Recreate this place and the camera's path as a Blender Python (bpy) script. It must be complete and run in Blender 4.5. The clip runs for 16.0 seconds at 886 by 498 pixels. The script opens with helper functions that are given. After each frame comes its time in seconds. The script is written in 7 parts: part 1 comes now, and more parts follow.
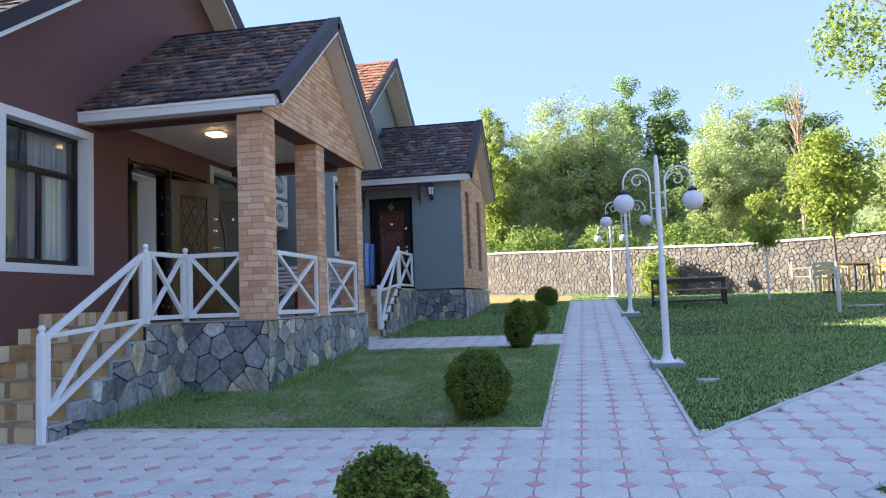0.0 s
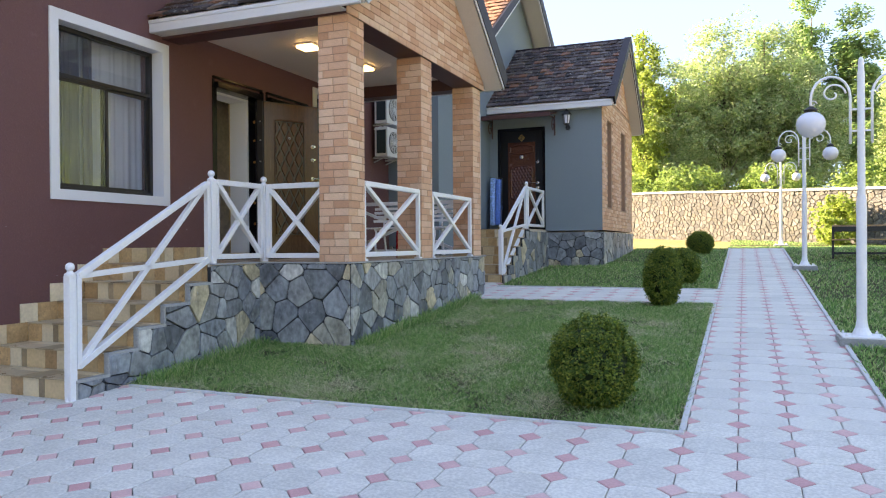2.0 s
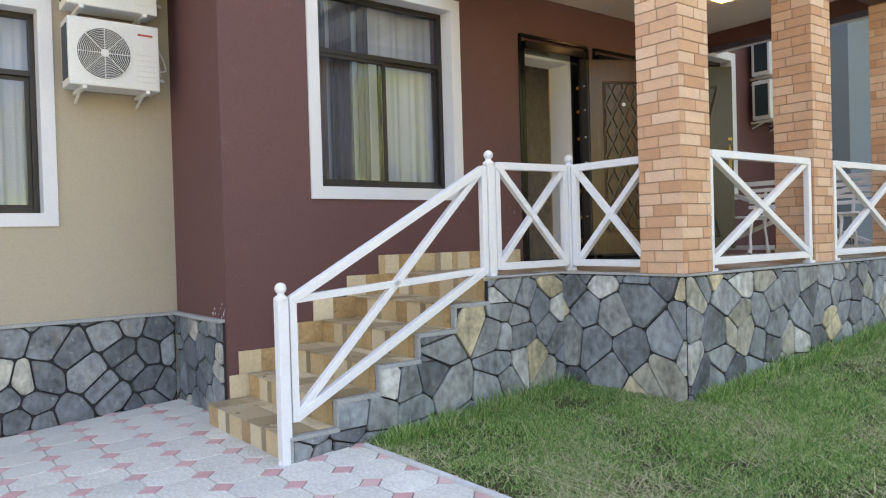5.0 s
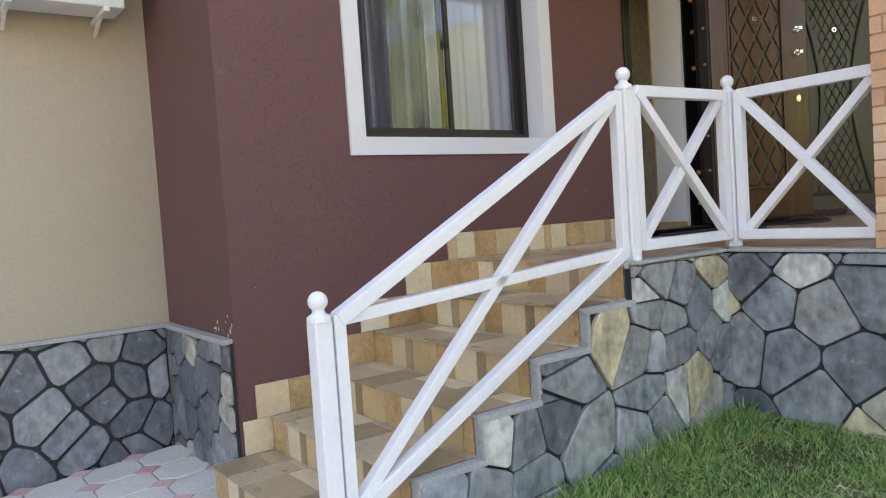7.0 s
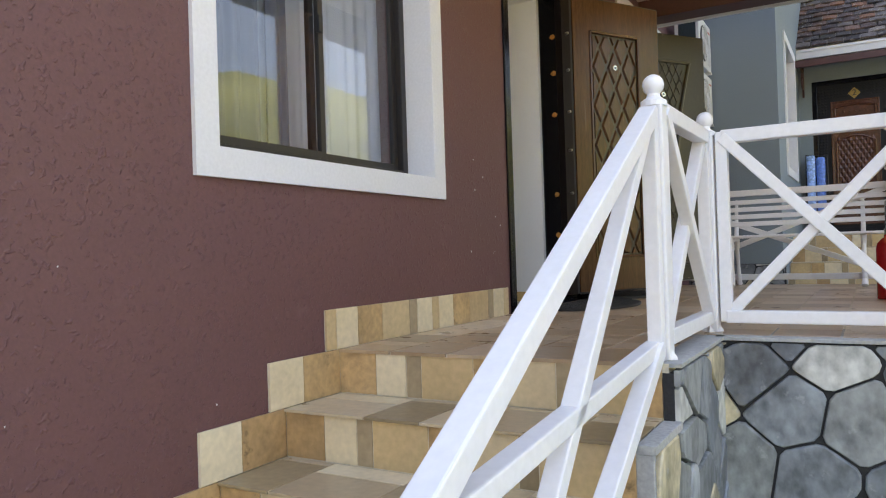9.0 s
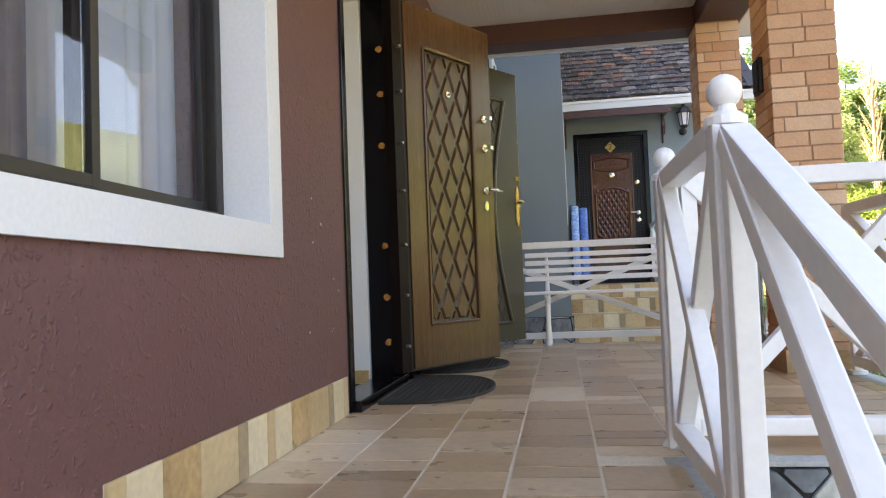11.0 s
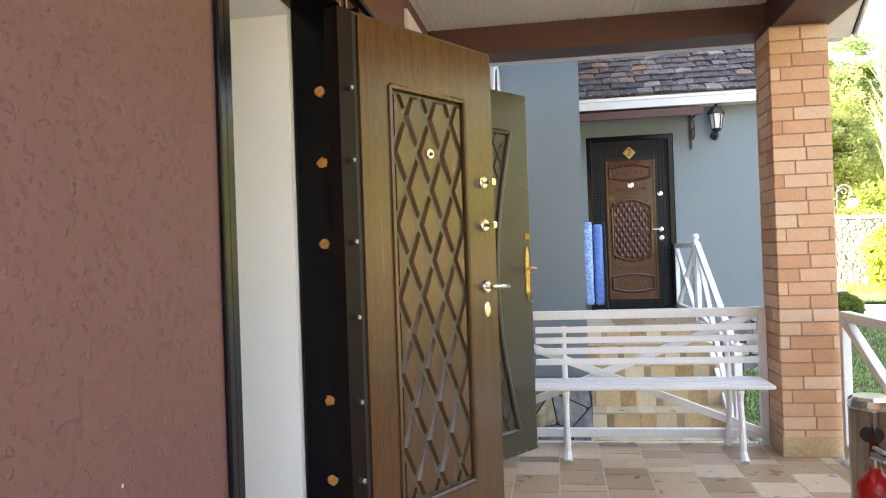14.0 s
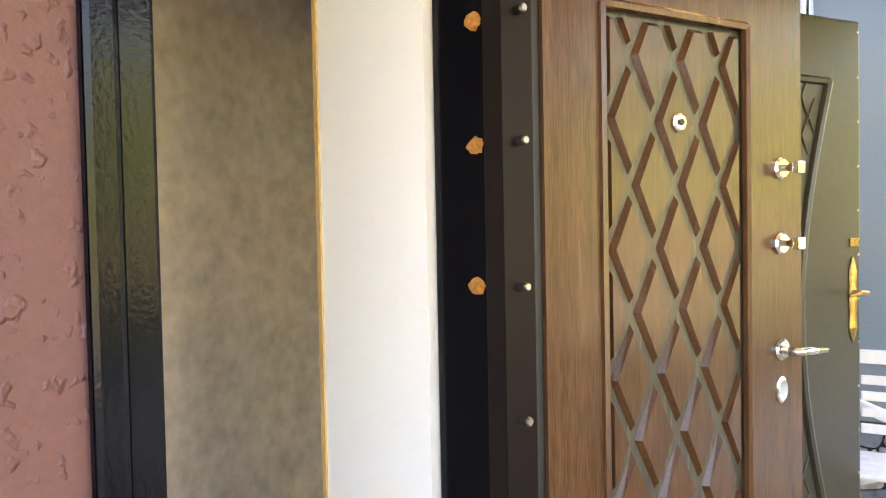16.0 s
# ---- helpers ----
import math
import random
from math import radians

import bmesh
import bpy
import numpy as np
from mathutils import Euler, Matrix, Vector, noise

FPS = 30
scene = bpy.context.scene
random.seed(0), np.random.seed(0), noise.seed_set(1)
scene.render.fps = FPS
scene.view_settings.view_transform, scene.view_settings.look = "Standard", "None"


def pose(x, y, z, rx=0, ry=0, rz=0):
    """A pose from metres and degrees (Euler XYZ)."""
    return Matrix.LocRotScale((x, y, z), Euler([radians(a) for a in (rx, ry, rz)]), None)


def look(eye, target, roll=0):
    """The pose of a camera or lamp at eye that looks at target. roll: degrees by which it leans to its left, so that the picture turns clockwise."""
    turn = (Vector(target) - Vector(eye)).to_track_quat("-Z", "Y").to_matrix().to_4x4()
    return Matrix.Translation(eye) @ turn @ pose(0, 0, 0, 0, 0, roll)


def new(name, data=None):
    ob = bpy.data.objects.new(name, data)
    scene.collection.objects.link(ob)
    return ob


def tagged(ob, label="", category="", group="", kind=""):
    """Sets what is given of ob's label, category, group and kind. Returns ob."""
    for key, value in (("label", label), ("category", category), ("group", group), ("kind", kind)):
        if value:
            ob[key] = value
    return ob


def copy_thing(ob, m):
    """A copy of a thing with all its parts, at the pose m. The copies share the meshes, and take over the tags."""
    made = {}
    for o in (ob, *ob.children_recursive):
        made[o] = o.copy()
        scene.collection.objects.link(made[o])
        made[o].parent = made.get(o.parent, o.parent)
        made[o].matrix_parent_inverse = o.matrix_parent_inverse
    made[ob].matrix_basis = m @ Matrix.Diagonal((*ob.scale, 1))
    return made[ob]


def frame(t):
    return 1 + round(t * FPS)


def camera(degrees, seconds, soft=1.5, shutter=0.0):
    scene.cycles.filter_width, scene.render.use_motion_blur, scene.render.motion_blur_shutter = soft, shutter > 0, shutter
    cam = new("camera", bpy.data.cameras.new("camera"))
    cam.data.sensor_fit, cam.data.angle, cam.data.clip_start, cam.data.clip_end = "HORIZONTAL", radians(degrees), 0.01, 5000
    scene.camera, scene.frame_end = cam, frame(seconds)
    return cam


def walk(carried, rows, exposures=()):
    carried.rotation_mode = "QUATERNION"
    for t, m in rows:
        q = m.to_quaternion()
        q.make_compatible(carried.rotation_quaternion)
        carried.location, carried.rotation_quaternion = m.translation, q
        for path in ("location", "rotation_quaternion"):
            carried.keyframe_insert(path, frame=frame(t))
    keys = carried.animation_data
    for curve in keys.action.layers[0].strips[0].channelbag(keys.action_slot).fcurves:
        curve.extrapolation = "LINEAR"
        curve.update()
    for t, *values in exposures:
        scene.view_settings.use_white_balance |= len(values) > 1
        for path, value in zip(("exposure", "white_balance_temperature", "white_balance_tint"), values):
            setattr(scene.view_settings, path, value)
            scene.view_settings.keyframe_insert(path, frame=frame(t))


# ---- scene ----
cam = camera(61.8, 16.0, 1.15)
PATH = [
    (0, (0.024, 0.02, 1.528), (-0.346, 1.98, 1.671), -2.1),
    (0.5, (0.04, 0.462, 1.556), (-0.338, 2.423, 1.664), -2.1),
    (1, (0.026, 0.878, 1.541), (-0.41, 2.828, 1.609), -2.0),
    (1.5, (0.002, 1.282, 1.544), (-0.576, 3.196, 1.564), -1.3),
    (2, (-0.017, 1.694, 1.57), (-0.772, 3.546, 1.558), -0.4),
    (2.5, (-0.117, 2.089, 1.604), (-0.999, 3.884, 1.577), 0.1),
    (3, (-0.233, 2.496, 1.61), (-1.185, 4.256, 1.604), -0.2),
    (3.5, (-0.324, 2.889, 1.633), (-1.427, 4.558, 1.637), -0.8),
    (4, (-0.456, 3.255, 1.658), (-1.759, 4.772, 1.66), -1.3),
    (4.5, (-0.588, 3.61, 1.673), (-2.088, 4.932, 1.657), -1.2),
    (4.7, (-0.65, 3.723, 1.675), (-2.203, 4.982, 1.655), -0.8),
    (6.8, (-2.235, 4.549, 1.683), (-3.854, 5.72, 1.592), -3.8),
    (7, (-2.434, 4.613, 1.69), (-4.044, 5.795, 1.587), -3.8),
    (7.5, (-2.86, 4.699, 1.696), (-4.422, 5.942, 1.585), -3.9),
    (8, (-3.277, 4.777, 1.696), (-4.719, 6.16, 1.599), -3.1),
    (8.5, (-3.679, 4.888, 1.712), (-4.924, 6.453, 1.667), -2.4),
    (9, (-4.074, 5.001, 1.747), (-5.074, 6.732, 1.763), -1.8),
    (9.5, (-4.368, 5.16, 1.752), (-5.144, 7.002, 1.827), -1.5),
    (9.7, (-4.472, 5.248, 1.765), (-5.164, 7.122, 1.859), -1.6),
    (11.8, (-5.087, 6.259, 2.078), (-5.266, 8.249, 2.176), -2.6),
    (12, (-5.097, 6.367, 2.138), (-5.25, 8.358, 2.244), -2.8),
    (12.5, (-5.085, 6.587, 2.262), (-5.196, 8.581, 2.376), -3.1),
    (13, (-5.107, 6.783, 2.349), (-5.249, 8.776, 2.446), -3.2),
    (13.5, (-5.112, 7.007, 2.459), (-5.313, 8.996, 2.51), -3.2),
    (14, (-5.077, 7.203, 2.6), (-5.383, 9.18, 2.613), -2.0),
    (14.5, (-5.11, 7.446, 2.695), (-5.544, 9.398, 2.69), -1.4),
    (15, (-5.101, 7.7, 2.759), (-5.686, 9.612, 2.756), -2.2),
    (15.5, (-5.102, 8.013, 2.78), (-5.899, 9.847, 2.742), -1.2),
    (16, (-5.177, 8.321, 2.763), (-6.186, 10.046, 2.704), -1.1),
]
walk(cam, [(t, look(eye, target, roll)) for t, eye, target, roll in PATH],
     [(0.0, 2.36, 6000, 16), (2.0, 2.88, 7300, 15), (4.5, 3.38, 8300, 14), (7.0, 3.33, 8500, 15), (9.5, 3.53, 8700, 14), (12.0, 3.88, 8300, 13), (14.0, 4.38, 8400, 13), (15.0, 4.88, 8500, 15), (16.0, 5.12, 8200, 16)])

# ---- light ----
SUN_DIR = Vector((0.92, -0.02, -0.40)).normalized()      # the way the sunlight travels
world = bpy.data.worlds.new("sky")
scene.world = world
world.use_nodes = True
wn, wl = world.node_tree.nodes, world.node_tree.links
sky = wn.new("ShaderNodeTexSky")
sky.sky_type, sky.sun_disc = "NISHITA", False
sky.sun_elevation = math.asin(-SUN_DIR.z)
sky.sun_rotation = math.atan2(-SUN_DIR.x, -SUN_DIR.y)
sky.air_density, sky.dust_density, sky.ozone_density = 1.0, 0.15, 1.5
haze = wn.new("ShaderNodeMixRGB")                        # thin even summer haze over the clear sky
haze.inputs[0].default_value, haze.inputs[2].default_value = 0.88, (0.62, 0.86, 1.42, 1)
wl.new(sky.outputs[0], haze.inputs[1])
wl.new(haze.outputs[0], wn["Background"].inputs[0])
wn["Background"].inputs[1].default_value = 0.15
sun = new("sun", bpy.data.lights.new("sun", "SUN"))
sun.data.energy, sun.data.angle, sun.data.color = 4.6, radians(0.6), (1.0, 0.86, 0.62)
sun.matrix_world = look((0, 0, 30), Vector((0, 0, 30)) + SUN_DIR)


# ---- materials ----
def material(name, colours, rough=0.7, metal=0.0, scale=6.0, fine=60.0, bump=0.15, depth=0.004, island=False, object_random=False,
             spread=0.12, spec=0.5, stretch=(1, 1, 1), coat=0.0, mottle=0.5):
    """Noise-varied paint: colours is one colour, or several that are picked per piece; grain and stain at two scales, and a fine relief."""
    m = bpy.data.materials.new(name)
    m.use_nodes = True
    n, l = m.node_tree.nodes, m.node_tree.links
    b = n["Principled BSDF"]
    co = n.new("ShaderNodeTexCoord")
    mp = n.new("ShaderNodeMapping")
    mp.inputs["Scale"].default_value = stretch
    l.new(co.outputs["Object"], mp.inputs[0])
    vec = mp.outputs[0]
    if isinstance(colours[0], (int, float)):
        colours = [colours]
    if len(colours) > 1:
        ramp = n.new("ShaderNodeValToRGB")
        ramp.color_ramp.interpolation = "CONSTANT"
        e = ramp.color_ramp.elements
        while len(e) < len(colours):
            e.new(0.5)
        for i, c in enumerate(colours):
            e[i].position, e[i].color = i / len(colours), (*c, 1)
        if island:
            src = n.new("ShaderNodeNewGeometry").outputs["Random Per Island"]
        else:
            src = n.new("ShaderNodeObjectInfo").outputs["Random"]
        l.new(src, ramp.inputs[0])
        base = ramp.outputs[0]
    else:
        rgb = n.new("ShaderNodeRGB")
        rgb.outputs[0].default_value = (*colours[0], 1)
        base = rgb.outputs[0]
    big, small = n.new("ShaderNodeTexNoise"), n.new("ShaderNodeTexNoise")
    for node, s, d in ((big, scale, 4), (small, fine, 5)):
        node.inputs["Scale"].default_value, node.inputs["Detail"].default_value = s, d
        l.new(vec, node.inputs["Vector"])
    if object_random or island:
        # shift the stains from piece to piece
        add = n.new("ShaderNodeVectorMath")
        src = n.new("ShaderNodeNewGeometry").outputs["Random Per Island"] if island else n.new("ShaderNodeObjectInfo").outputs["Random"]
        mul = n.new("ShaderNodeMath")
        mul.operation, mul.inputs[1].default_value = "MULTIPLY", 37.0
        l.new(src, mul.inputs[0])
        l.new(vec, add.inputs[0])
        l.new(mul.outputs[0], add.inputs[1])
        l.new(add.outputs[0], big.inputs["Vector"])
    mix = n.new("ShaderNodeMath")
    mix.operation, mix.inputs[1].default_value = "MULTIPLY_ADD", mottle
    l.new(big.outputs["Fac"], mix.inputs[0])
    l.new(small.outputs["Fac"], mix.inputs[2])
    rng = n.new("ShaderNodeMapRange")
    rng.inputs["From Min"].default_value, rng.inputs["From Max"].default_value = 0.35 + 0.3 * mottle, 0.65 + 0.7 * mottle
    rng.inputs["To Min"].default_value, rng.inputs["To Max"].default_value = 1 - spread, 1 + spread
    l.new(mix.outputs[0], rng.inputs["Value"])
    tint = n.new("ShaderNodeVectorMath")
    tint.operation = "SCALE"
    l.new(base, tint.inputs[0])
    l.new(rng.outputs[0], tint.inputs["Scale"])
    l.new(tint.outputs[0], b.inputs["Base Color"])
    rr = n.new("ShaderNodeMapRange")
    rr.inputs["To Min"].default_value, rr.inputs["To Max"].default_value = max(0.02, rough - 0.08), min(1, rough + 0.08)
    l.new(big.outputs["Fac"], rr.inputs["Value"])
    l.new(rr.outputs[0], b.inputs["Roughness"])
    b.inputs["Metallic"].default_value = metal
    b.inputs["Specular IOR Level"].default_value = spec
    b.inputs["Coat Weight"].default_value = coat
    if bump:
        bp = n.new("ShaderNodeBump")
        bp.inputs["Strength"].default_value, bp.inputs["Distance"].default_value = bump, depth
        l.new(small.outputs["Fac"], bp.inputs["Height"])
        l.new(bp.outputs[0], b.inputs["Normal"])
    return m


def stucco(name, colour, relief=0.6, spread=0.1):
    """Rolled plaster with flattened drops, as on the house walls."""
    m = material(name, colour, rough=0.62, scale=1.2, fine=90, bump=0, spread=spread)
    n, l = m.node_tree.nodes, m.node_tree.links
    co = n.new("ShaderNodeTexCoord")
    a, v = n.new("ShaderNodeTexNoise"), n.new("ShaderNodeTexNoise")
    a.inputs["Scale"].default_value, a.inputs["Detail"].default_value, a.inputs["Distortion"].default_value = 62, 1.6, 0.2
    v.inputs["Scale"].default_value, v.inputs["Detail"].default_value = 130, 3
    ramp = n.new("ShaderNodeMapRange")
    ramp.inputs["From Min"].default_value, ramp.inputs["From Max"].default_value = 0.57, 0.70
    for x in (a, v):
        l.new(co.outputs["Object"], x.inputs["Vector"])
    l.new(a.outputs["Fac"], ramp.inputs["Value"])
    s = n.new("ShaderNodeMath")
    s.operation, s.inputs[1].default_value = "MULTIPLY_ADD", 0.35
    l.new(v.outputs["Fac"], s.inputs[0])
    l.new(ramp.outputs[0], s.inputs[2])
    bp = n.new("ShaderNodeBump")
    bp.inputs["Strength"].default_value, bp.inputs["Distance"].default_value = relief, 0.004
    l.new(s.outputs[0], bp.inputs["Height"])
    l.new(bp.outputs[0], n["Principled BSDF"].inputs["Normal"])
    return m


def patches(m, colour, scale, low, high, amount, rough=None):
    """Blotches with soft ragged rims (lichen, rust, lime) over a material's colour, drifting from piece to piece."""
    n, l = m.node_tree.nodes, m.node_tree.links
    b = n["Principled BSDF"]
    base = b.inputs["Base Color"].links[0].from_socket
    co, info, add, mul = n.new("ShaderNodeTexCoord"), n.new("ShaderNodeObjectInfo"), n.new("ShaderNodeVectorMath"), n.new("ShaderNodeMath")
    mul.operation, mul.inputs[1].default_value = "MULTIPLY", 53.0
    l.new(info.outputs["Random"], mul.inputs[0])
    l.new(co.outputs["Object"], add.inputs[0])
    l.new(mul.outputs[0], add.inputs[1])
    t, r, mx = n.new("ShaderNodeTexNoise"), n.new("ShaderNodeMapRange"), n.new("ShaderNodeMixRGB")
    t.inputs["Scale"].default_value, t.inputs["Detail"].default_value, t.inputs["Roughness"].default_value = scale, 6, 0.65
    r.inputs["From Min"].default_value, r.inputs["From Max"].default_value, r.inputs["To Max"].default_value = low, high, amount
    l.new(add.outputs[0], t.inputs["Vector"])
    l.new(t.outputs["Fac"], r.inputs["Value"])
    l.new(r.outputs[0], mx.inputs[0])
    l.new(base, mx.inputs[1])
    mx.inputs[2].default_value = (*colour, 1)
    l.new(mx.outputs[0], b.inputs["Base Color"])
    return m


def leafy(name, colours, island=True):
    """Leaves: a few greens picked leaf by leaf, with light coming through."""
    m = material(name, colours, rough=0.55, scale=3, fine=40, bump=0, island=island, spread=0.25, spec=0.3)
    n, l = m.node_tree.nodes, m.node_tree.links
    b, out = n["Principled BSDF"], n["Material Output"]
    t, mx = n.new("ShaderNodeBsdfTranslucent"), n.new("ShaderNodeMixShader")
    l.new(b.inputs["Base Color"].links[0].from_socket, t.inputs["Color"])
    mx.inputs[0].default_value = 0.5
    l.new(b.outputs[0], mx.inputs[1])
    l.new(t.outputs[0], mx.inputs[2])
    l.new(mx.outputs[0], out.inputs["Surface"])
    return m


def glass(name, tint=(0.93, 0.94, 0.96)):
    m = bpy.data.materials.new(name)
    m.use_nodes = True
    n, l = m.node_tree.nodes, m.node_tree.links
    out = n["Material Output"]
    tr, gl, mx, fr = n.new("ShaderNodeBsdfTransparent"), n.new("ShaderNodeBsdfGlossy"), n.new("ShaderNodeMixShader"), n.new("ShaderNodeLayerWeight")
    amount = n.new("ShaderNodeMapRange")
    amount.inputs["To Min"].default_value, amount.inputs["To Max"].default_value = 0.035, 0.22
    tr.inputs[0].default_value, gl.inputs["Roughness"].default_value = (*tint, 1), 0.015
    fr.inputs[0].default_value = 0.3
    l.new(fr.outputs["Facing"], amount.inputs["Value"])
    l.new(amount.outputs[0], mx.inputs[0])
    l.new(tr.outputs[0], mx.inputs[1])
    l.new(gl.outputs[0], mx.inputs[2])
    l.new(mx.outputs[0], out.inputs["Surface"])
    return m


def glow(name, colour, strength):
    m = bpy.data.materials.new(name)
    m.use_nodes = True
    b = m.node_tree.nodes["Principled BSDF"]
    b.inputs["Base Color"].default_value = (0.8, 0.8, 0.78, 1)
    b.inputs["Emission Color"].default_value, b.inputs["Emission Strength"].default_value = (*colour, 1), strength
    return m


MAROON = stucco("maroon_stucco", (0.134, 0.058, 0.056), 0.7)
patches(MAROON, (0.23, 0.13, 0.125), 7, 0.62, 0.80, 0.35)
GREYBLUE = stucco("grey_blue_stucco", (0.180, 0.222, 0.250), 0.14, 0.08)
BEIGE = stucco("beige_stucco", (0.42, 0.36, 0.27), 0.25, 0.07)
MAROON_PAINT = material("maroon_beam_paint", (0.075, 0.028, 0.026), 0.5, scale=2, bump=0.1)
WHITE = material("white_gloss_paint", (0.80, 0.80, 0.82), 0.35, scale=3, fine=45, bump=0.06, spread=0.04)
WHITE_TRIM = material("white_window_trim", (0.68, 0.68, 0.70), 0.5, scale=2, fine=80, bump=0.12, spread=0.05)
SOFFIT = material("cream_soffit", (0.62, 0.58, 0.54), 0.5, scale=2, fine=50, bump=0.05, spread=0.05)
CEIL = material("ceiling_panel", (0.72, 0.63, 0.54), 0.45, scale=2, fine=50, bump=0.05, spread=0.04)
DARK_TRIM = material("dark_metal_trim", (0.022, 0.014, 0.018), 0.5, spec=0.3, scale=4, fine=60, bump=0.08, spread=0.15)
TILE_COLOURS = [(0.065, 0.052, 0.053), (0.10, 0.082, 0.08), (0.05, 0.042, 0.046), (0.085, 0.066, 0.066), (0.14, 0.115, 0.108), (0.06, 0.052, 0.054), (0.12, 0.075, 0.065), (0.20, 0.165, 0.15), (0.22, 0.11, 0.075), (0.10, 0.068, 0.066),
                (0.09, 0.068, 0.068), (0.055, 0.046, 0.05), (0.095, 0.076, 0.075), (0.17, 0.10, 0.08), (0.07, 0.056, 0.058), (0.13, 0.11, 0.105), (0.075, 0.058, 0.062)]
ROOF_TILE = material("roof_tile", TILE_COLOURS, 0.85, scale=9, fine=70, bump=0.5, depth=0.006, object_random=True, spread=0.4, spec=0.25)
ROOF_TILE_I = material("roof_tile_far", TILE_COLOURS, 0.85, scale=9, fine=70, bump=0.5, depth=0.006, island=True, spread=0.4, spec=0.25)
for tile in (ROOF_TILE, ROOF_TILE_I):
    patches(tile, (0.40, 0.38, 0.35), 22, 0.58, 0.64, 0.7)
    patches(tile, (0.03, 0.026, 0.022), 4, 0.52, 0.68, 0.7)
OLD_TILE_I = material("red_roof_tile_far", [(0.34, 0.15, 0.09), (0.28, 0.13, 0.08), (0.2, 0.12, 0.09), (0.38, 0.2, 0.12), (0.3, 0.16, 0.1)], 0.85, scale=9, fine=70,
                      bump=0.4, island=True, spread=0.35, spec=0.25)
BRICKS = [(0.72, 0.50, 0.35), (0.56, 0.31, 0.185), (0.653, 0.404, 0.261), (0.683, 0.441, 0.296), (0.622, 0.362, 0.226), (0.694, 0.467, 0.325), (0.653, 0.404, 0.261), (0.612, 0.352, 0.220)]
BRICK = material("tan_facing_brick", BRICKS, 0.75, scale=14, fine=120, bump=0.25, depth=0.003, object_random=True, spread=0.12, spec=0.3)
BRICK_I = material("tan_facing_brick_far", BRICKS, 0.75, scale=14, fine=120, bump=0.25, island=True, spread=0.12, spec=0.3)
MORTAR = material("brown_mortar", (0.39, 0.24, 0.16), 0.9, scale=20, fine=150, bump=0.3, spread=0.2)
STONES = [(0.185, 0.205, 0.222), (0.245, 0.268, 0.29), (0.125, 0.138, 0.155), (0.30, 0.318, 0.33), (0.21, 0.232, 0.248), (0.145, 0.158, 0.175), (0.26, 0.272, 0.272), (0.50, 0.50, 0.47), (0.115, 0.127, 0.145), (0.50, 0.43, 0.29), (0.225, 0.245, 0.268), (0.36, 0.345, 0.29), (0.27, 0.285, 0.282), (0.165, 0.182, 0.202), (0.195, 0.21, 0.222), (0.235, 0.25, 0.262)]
def slate(name, tones):
    """Split slate: streaked grey faces with rusty, chalky and dark blotches."""
    m = material(name, tones, 0.5, scale=6, fine=26, bump=0.35, depth=0.008, object_random=True, spread=0.6, mottle=1.2, stretch=(1.0, 1.0, 0.7))
    patches(m, (0.33, 0.26, 0.16), 5, 0.60, 0.74, 0.4)
    patches(m, (0.46, 0.47, 0.48), 18, 0.60, 0.70, 0.5)
    return patches(m, (0.06, 0.065, 0.07), 7, 0.60, 0.72, 0.5)


STONE = slate("blue_grey_stone", STONES)
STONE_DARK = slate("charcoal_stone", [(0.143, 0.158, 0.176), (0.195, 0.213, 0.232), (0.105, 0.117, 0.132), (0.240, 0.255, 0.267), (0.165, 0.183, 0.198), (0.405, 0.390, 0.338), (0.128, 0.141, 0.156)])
JOINT = material("dark_stone_joint", (0.028, 0.028, 0.031), 0.8, scale=20, fine=120, bump=0.3, spread=0.3)
COPING = material("cement_coping", (0.36, 0.365, 0.36), 0.8, scale=6, fine=80, bump=0.3, spread=0.2)
STEP_BROWN = material("amber_mottled_step_tile", [(0.46, 0.30, 0.145), (0.40, 0.25, 0.12), (0.52, 0.34, 0.17)], 0.36, scale=9, fine=40, bump=0.15, object_random=True, spread=0.3, mottle=1.0)
patches(STEP_BROWN, (0.10, 0.06, 0.03), 15, 0.60, 0.70, 0.65)
STEP_CREAM = material("cream_step_tile", [(0.66, 0.545, 0.365), (0.60, 0.475, 0.305), (0.70, 0.59, 0.41)], 0.36, scale=7, fine=40, bump=0.08, object_random=True, spread=0.14, mottle=0.9)
STEP_TAN = material("tan_step_tile", [(0.56, 0.405, 0.22), (0.52, 0.37, 0.20), (0.60, 0.45, 0.26)], 0.36, scale=7, fine=40, bump=0.08, object_random=True, spread=0.16, mottle=0.9)
STEP_OLIVE = material("olive_step_tile", [(0.31, 0.235, 0.14), (0.27, 0.20, 0.12), (0.35, 0.265, 0.165)], 0.36, scale=7, fine=40, bump=0.08, object_random=True, spread=0.2, mottle=0.9)
STEP_GREIGE = material("greige_tread_tile", [(0.46, 0.365, 0.245), (0.42, 0.325, 0.21), (0.52, 0.42, 0.29)], 0.30, scale=7, fine=40, bump=0.06, object_random=True, spread=0.16, mottle=0.9)
RISER_ROW = ((0.165, STEP_BROWN), (0.130, STEP_CREAM), (0.062, STEP_OLIVE), (0.205, STEP_TAN), (0.130, STEP_BROWN), (0.165, STEP_CREAM), (0.062, STEP_OLIVE), (0.205, STEP_TAN))
TREAD_ROW = ((0.205, STEP_OLIVE), (0.165, STEP_GREIGE), (0.30, STEP_GREIGE), (0.205, STEP_OLIVE), (0.33, STEP_GREIGE))
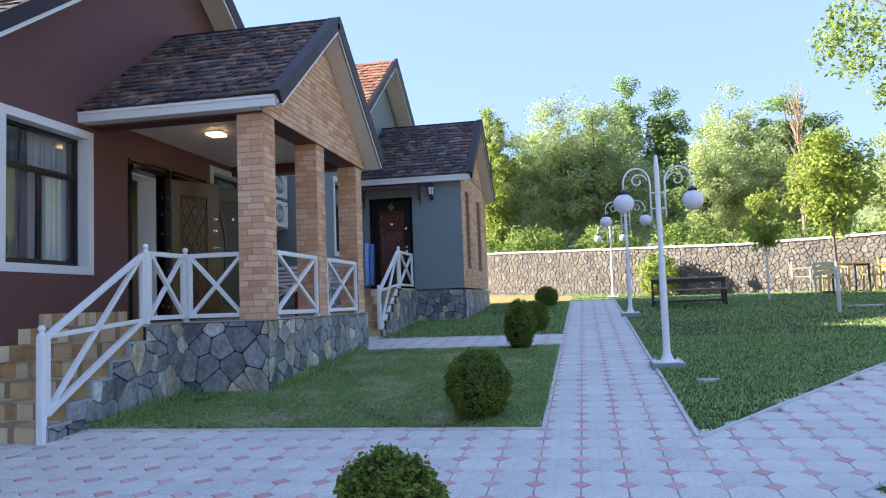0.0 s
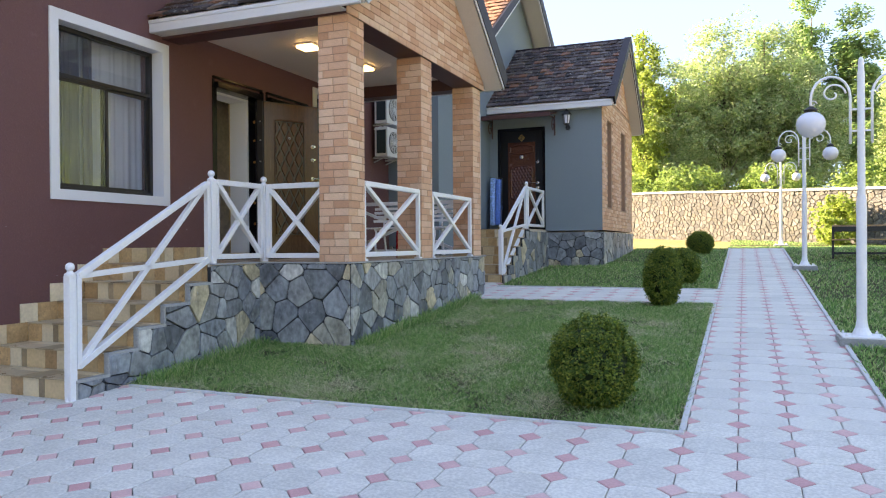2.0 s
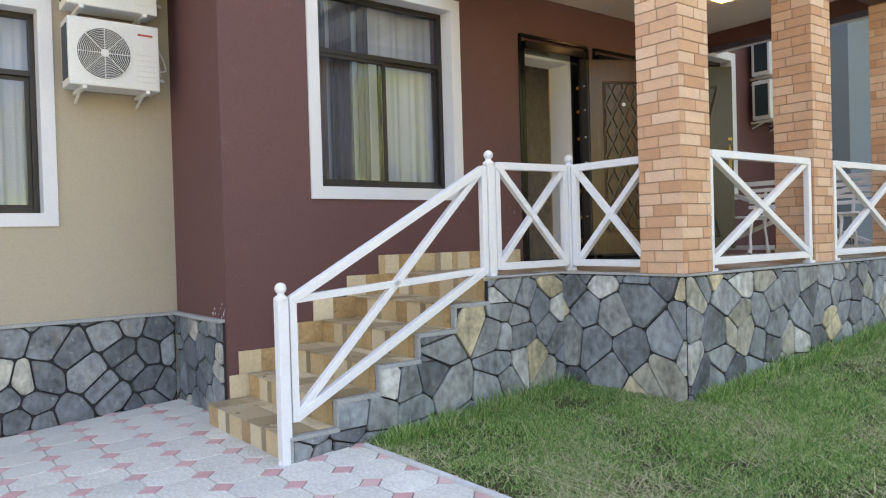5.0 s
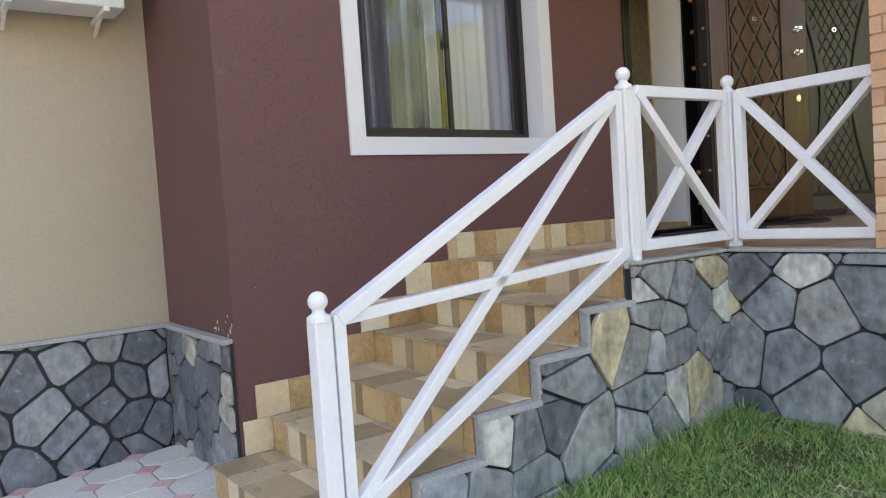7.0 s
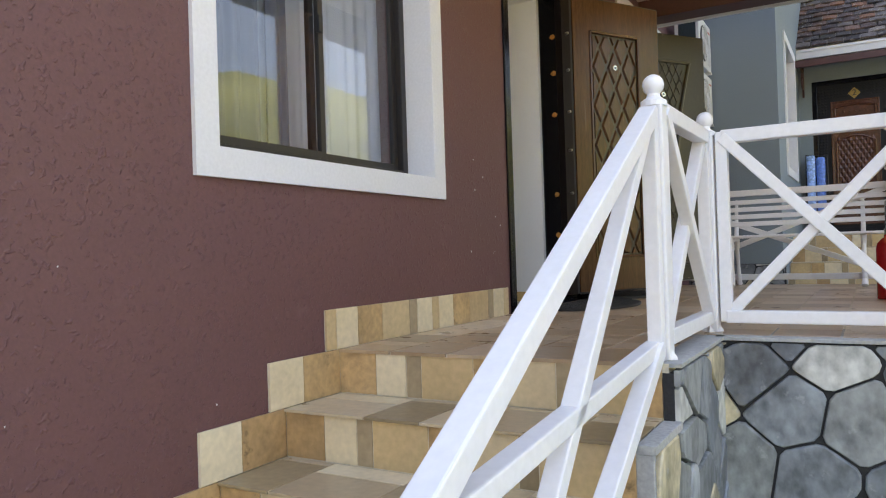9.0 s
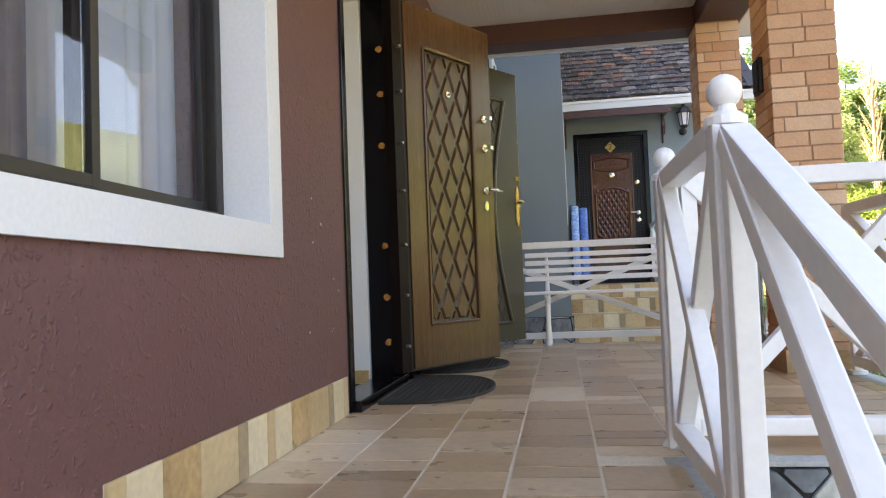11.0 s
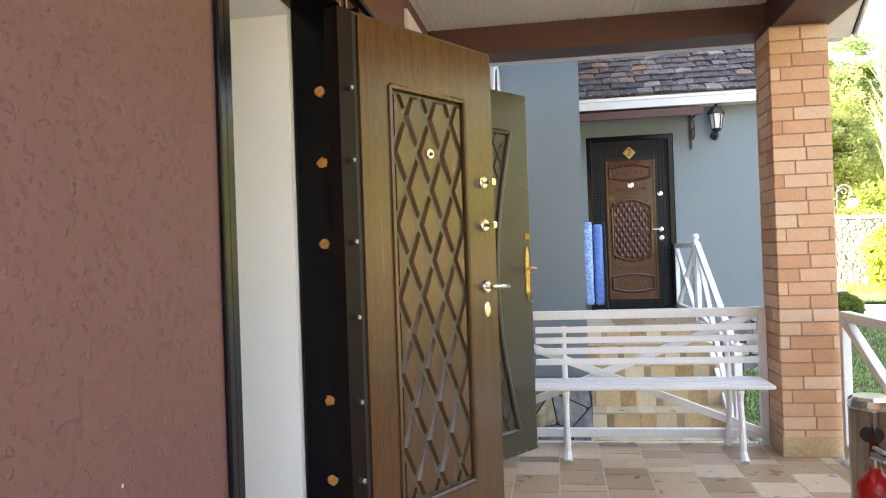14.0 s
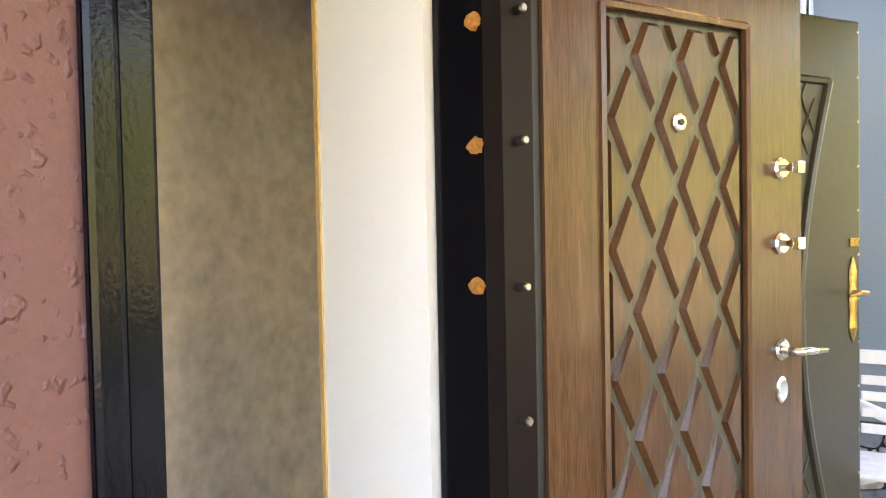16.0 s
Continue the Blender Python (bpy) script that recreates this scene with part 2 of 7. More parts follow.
SKIRT_ROW = ((0.17, STEP_CREAM), (0.21, STEP_BROWN))
LANDING_ROW = ((0.06, STEP_TAN), (0.135, STEP_CREAM), (0.165, STEP_BROWN), (0.205, STEP_TAN), (0.062, STEP_OLIVE), (0.13, STEP_CREAM))
FLOOR_COLOURS = [(0.511, 0.376, 0.252), (0.419, 0.291, 0.180), (0.626, 0.508, 0.375), (0.465, 0.334, 0.213), (0.336, 0.231, 0.143), (0.558, 0.423, 0.291), (0.383, 0.261, 0.161)]
FLOOR_TILE = material("beige_floor_tile", FLOOR_COLOURS, 0.3, scale=9, fine=40, bump=0.06, object_random=True, spread=0.15, mottle=0.8)
FOOT_TILE = material("tan_foot_tile", (0.50, 0.35, 0.20), 0.4, scale=9, fine=50, bump=0.1, spread=0.2)
GROUT = material("cream_grout", (0.62, 0.55, 0.44), 0.9, scale=20, fine=150, bump=0.2, spread=0.15)
PAVER = material("white_paver", [(0.605, 0.585, 0.53), (0.64, 0.62, 0.56), (0.575, 0.56, 0.51), (0.62, 0.60, 0.545)], 0.75, scale=5, fine=60, bump=0.2, object_random=True, spread=0.2)
PAVER_I = material("white_paver_far", [(0.605, 0.585, 0.53), (0.64, 0.62, 0.56), (0.575, 0.56, 0.51), (0.62, 0.60, 0.545)], 0.75, scale=5, fine=60, bump=0.2, island=True, spread=0.12)
PINKS = [(0.585, 0.340, 0.335), (0.617, 0.386, 0.373), (0.563, 0.312, 0.308), (0.650, 0.437, 0.416)]
PINK = material("pink_paver", PINKS, 0.75, scale=9, fine=60, bump=0.2, object_random=True, spread=0.12)
PINK_I = material("pink_paver_far", PINKS, 0.75, scale=9, fine=60, bump=0.2, island=True, spread=0.12)
PAVE_JOINT = material("paver_joint_sand", (0.34, 0.33, 0.31), 0.95, scale=8, fine=100, bump=0.3, spread=0.3)
KERB = material("concrete_kerb", (0.55, 0.55, 0.55), 0.8, scale=6, fine=80, bump=0.3, spread=0.15)
CONCRETE = material("cast_concrete", (0.30, 0.30, 0.29), 0.85, scale=6, fine=80, bump=0.4, spread=0.2)
SOIL = material("lawn_soil", (0.075, 0.078, 0.036), 0.95, scale=2.2, fine=30, bump=0.6, depth=0.02, spread=0.5, spec=0.1)
GRASS = leafy("grass_blades", [(0.24, 0.42, 0.12), (0.34, 0.52, 0.17), (0.15, 0.29, 0.085), (0.46, 0.58, 0.22), (0.22, 0.40, 0.11), (0.60, 0.62, 0.33), (0.10, 0.21, 0.06)])
STRAW = leafy("cut_straw", [(0.696, 0.648, 0.425), (0.816, 0.756, 0.506), (0.528, 0.504, 0.299)])
BLACK = material("black_gloss_steel", (0.004, 0.004, 0.006), 0.15, scale=4, fine=160, bump=0.2, depth=0.002, spread=0.2, spec=0.22)
BLACK_MATT = material("black_matt", (0.015, 0.015, 0.017), 0.5, scale=4, fine=60, bump=0.1, spread=0.2)
BROWN_FRAME = material("dark_brown_window_frame", (0.020, 0.016, 0.015), 0.42, scale=4, fine=60, bump=0.05, spread=0.15)
WOOD = material("dark_brown_door_film", (0.085, 0.040, 0.018), 0.24, scale=3, fine=26, bump=0.04, spread=0.45, stretch=(14, 14, 0.7), spec=0.5)
# grey-olive tone puts the reflections on the groove bevels into the colour
WOOD_SHEEN = material("door_groove_sheen_film", (0.075, 0.066, 0.048), 0.26, scale=3, fine=26, bump=0.05, spread=0.3, stretch=(14, 14, 0.7), spec=0.35)
PADDED = material("olive_padded_vinyl", (0.045, 0.042, 0.030), 0.32, scale=3, fine=50, bump=0.08, spread=0.12)
CARVED = material("carved_red_brown_wood", (0.085, 0.028, 0.014), 0.24, scale=6, fine=40, bump=0.15, spread=0.35)
EMBOSSED = material("embossed_black_door_sheet", (0.008, 0.008, 0.010), 0.48, scale=4, fine=60, bump=0.1, spread=0.2, spec=0.25)
CHROME = material("chrome", (0.72, 0.71, 0.68), 0.16, metal=1.0, scale=5, fine=50, bump=0.0, spread=0.05)
BRASS = material("aged_brass", (0.36, 0.235, 0.08), 0.30, metal=1.0, scale=12, fine=60, bump=0.1, spread=0.3)
FOAM = material("orange_mounting_foam", (0.52, 0.22, 0.05), 0.9, scale=30, fine=120, bump=0.6, spread=0.3)
PLASTER = material("white_plaster_reveal", (0.86, 0.87, 0.87), 0.55, scale=2, fine=60, bump=0.03, spread=0.012)
WALLPAPER = material("grey_brown_wallpaper", (0.50, 0.43, 0.36), 0.8, scale=9, fine=22, bump=0.2, spread=0.24, mottle=0.9)
PALE_WOOD = material("pale_wood_strip", (0.58, 0.38, 0.16), 0.45, scale=3, fine=40, bump=0.05, spread=0.2, stretch=(8, 8, 1))
GLASS = glass("window_glass")
CURTAIN = material("sheer_curtain", (0.50, 0.52, 0.55), 0.9, scale=2, fine=120, bump=0.1, spread=0.08, stretch=(1, 4, 1))
DRAPE = material("grey_drape", (0.13, 0.135, 0.15), 0.9, scale=2, fine=120, bump=0.1, spread=0.1)
ROOM = material("room_wall", (0.42, 0.40, 0.37), 0.85, scale=2, bump=0.05, spread=0.06)
GLOBE = material("opal_globe", (0.72, 0.72, 0.78), 0.2, scale=2, bump=0.0, spread=0.02)
CEILING_LIGHT = glow("lit_ceiling_lamp", (1.0, 0.64, 0.24), 1.3)
RED = material("red_extinguisher_paint", (0.42, 0.012, 0.016), 0.25, scale=4, bump=0.03, spread=0.1)
STEEL = material("brushed_steel", (0.36, 0.35, 0.34), 0.32, metal=1.0, scale=5, fine=60, bump=0.05, spread=0.1)
MIRROR_STEEL = material("dark_mirror_steel", (0.30, 0.28, 0.27), 0.16, metal=1.0, scale=5, fine=60, bump=0.0, spread=0.1)
RUBBER = material("dark_rubber_mat", (0.030, 0.026, 0.022), 0.75, scale=20, fine=120, bump=0.3, spread=0.3)
AC_WHITE = material("air_conditioner_casing", (0.68, 0.68, 0.66), 0.4, scale=3, fine=60, bump=0.04, spread=0.05)
AC_TEAL = material("condenser_fins", (0.03, 0.045, 0.05), 0.5, metal=0.3, scale=3, fine=200, bump=0.4, spread=0.3, stretch=(1, 1, 0.1))
BLUE = material("blue_plastic_fabric", (0.10, 0.22, 0.62), 0.35, scale=12, fine=40, bump=0.3, spread=0.4)
PALE_BLUE = material("pale_blue_plastic_fabric", (0.28, 0.45, 0.80), 0.35, scale=14, fine=40, bump=0.3, spread=0.5)
BARK = material("grey_bark", (0.16, 0.135, 0.105), 0.9, scale=5, fine=40, bump=0.8, depth=0.02, spread=0.35, stretch=(3, 3, 0.5))
LIME = material("limewashed_bark", (0.62, 0.62, 0.60), 0.9, scale=5, fine=40, bump=0.6, spread=0.15)
DRY_TWIG = material("bare_pinkish_twigs", (0.36, 0.26, 0.19), 0.9, scale=5, fine=40, bump=0.3, spread=0.3)
LEAF_POPLAR = leafy("poplar_leaves", [(0.338, 0.438, 0.184), (0.400, 0.500, 0.218), (0.288, 0.388, 0.161), (0.475, 0.550, 0.276), (0.562, 0.613, 0.356)])
LEAF_DARK = leafy("dark_poplar_leaves", [(0.245, 0.380, 0.136), (0.315, 0.446, 0.168), (0.210, 0.330, 0.112), (0.403, 0.511, 0.224)])
LEAF_BRIGHT = leafy("bright_leaves", [(0.316, 0.396, 0.076), (0.269, 0.352, 0.070), (0.374, 0.440, 0.097), (0.222, 0.308, 0.065)])
LEAF_SHRUB = leafy("shrub_leaves", [(0.182, 0.270, 0.065), (0.238, 0.338, 0.085), (0.294, 0.392, 0.104), (0.154, 0.223, 0.055)])
LEAF_BOX = leafy("boxwood_leaves", [(0.11, 0.18, 0.035), (0.17, 0.24, 0.045), (0.08, 0.14, 0.03), (0.24, 0.30, 0.05), (0.36, 0.40, 0.07)])
# green of the bush filler, darkened to stand for shade between the leaves
SHADE_CORE = material("bush_shade_green", (0.03, 0.045, 0.014), 0.95, scale=12, fine=60, bump=0.5, spread=0.4)
RUBBLES = [(0.17, 0.158, 0.145), (0.20, 0.19, 0.175), (0.135, 0.128, 0.12), (0.18, 0.163, 0.143), (0.22, 0.207, 0.188), (0.15, 0.143, 0.136), (0.19, 0.166, 0.14), (0.165, 0.157, 0.15), (0.12, 0.115, 0.11), (0.175, 0.157, 0.138)]
RUBBLE = material("rubble_stone", RUBBLES, 0.9, scale=5, fine=22, bump=0.9, depth=0.03, object_random=True, spread=0.45)
RUBBLE_I = material("rubble_stone_far", RUBBLES, 0.9, scale=5, fine=22, bump=0.9, depth=0.03, island=True, spread=0.45)
OCHRE_STONE = material("ochre_patch_stone", (0.38, 0.23, 0.11), 0.9, scale=6, fine=40, bump=0.5, spread=0.25)
RUBBLE_JOINT = material("rubble_mortar", (0.195, 0.18, 0.16), 0.95, scale=5, fine=30, bump=0.8, depth=0.02, spread=0.45)
HILL = material("green_hillside", [(0.13, 0.16, 0.08)], 0.95, scale=0.02, fine=0.35, bump=0.6, depth=2.0, spread=0.5, spec=0.05, mottle=0.8)
FIELD = material("dry_field", [(0.30, 0.26, 0.115)], 0.95, scale=0.3, fine=8, bump=0.5, depth=0.03, spread=0.35, spec=0.05)
TABLE_WOOD = material("varnished_table_board", (0.36, 0.235, 0.12), 0.45, scale=3, fine=30, bump=0.1, spread=0.25, stretch=(1, 8, 8))
PLASTIC = material("white_garden_plastic", (0.72, 0.66, 0.50), 0.4, scale=3, bump=0.0, spread=0.05)
YELLOW_WOOD = material("yellow_varnished_wood", (0.55, 0.36, 0.10), 0.45, scale=3, fine=30, bump=0.1, spread=0.2, stretch=(8, 1, 8))


# ---- building helpers ----
def thing(name, label, category, at=(0, 0, 0), group="", kind=""):
    ob = new(name)
    ob.empty_display_size = 0.1
    ob.location = at
    return tagged(ob, label, category, group, kind)


def finish(name, bm, mat, smooth=False):
    me = bpy.data.meshes.new(name)
    bmesh.ops.recalc_face_normals(bm, faces=bm.faces)
    bm.to_mesh(me)
    bm.free()
    me.materials.append(mat)
    if smooth:
        me.shade_smooth()
    return me


def part(name, bm, mat, parent, label="", smooth=False):
    ob = new(name, finish(name, bm, mat, smooth))
    ob.parent = parent
    if label:
        ob["label"] = label
    return ob


def structure(name, bm, mat, label, category="structure", smooth=False):
    return tagged(new(name, finish(name, bm, mat, smooth)), label, category, kind="structure")


def raw(name, verts, faces, mat, parent=None, smooth=False):
    me = bpy.data.meshes.new(name)
    me.from_pydata([tuple(v) for v in verts], [], [tuple(f) for f in faces])
    me.materials.append(mat)
    if smooth:
        me.shade_smooth()
    ob = new(name, me)
    ob.parent = parent
    return ob


def box(bm, x0, x1, y0, y1, z0, z1, bevel=0.0, m=None):
    made = bmesh.ops.create_cube(bm, size=1.0)["verts"]
    for v in made:
        v.co = Vector((x0 + (v.co.x + 0.5) * (x1 - x0), y0 + (v.co.y + 0.5) * (y1 - y0), z0 + (v.co.z + 0.5) * (z1 - z0)))
    if bevel:
        edges = list({e for v in made for e in v.link_edges})
        made = list({v for f in bmesh.ops.bevel(bm, geom=edges, offset=bevel, segments=2, profile=0.6, affect="EDGES")["faces"] for v in f.verts} | {v for v in made if v.is_valid})
    if m is not None:
        for v in made:
            v.co = m @ v.co
    return made


def boxes(*rows, bevel=0.0):
    bm = bmesh.new()
    for r in rows:
        box(bm, *r, bevel=bevel)
    return bm


def bar(bm, a, b, w, h, bevel=0.004, up=(0, 0, 1)):
    """A square bar from a to b."""
    a, b = Vector(a), Vector(b)
    d = (b - a)
    z = d.normalized()
    x = z.cross(Vector(up))
    if x.length < 1e-4:
        x = Vector((1, 0, 0))
    x.normalize()
    y = z.cross(x)
    m = Matrix((x, y, z)).transposed().to_4x4()
    m.translation = a
    box(bm, -w / 2, w / 2, -h / 2, h / 2, 0, d.length, bevel, m)


def tube(bm, pts, r, sides=8, cap=True):
    """A round rod along pts; r may be one radius or one for each point."""
    pts = [Vector(p) for p in pts]
    rs = r if isinstance(r, (list, tuple)) else [r] * len(pts)
    rings, last = [], None
    for i, p in enumerate(pts):
        d = (pts[min(i + 1, len(pts) - 1)] - pts[max(i - 1, 0)]).normalized()
        if last is None:
            x = d.orthogonal().normalized()
        else:
            x = (last - d * last.dot(d)).normalized()
        last = x
        y = d.cross(x)
        rings.append([bm.verts.new(p + rs[i] * (math.cos(a) * x + math.sin(a) * y)) for a in [2 * math.pi * k / sides for k in range(sides)]])
    for a, b in zip(rings, rings[1:]):
        for k in range(sides):
            bm.faces.new((a[k], a[(k + 1) % sides], b[(k + 1) % sides], b[k]))
    if cap:
        bm.faces.new(rings[0][::-1])
        bm.faces.new(rings[-1])


def lathe(bm, profile, at=(0, 0, 0), sides=16, m=None):
    """A turned body: profile is (radius, height) from bottom to top."""
    rings = []
    for r, z in profile:
        ring = []
        for k in range(sides):
            p = Vector((at[0] + r * math.cos(2 * math.pi * k / sides), at[1] + r * math.sin(2 * math.pi * k / sides), at[2] + z))
            ring.append(bm.verts.new(m @ p if m is not None else p))
        rings.append(ring)
    for a, b in zip(rings, rings[1:]):
        for k in range(sides):
            bm.faces.new((a[k], a[(k + 1) % sides], b[(k + 1) % sides], b[k]))
    bm.faces.new(rings[0][::-1])
    bm.faces.new(rings[-1])


def ball(bm, at, r, sides=16):
    lathe(bm, [(max(0.001, r * math.sin(math.pi * k / 10)), -r * math.cos(math.pi * k / 10)) for k in range(11)], at, sides)


def prism(bm, outline, lift):
    """outline: points of a flat polygon; lift: the vector that gives it thickness."""
    lift = Vector(lift)
    a = [bm.verts.new(Vector(p)) for p in outline]
    b = [bm.verts.new(Vector(p) + lift) for p in outline]
    n = len(a)
    bm.faces.new(a[::-1])
    bm.faces.new(b)
    for i in range(n):
        bm.faces.new((a[i], a[(i + 1) % n], b[(i + 1) % n], b[i]))


def clip(poly, p, q):
    """Keep the part of poly that is nearer to p than to q."""
    nx, ny = q[0] - p[0], q[1] - p[1]
    c = (q[0] ** 2 - p[0] ** 2 + q[1] ** 2 - p[1] ** 2) / 2
    out = []
    for i, a in enumerate(poly):
        b = poly[(i + 1) % len(poly)]
        da, db = nx * a[0] + ny * a[1] - c, nx * b[0] + ny * b[1] - c
        if da <= 0:
            out.append(a)
        if da * db < 0:
            s = da / (da - db)
            out.append((a[0] + s * (b[0] - a[0]), a[1] + s * (b[1] - a[1])))
    return out


def shrink(poly, gap):
    """Move every side inwards by gap and round the corners a little."""
    n = len(poly)
    cx, cy = sum(p[0] for p in poly) / n, sum(p[1] for p in poly) / n
    lines = []
    for i in range(n):
        a, b = poly[i], poly[(i + 1) % n]
        dx, dy = b[0] - a[0], b[1] - a[1]
        length = math.hypot(dx, dy)
        if length < 1e-6:
            continue
        lines.append((a, (dx / length, dy / length)))
    out = poly
    for a, d in lines:
        nx, ny = -d[1], d[0]
        if (cx - a[0]) * nx + (cy - a[1]) * ny < 0:
            nx, ny = -nx, -ny
        o = (a[0] + gap * nx, a[1] + gap * ny)
        res = []
        for i, p in enumerate(out):
            q = out[(i + 1) % len(out)]
            dp, dq = (p[0] - o[0]) * nx + (p[1] - o[1]) * ny, (q[0] - o[0]) * nx + (q[1] - o[1]) * ny
            if dp >= 0:
                res.append(p)
            if dp * dq < 0:
                s = dp / (dp - dq)
                res.append((p[0] + s * (q[0] - p[0]), p[1] + s * (q[1] - p[1])))
        out = res
        if len(out) < 3:
            return []
    soft = []
    for i, p in enumerate(out):
        a, b = out[i - 1], out[(i + 1) % len(out)]
        for o in (a, b):
            length = math.hypot(o[0] - p[0], o[1] - p[1])
            k = min(0.24, 0.016 / max(length, 1e-4))
            soft.append((p[0] + k * (o[0] - p[0]), p[1] + k * (o[1] - p[1])))
    return soft


def crazy(width, low, high, size, rng, gap=0.0036, inside=None):
    """Irregular stones that fill 0..width by low..high, as rounded polygons."""
    nx, nz = max(1, round(width / size)), max(1, round((high - low) / (size * 0.85)))
    sx, sz = width / nx, (high - low) / nz
    seeds = {}
    for i in range(-1, nx + 1):
        for k in range(-1, nz + 1):
            if rng.random() < 0.27:
                continue
            seeds[i, k] = ((i + 0.5 + rng.uniform(-0.42, 0.42) + (0.25 if k % 2 else -0.25)) * sx, low + (k + 0.5 + rng.uniform(-0.36, 0.36)) * sz)
    out = []
    for (i, k), p in seeds.items():
        poly = [(0, low), (width, low), (width, high), (0, high)]
        for di in range(-3, 4):
            for dk in range(-3, 4):
                q = seeds.get((i + di, k + dk))
                if q and q != p and poly:
                    poly = clip(poly, p, q)
        if len(poly) < 3 or (inside and not inside(sum(a[0] for a in poly) / len(poly), sum(a[1] for a in poly) / len(poly))):
            continue
        poly = shrink(poly, gap * rng.uniform(0.7, 1.5))
        if len(poly) >= 3:
            out.append(poly)
    return out


def slab_mesh(name, poly, m, thick, rng, mat):
    """One stone: a polygon in the plane of m (its z is outwards), with a softened face."""
    cx, cy = sum(p[0] for p in poly) / len(poly), sum(p[1] for p in poly) / len(poly)
    n = len(poly)
    t = thick * rng.uniform(0.6, 1.3)
    tilt_x, tilt_y = rng.uniform(-0.03, 0.03), rng.uniform(-0.03, 0.03)
    verts, faces = [], []
    for s, z in ((1.0, 0.0), (0.992, t * 0.8), (0.96, t)):
        for p in poly:
            x, y = cx + s * (p[0] - cx), cy + s * (p[1] - cy)
            zz = z + (tilt_x * (x - cx) + tilt_y * (y - cy) if z else 0)
            verts.append(m @ Vector((x, y, zz)))
    for r in range(2):
        for i in range(n):
            faces.append((r * n + i, r * n + (i + 1) % n, (r + 1) * n + (i + 1) % n, (r + 1) * n + i))
    faces.append(tuple(2 * n + i for i in range(n)))
    return verts, faces


def stones_on(parent, m, width, low, high, size, rng, thick=0.022, gap=0.0042, inside=None, top=None, mat=STONE):
    """Cladding stones, each an object of its own, on the plane m (x along, y up, z out)."""
    for poly in crazy(width, low, high, size, rng, gap, inside):
        if top:
            poly = top(poly)
            if len(poly) < 3:
                continue
        v, f = slab_mesh("stone", poly, m, thick, rng, mat)
        raw("stone", v, f, mat, parent)


def plane(origin, along, out):
    """A frame whose x runs along, y up and z out of a wall."""
    along, out = Vector(along).normalized(), Vector(out).normalized()
    m = Matrix((along, Vector((0, 0, 1)), out)).transposed().to_4x4()
    m.translation = origin
    return m


def ground_z(x, y):
    """Height of the ground: a steady rise away from the gate, easing off beyond the houses."""
    if y < -6:
        base = 0.45 + 0.066 * (-6 - 5.8)
    elif y < 20.5:
        base = 0.45 + 0.066 * (y - 5.8)
    elif y < 25:
        base = 1.4202 + 0.004 * (y - 20.5)
    elif y < 34:
        base = 1.4382 + 0.075 * (y - 25)
    else:
        base = 2.1132
    return base


# ---- ground, paving, lawns ----
XS = [-1500, -300, -80, -30, -12, -5, 0, 5, 12, 20, 40, 90, 300, 1500]
YS = [-1500, -300, -60, -20, -6, 0, 4, 8, 10, 12, 14, 16, 18, 20, 20.5, 25, 28, 31, 34, 60, 150, 400, 1500]
gv = [(x, y, ground_z(x, y) - 0.07) for y in YS for x in XS]
gf = [(j * len(XS) + i, j * len(XS) + i + 1, (j + 1) * len(XS) + i + 1, (j + 1) * len(XS) + i) for j in range(len(YS) - 1) for i in range(len(XS) - 1)]
tagged(raw("ground", gv, gf, FIELD), "dry grassy ground reaching to the hills", "ground", kind="structure")


def sheet(name, outline, lift, mat, label, category, step=1.0):
    """A flat patch with the ground's slope, cut into strips across the rise."""
    bm = bmesh.new()
    bm.faces.new([bm.verts.new((x, y, 0)) for x, y in outline])
    y0, y1 = min(p[1] for p in outline), max(p[1] for p in outline)
    x0, x1 = min(p[0] for p in outline), max(p[0] for p in outline)
    for k in range(1, int((y1 - y0) / step) + 1):
        bmesh.ops.bisect_plane(bm, geom=list(bm.verts) + list(bm.edges) + list(bm.faces), plane_co=(0, y0 + k * step, 0), plane_no=(0, 1, 0))
    for k in range(1, int((x1 - x0) / (2 * step)) + 1):
        bmesh.ops.bisect_plane(bm, geom=list(bm.verts) + list(bm.edges) + list(bm.faces), plane_co=(x0 + k * 2 * step, 0, 0), plane_no=(1, 0, 0))
    for v in bm.verts:
        v.co.z = ground_z(v.co.x, v.co.y) + lift
    return structure(name, bm, mat, label, category)


LAWN_A = [(-4.56, 6.16), (-0.375, 6.16), (-0.375, 11.30), (-3.56, 11.30), (-3.56, 7.97), (-4.56, 7.97)]
LAWN_B = [(-3.62, 12.78), (-0.375, 12.78), (-0.375, 21.4), (-2.62, 21.4), (-2.62, 16.2), (-3.62, 16.2)]
LAWN_C = [(0.82, 5.90), (3.35, 9.2), (6.6, 13.5), (13.0, 16.5), (13.0, 18.5), (-0.42, 30.0), (-0.42, 22.0), (0.82, 22.0)]
LAWN_D = [(1.50, 4.62), (4.2, 7.2), (7.5, 3.0), (4.5, 1.0)]
lawn_a = sheet("lawn_front", LAWN_A, -0.005, SOIL, "mown lawn with dry cuttings before the porch", "lawn")
lawn_b = sheet("lawn_back", LAWN_B, -0.005, SOIL, "small mown lawn beside the grey house", "lawn")
lawn_c = sheet("lawn_wide", LAWN_C, -0.005, SOIL, "wide mown lawn with tables and saplings", "lawn", 2.0)
lawn_d = sheet("lawn_corner", LAWN_D, -0.005, SOIL, "corner of another lawn beside the paving", "lawn")
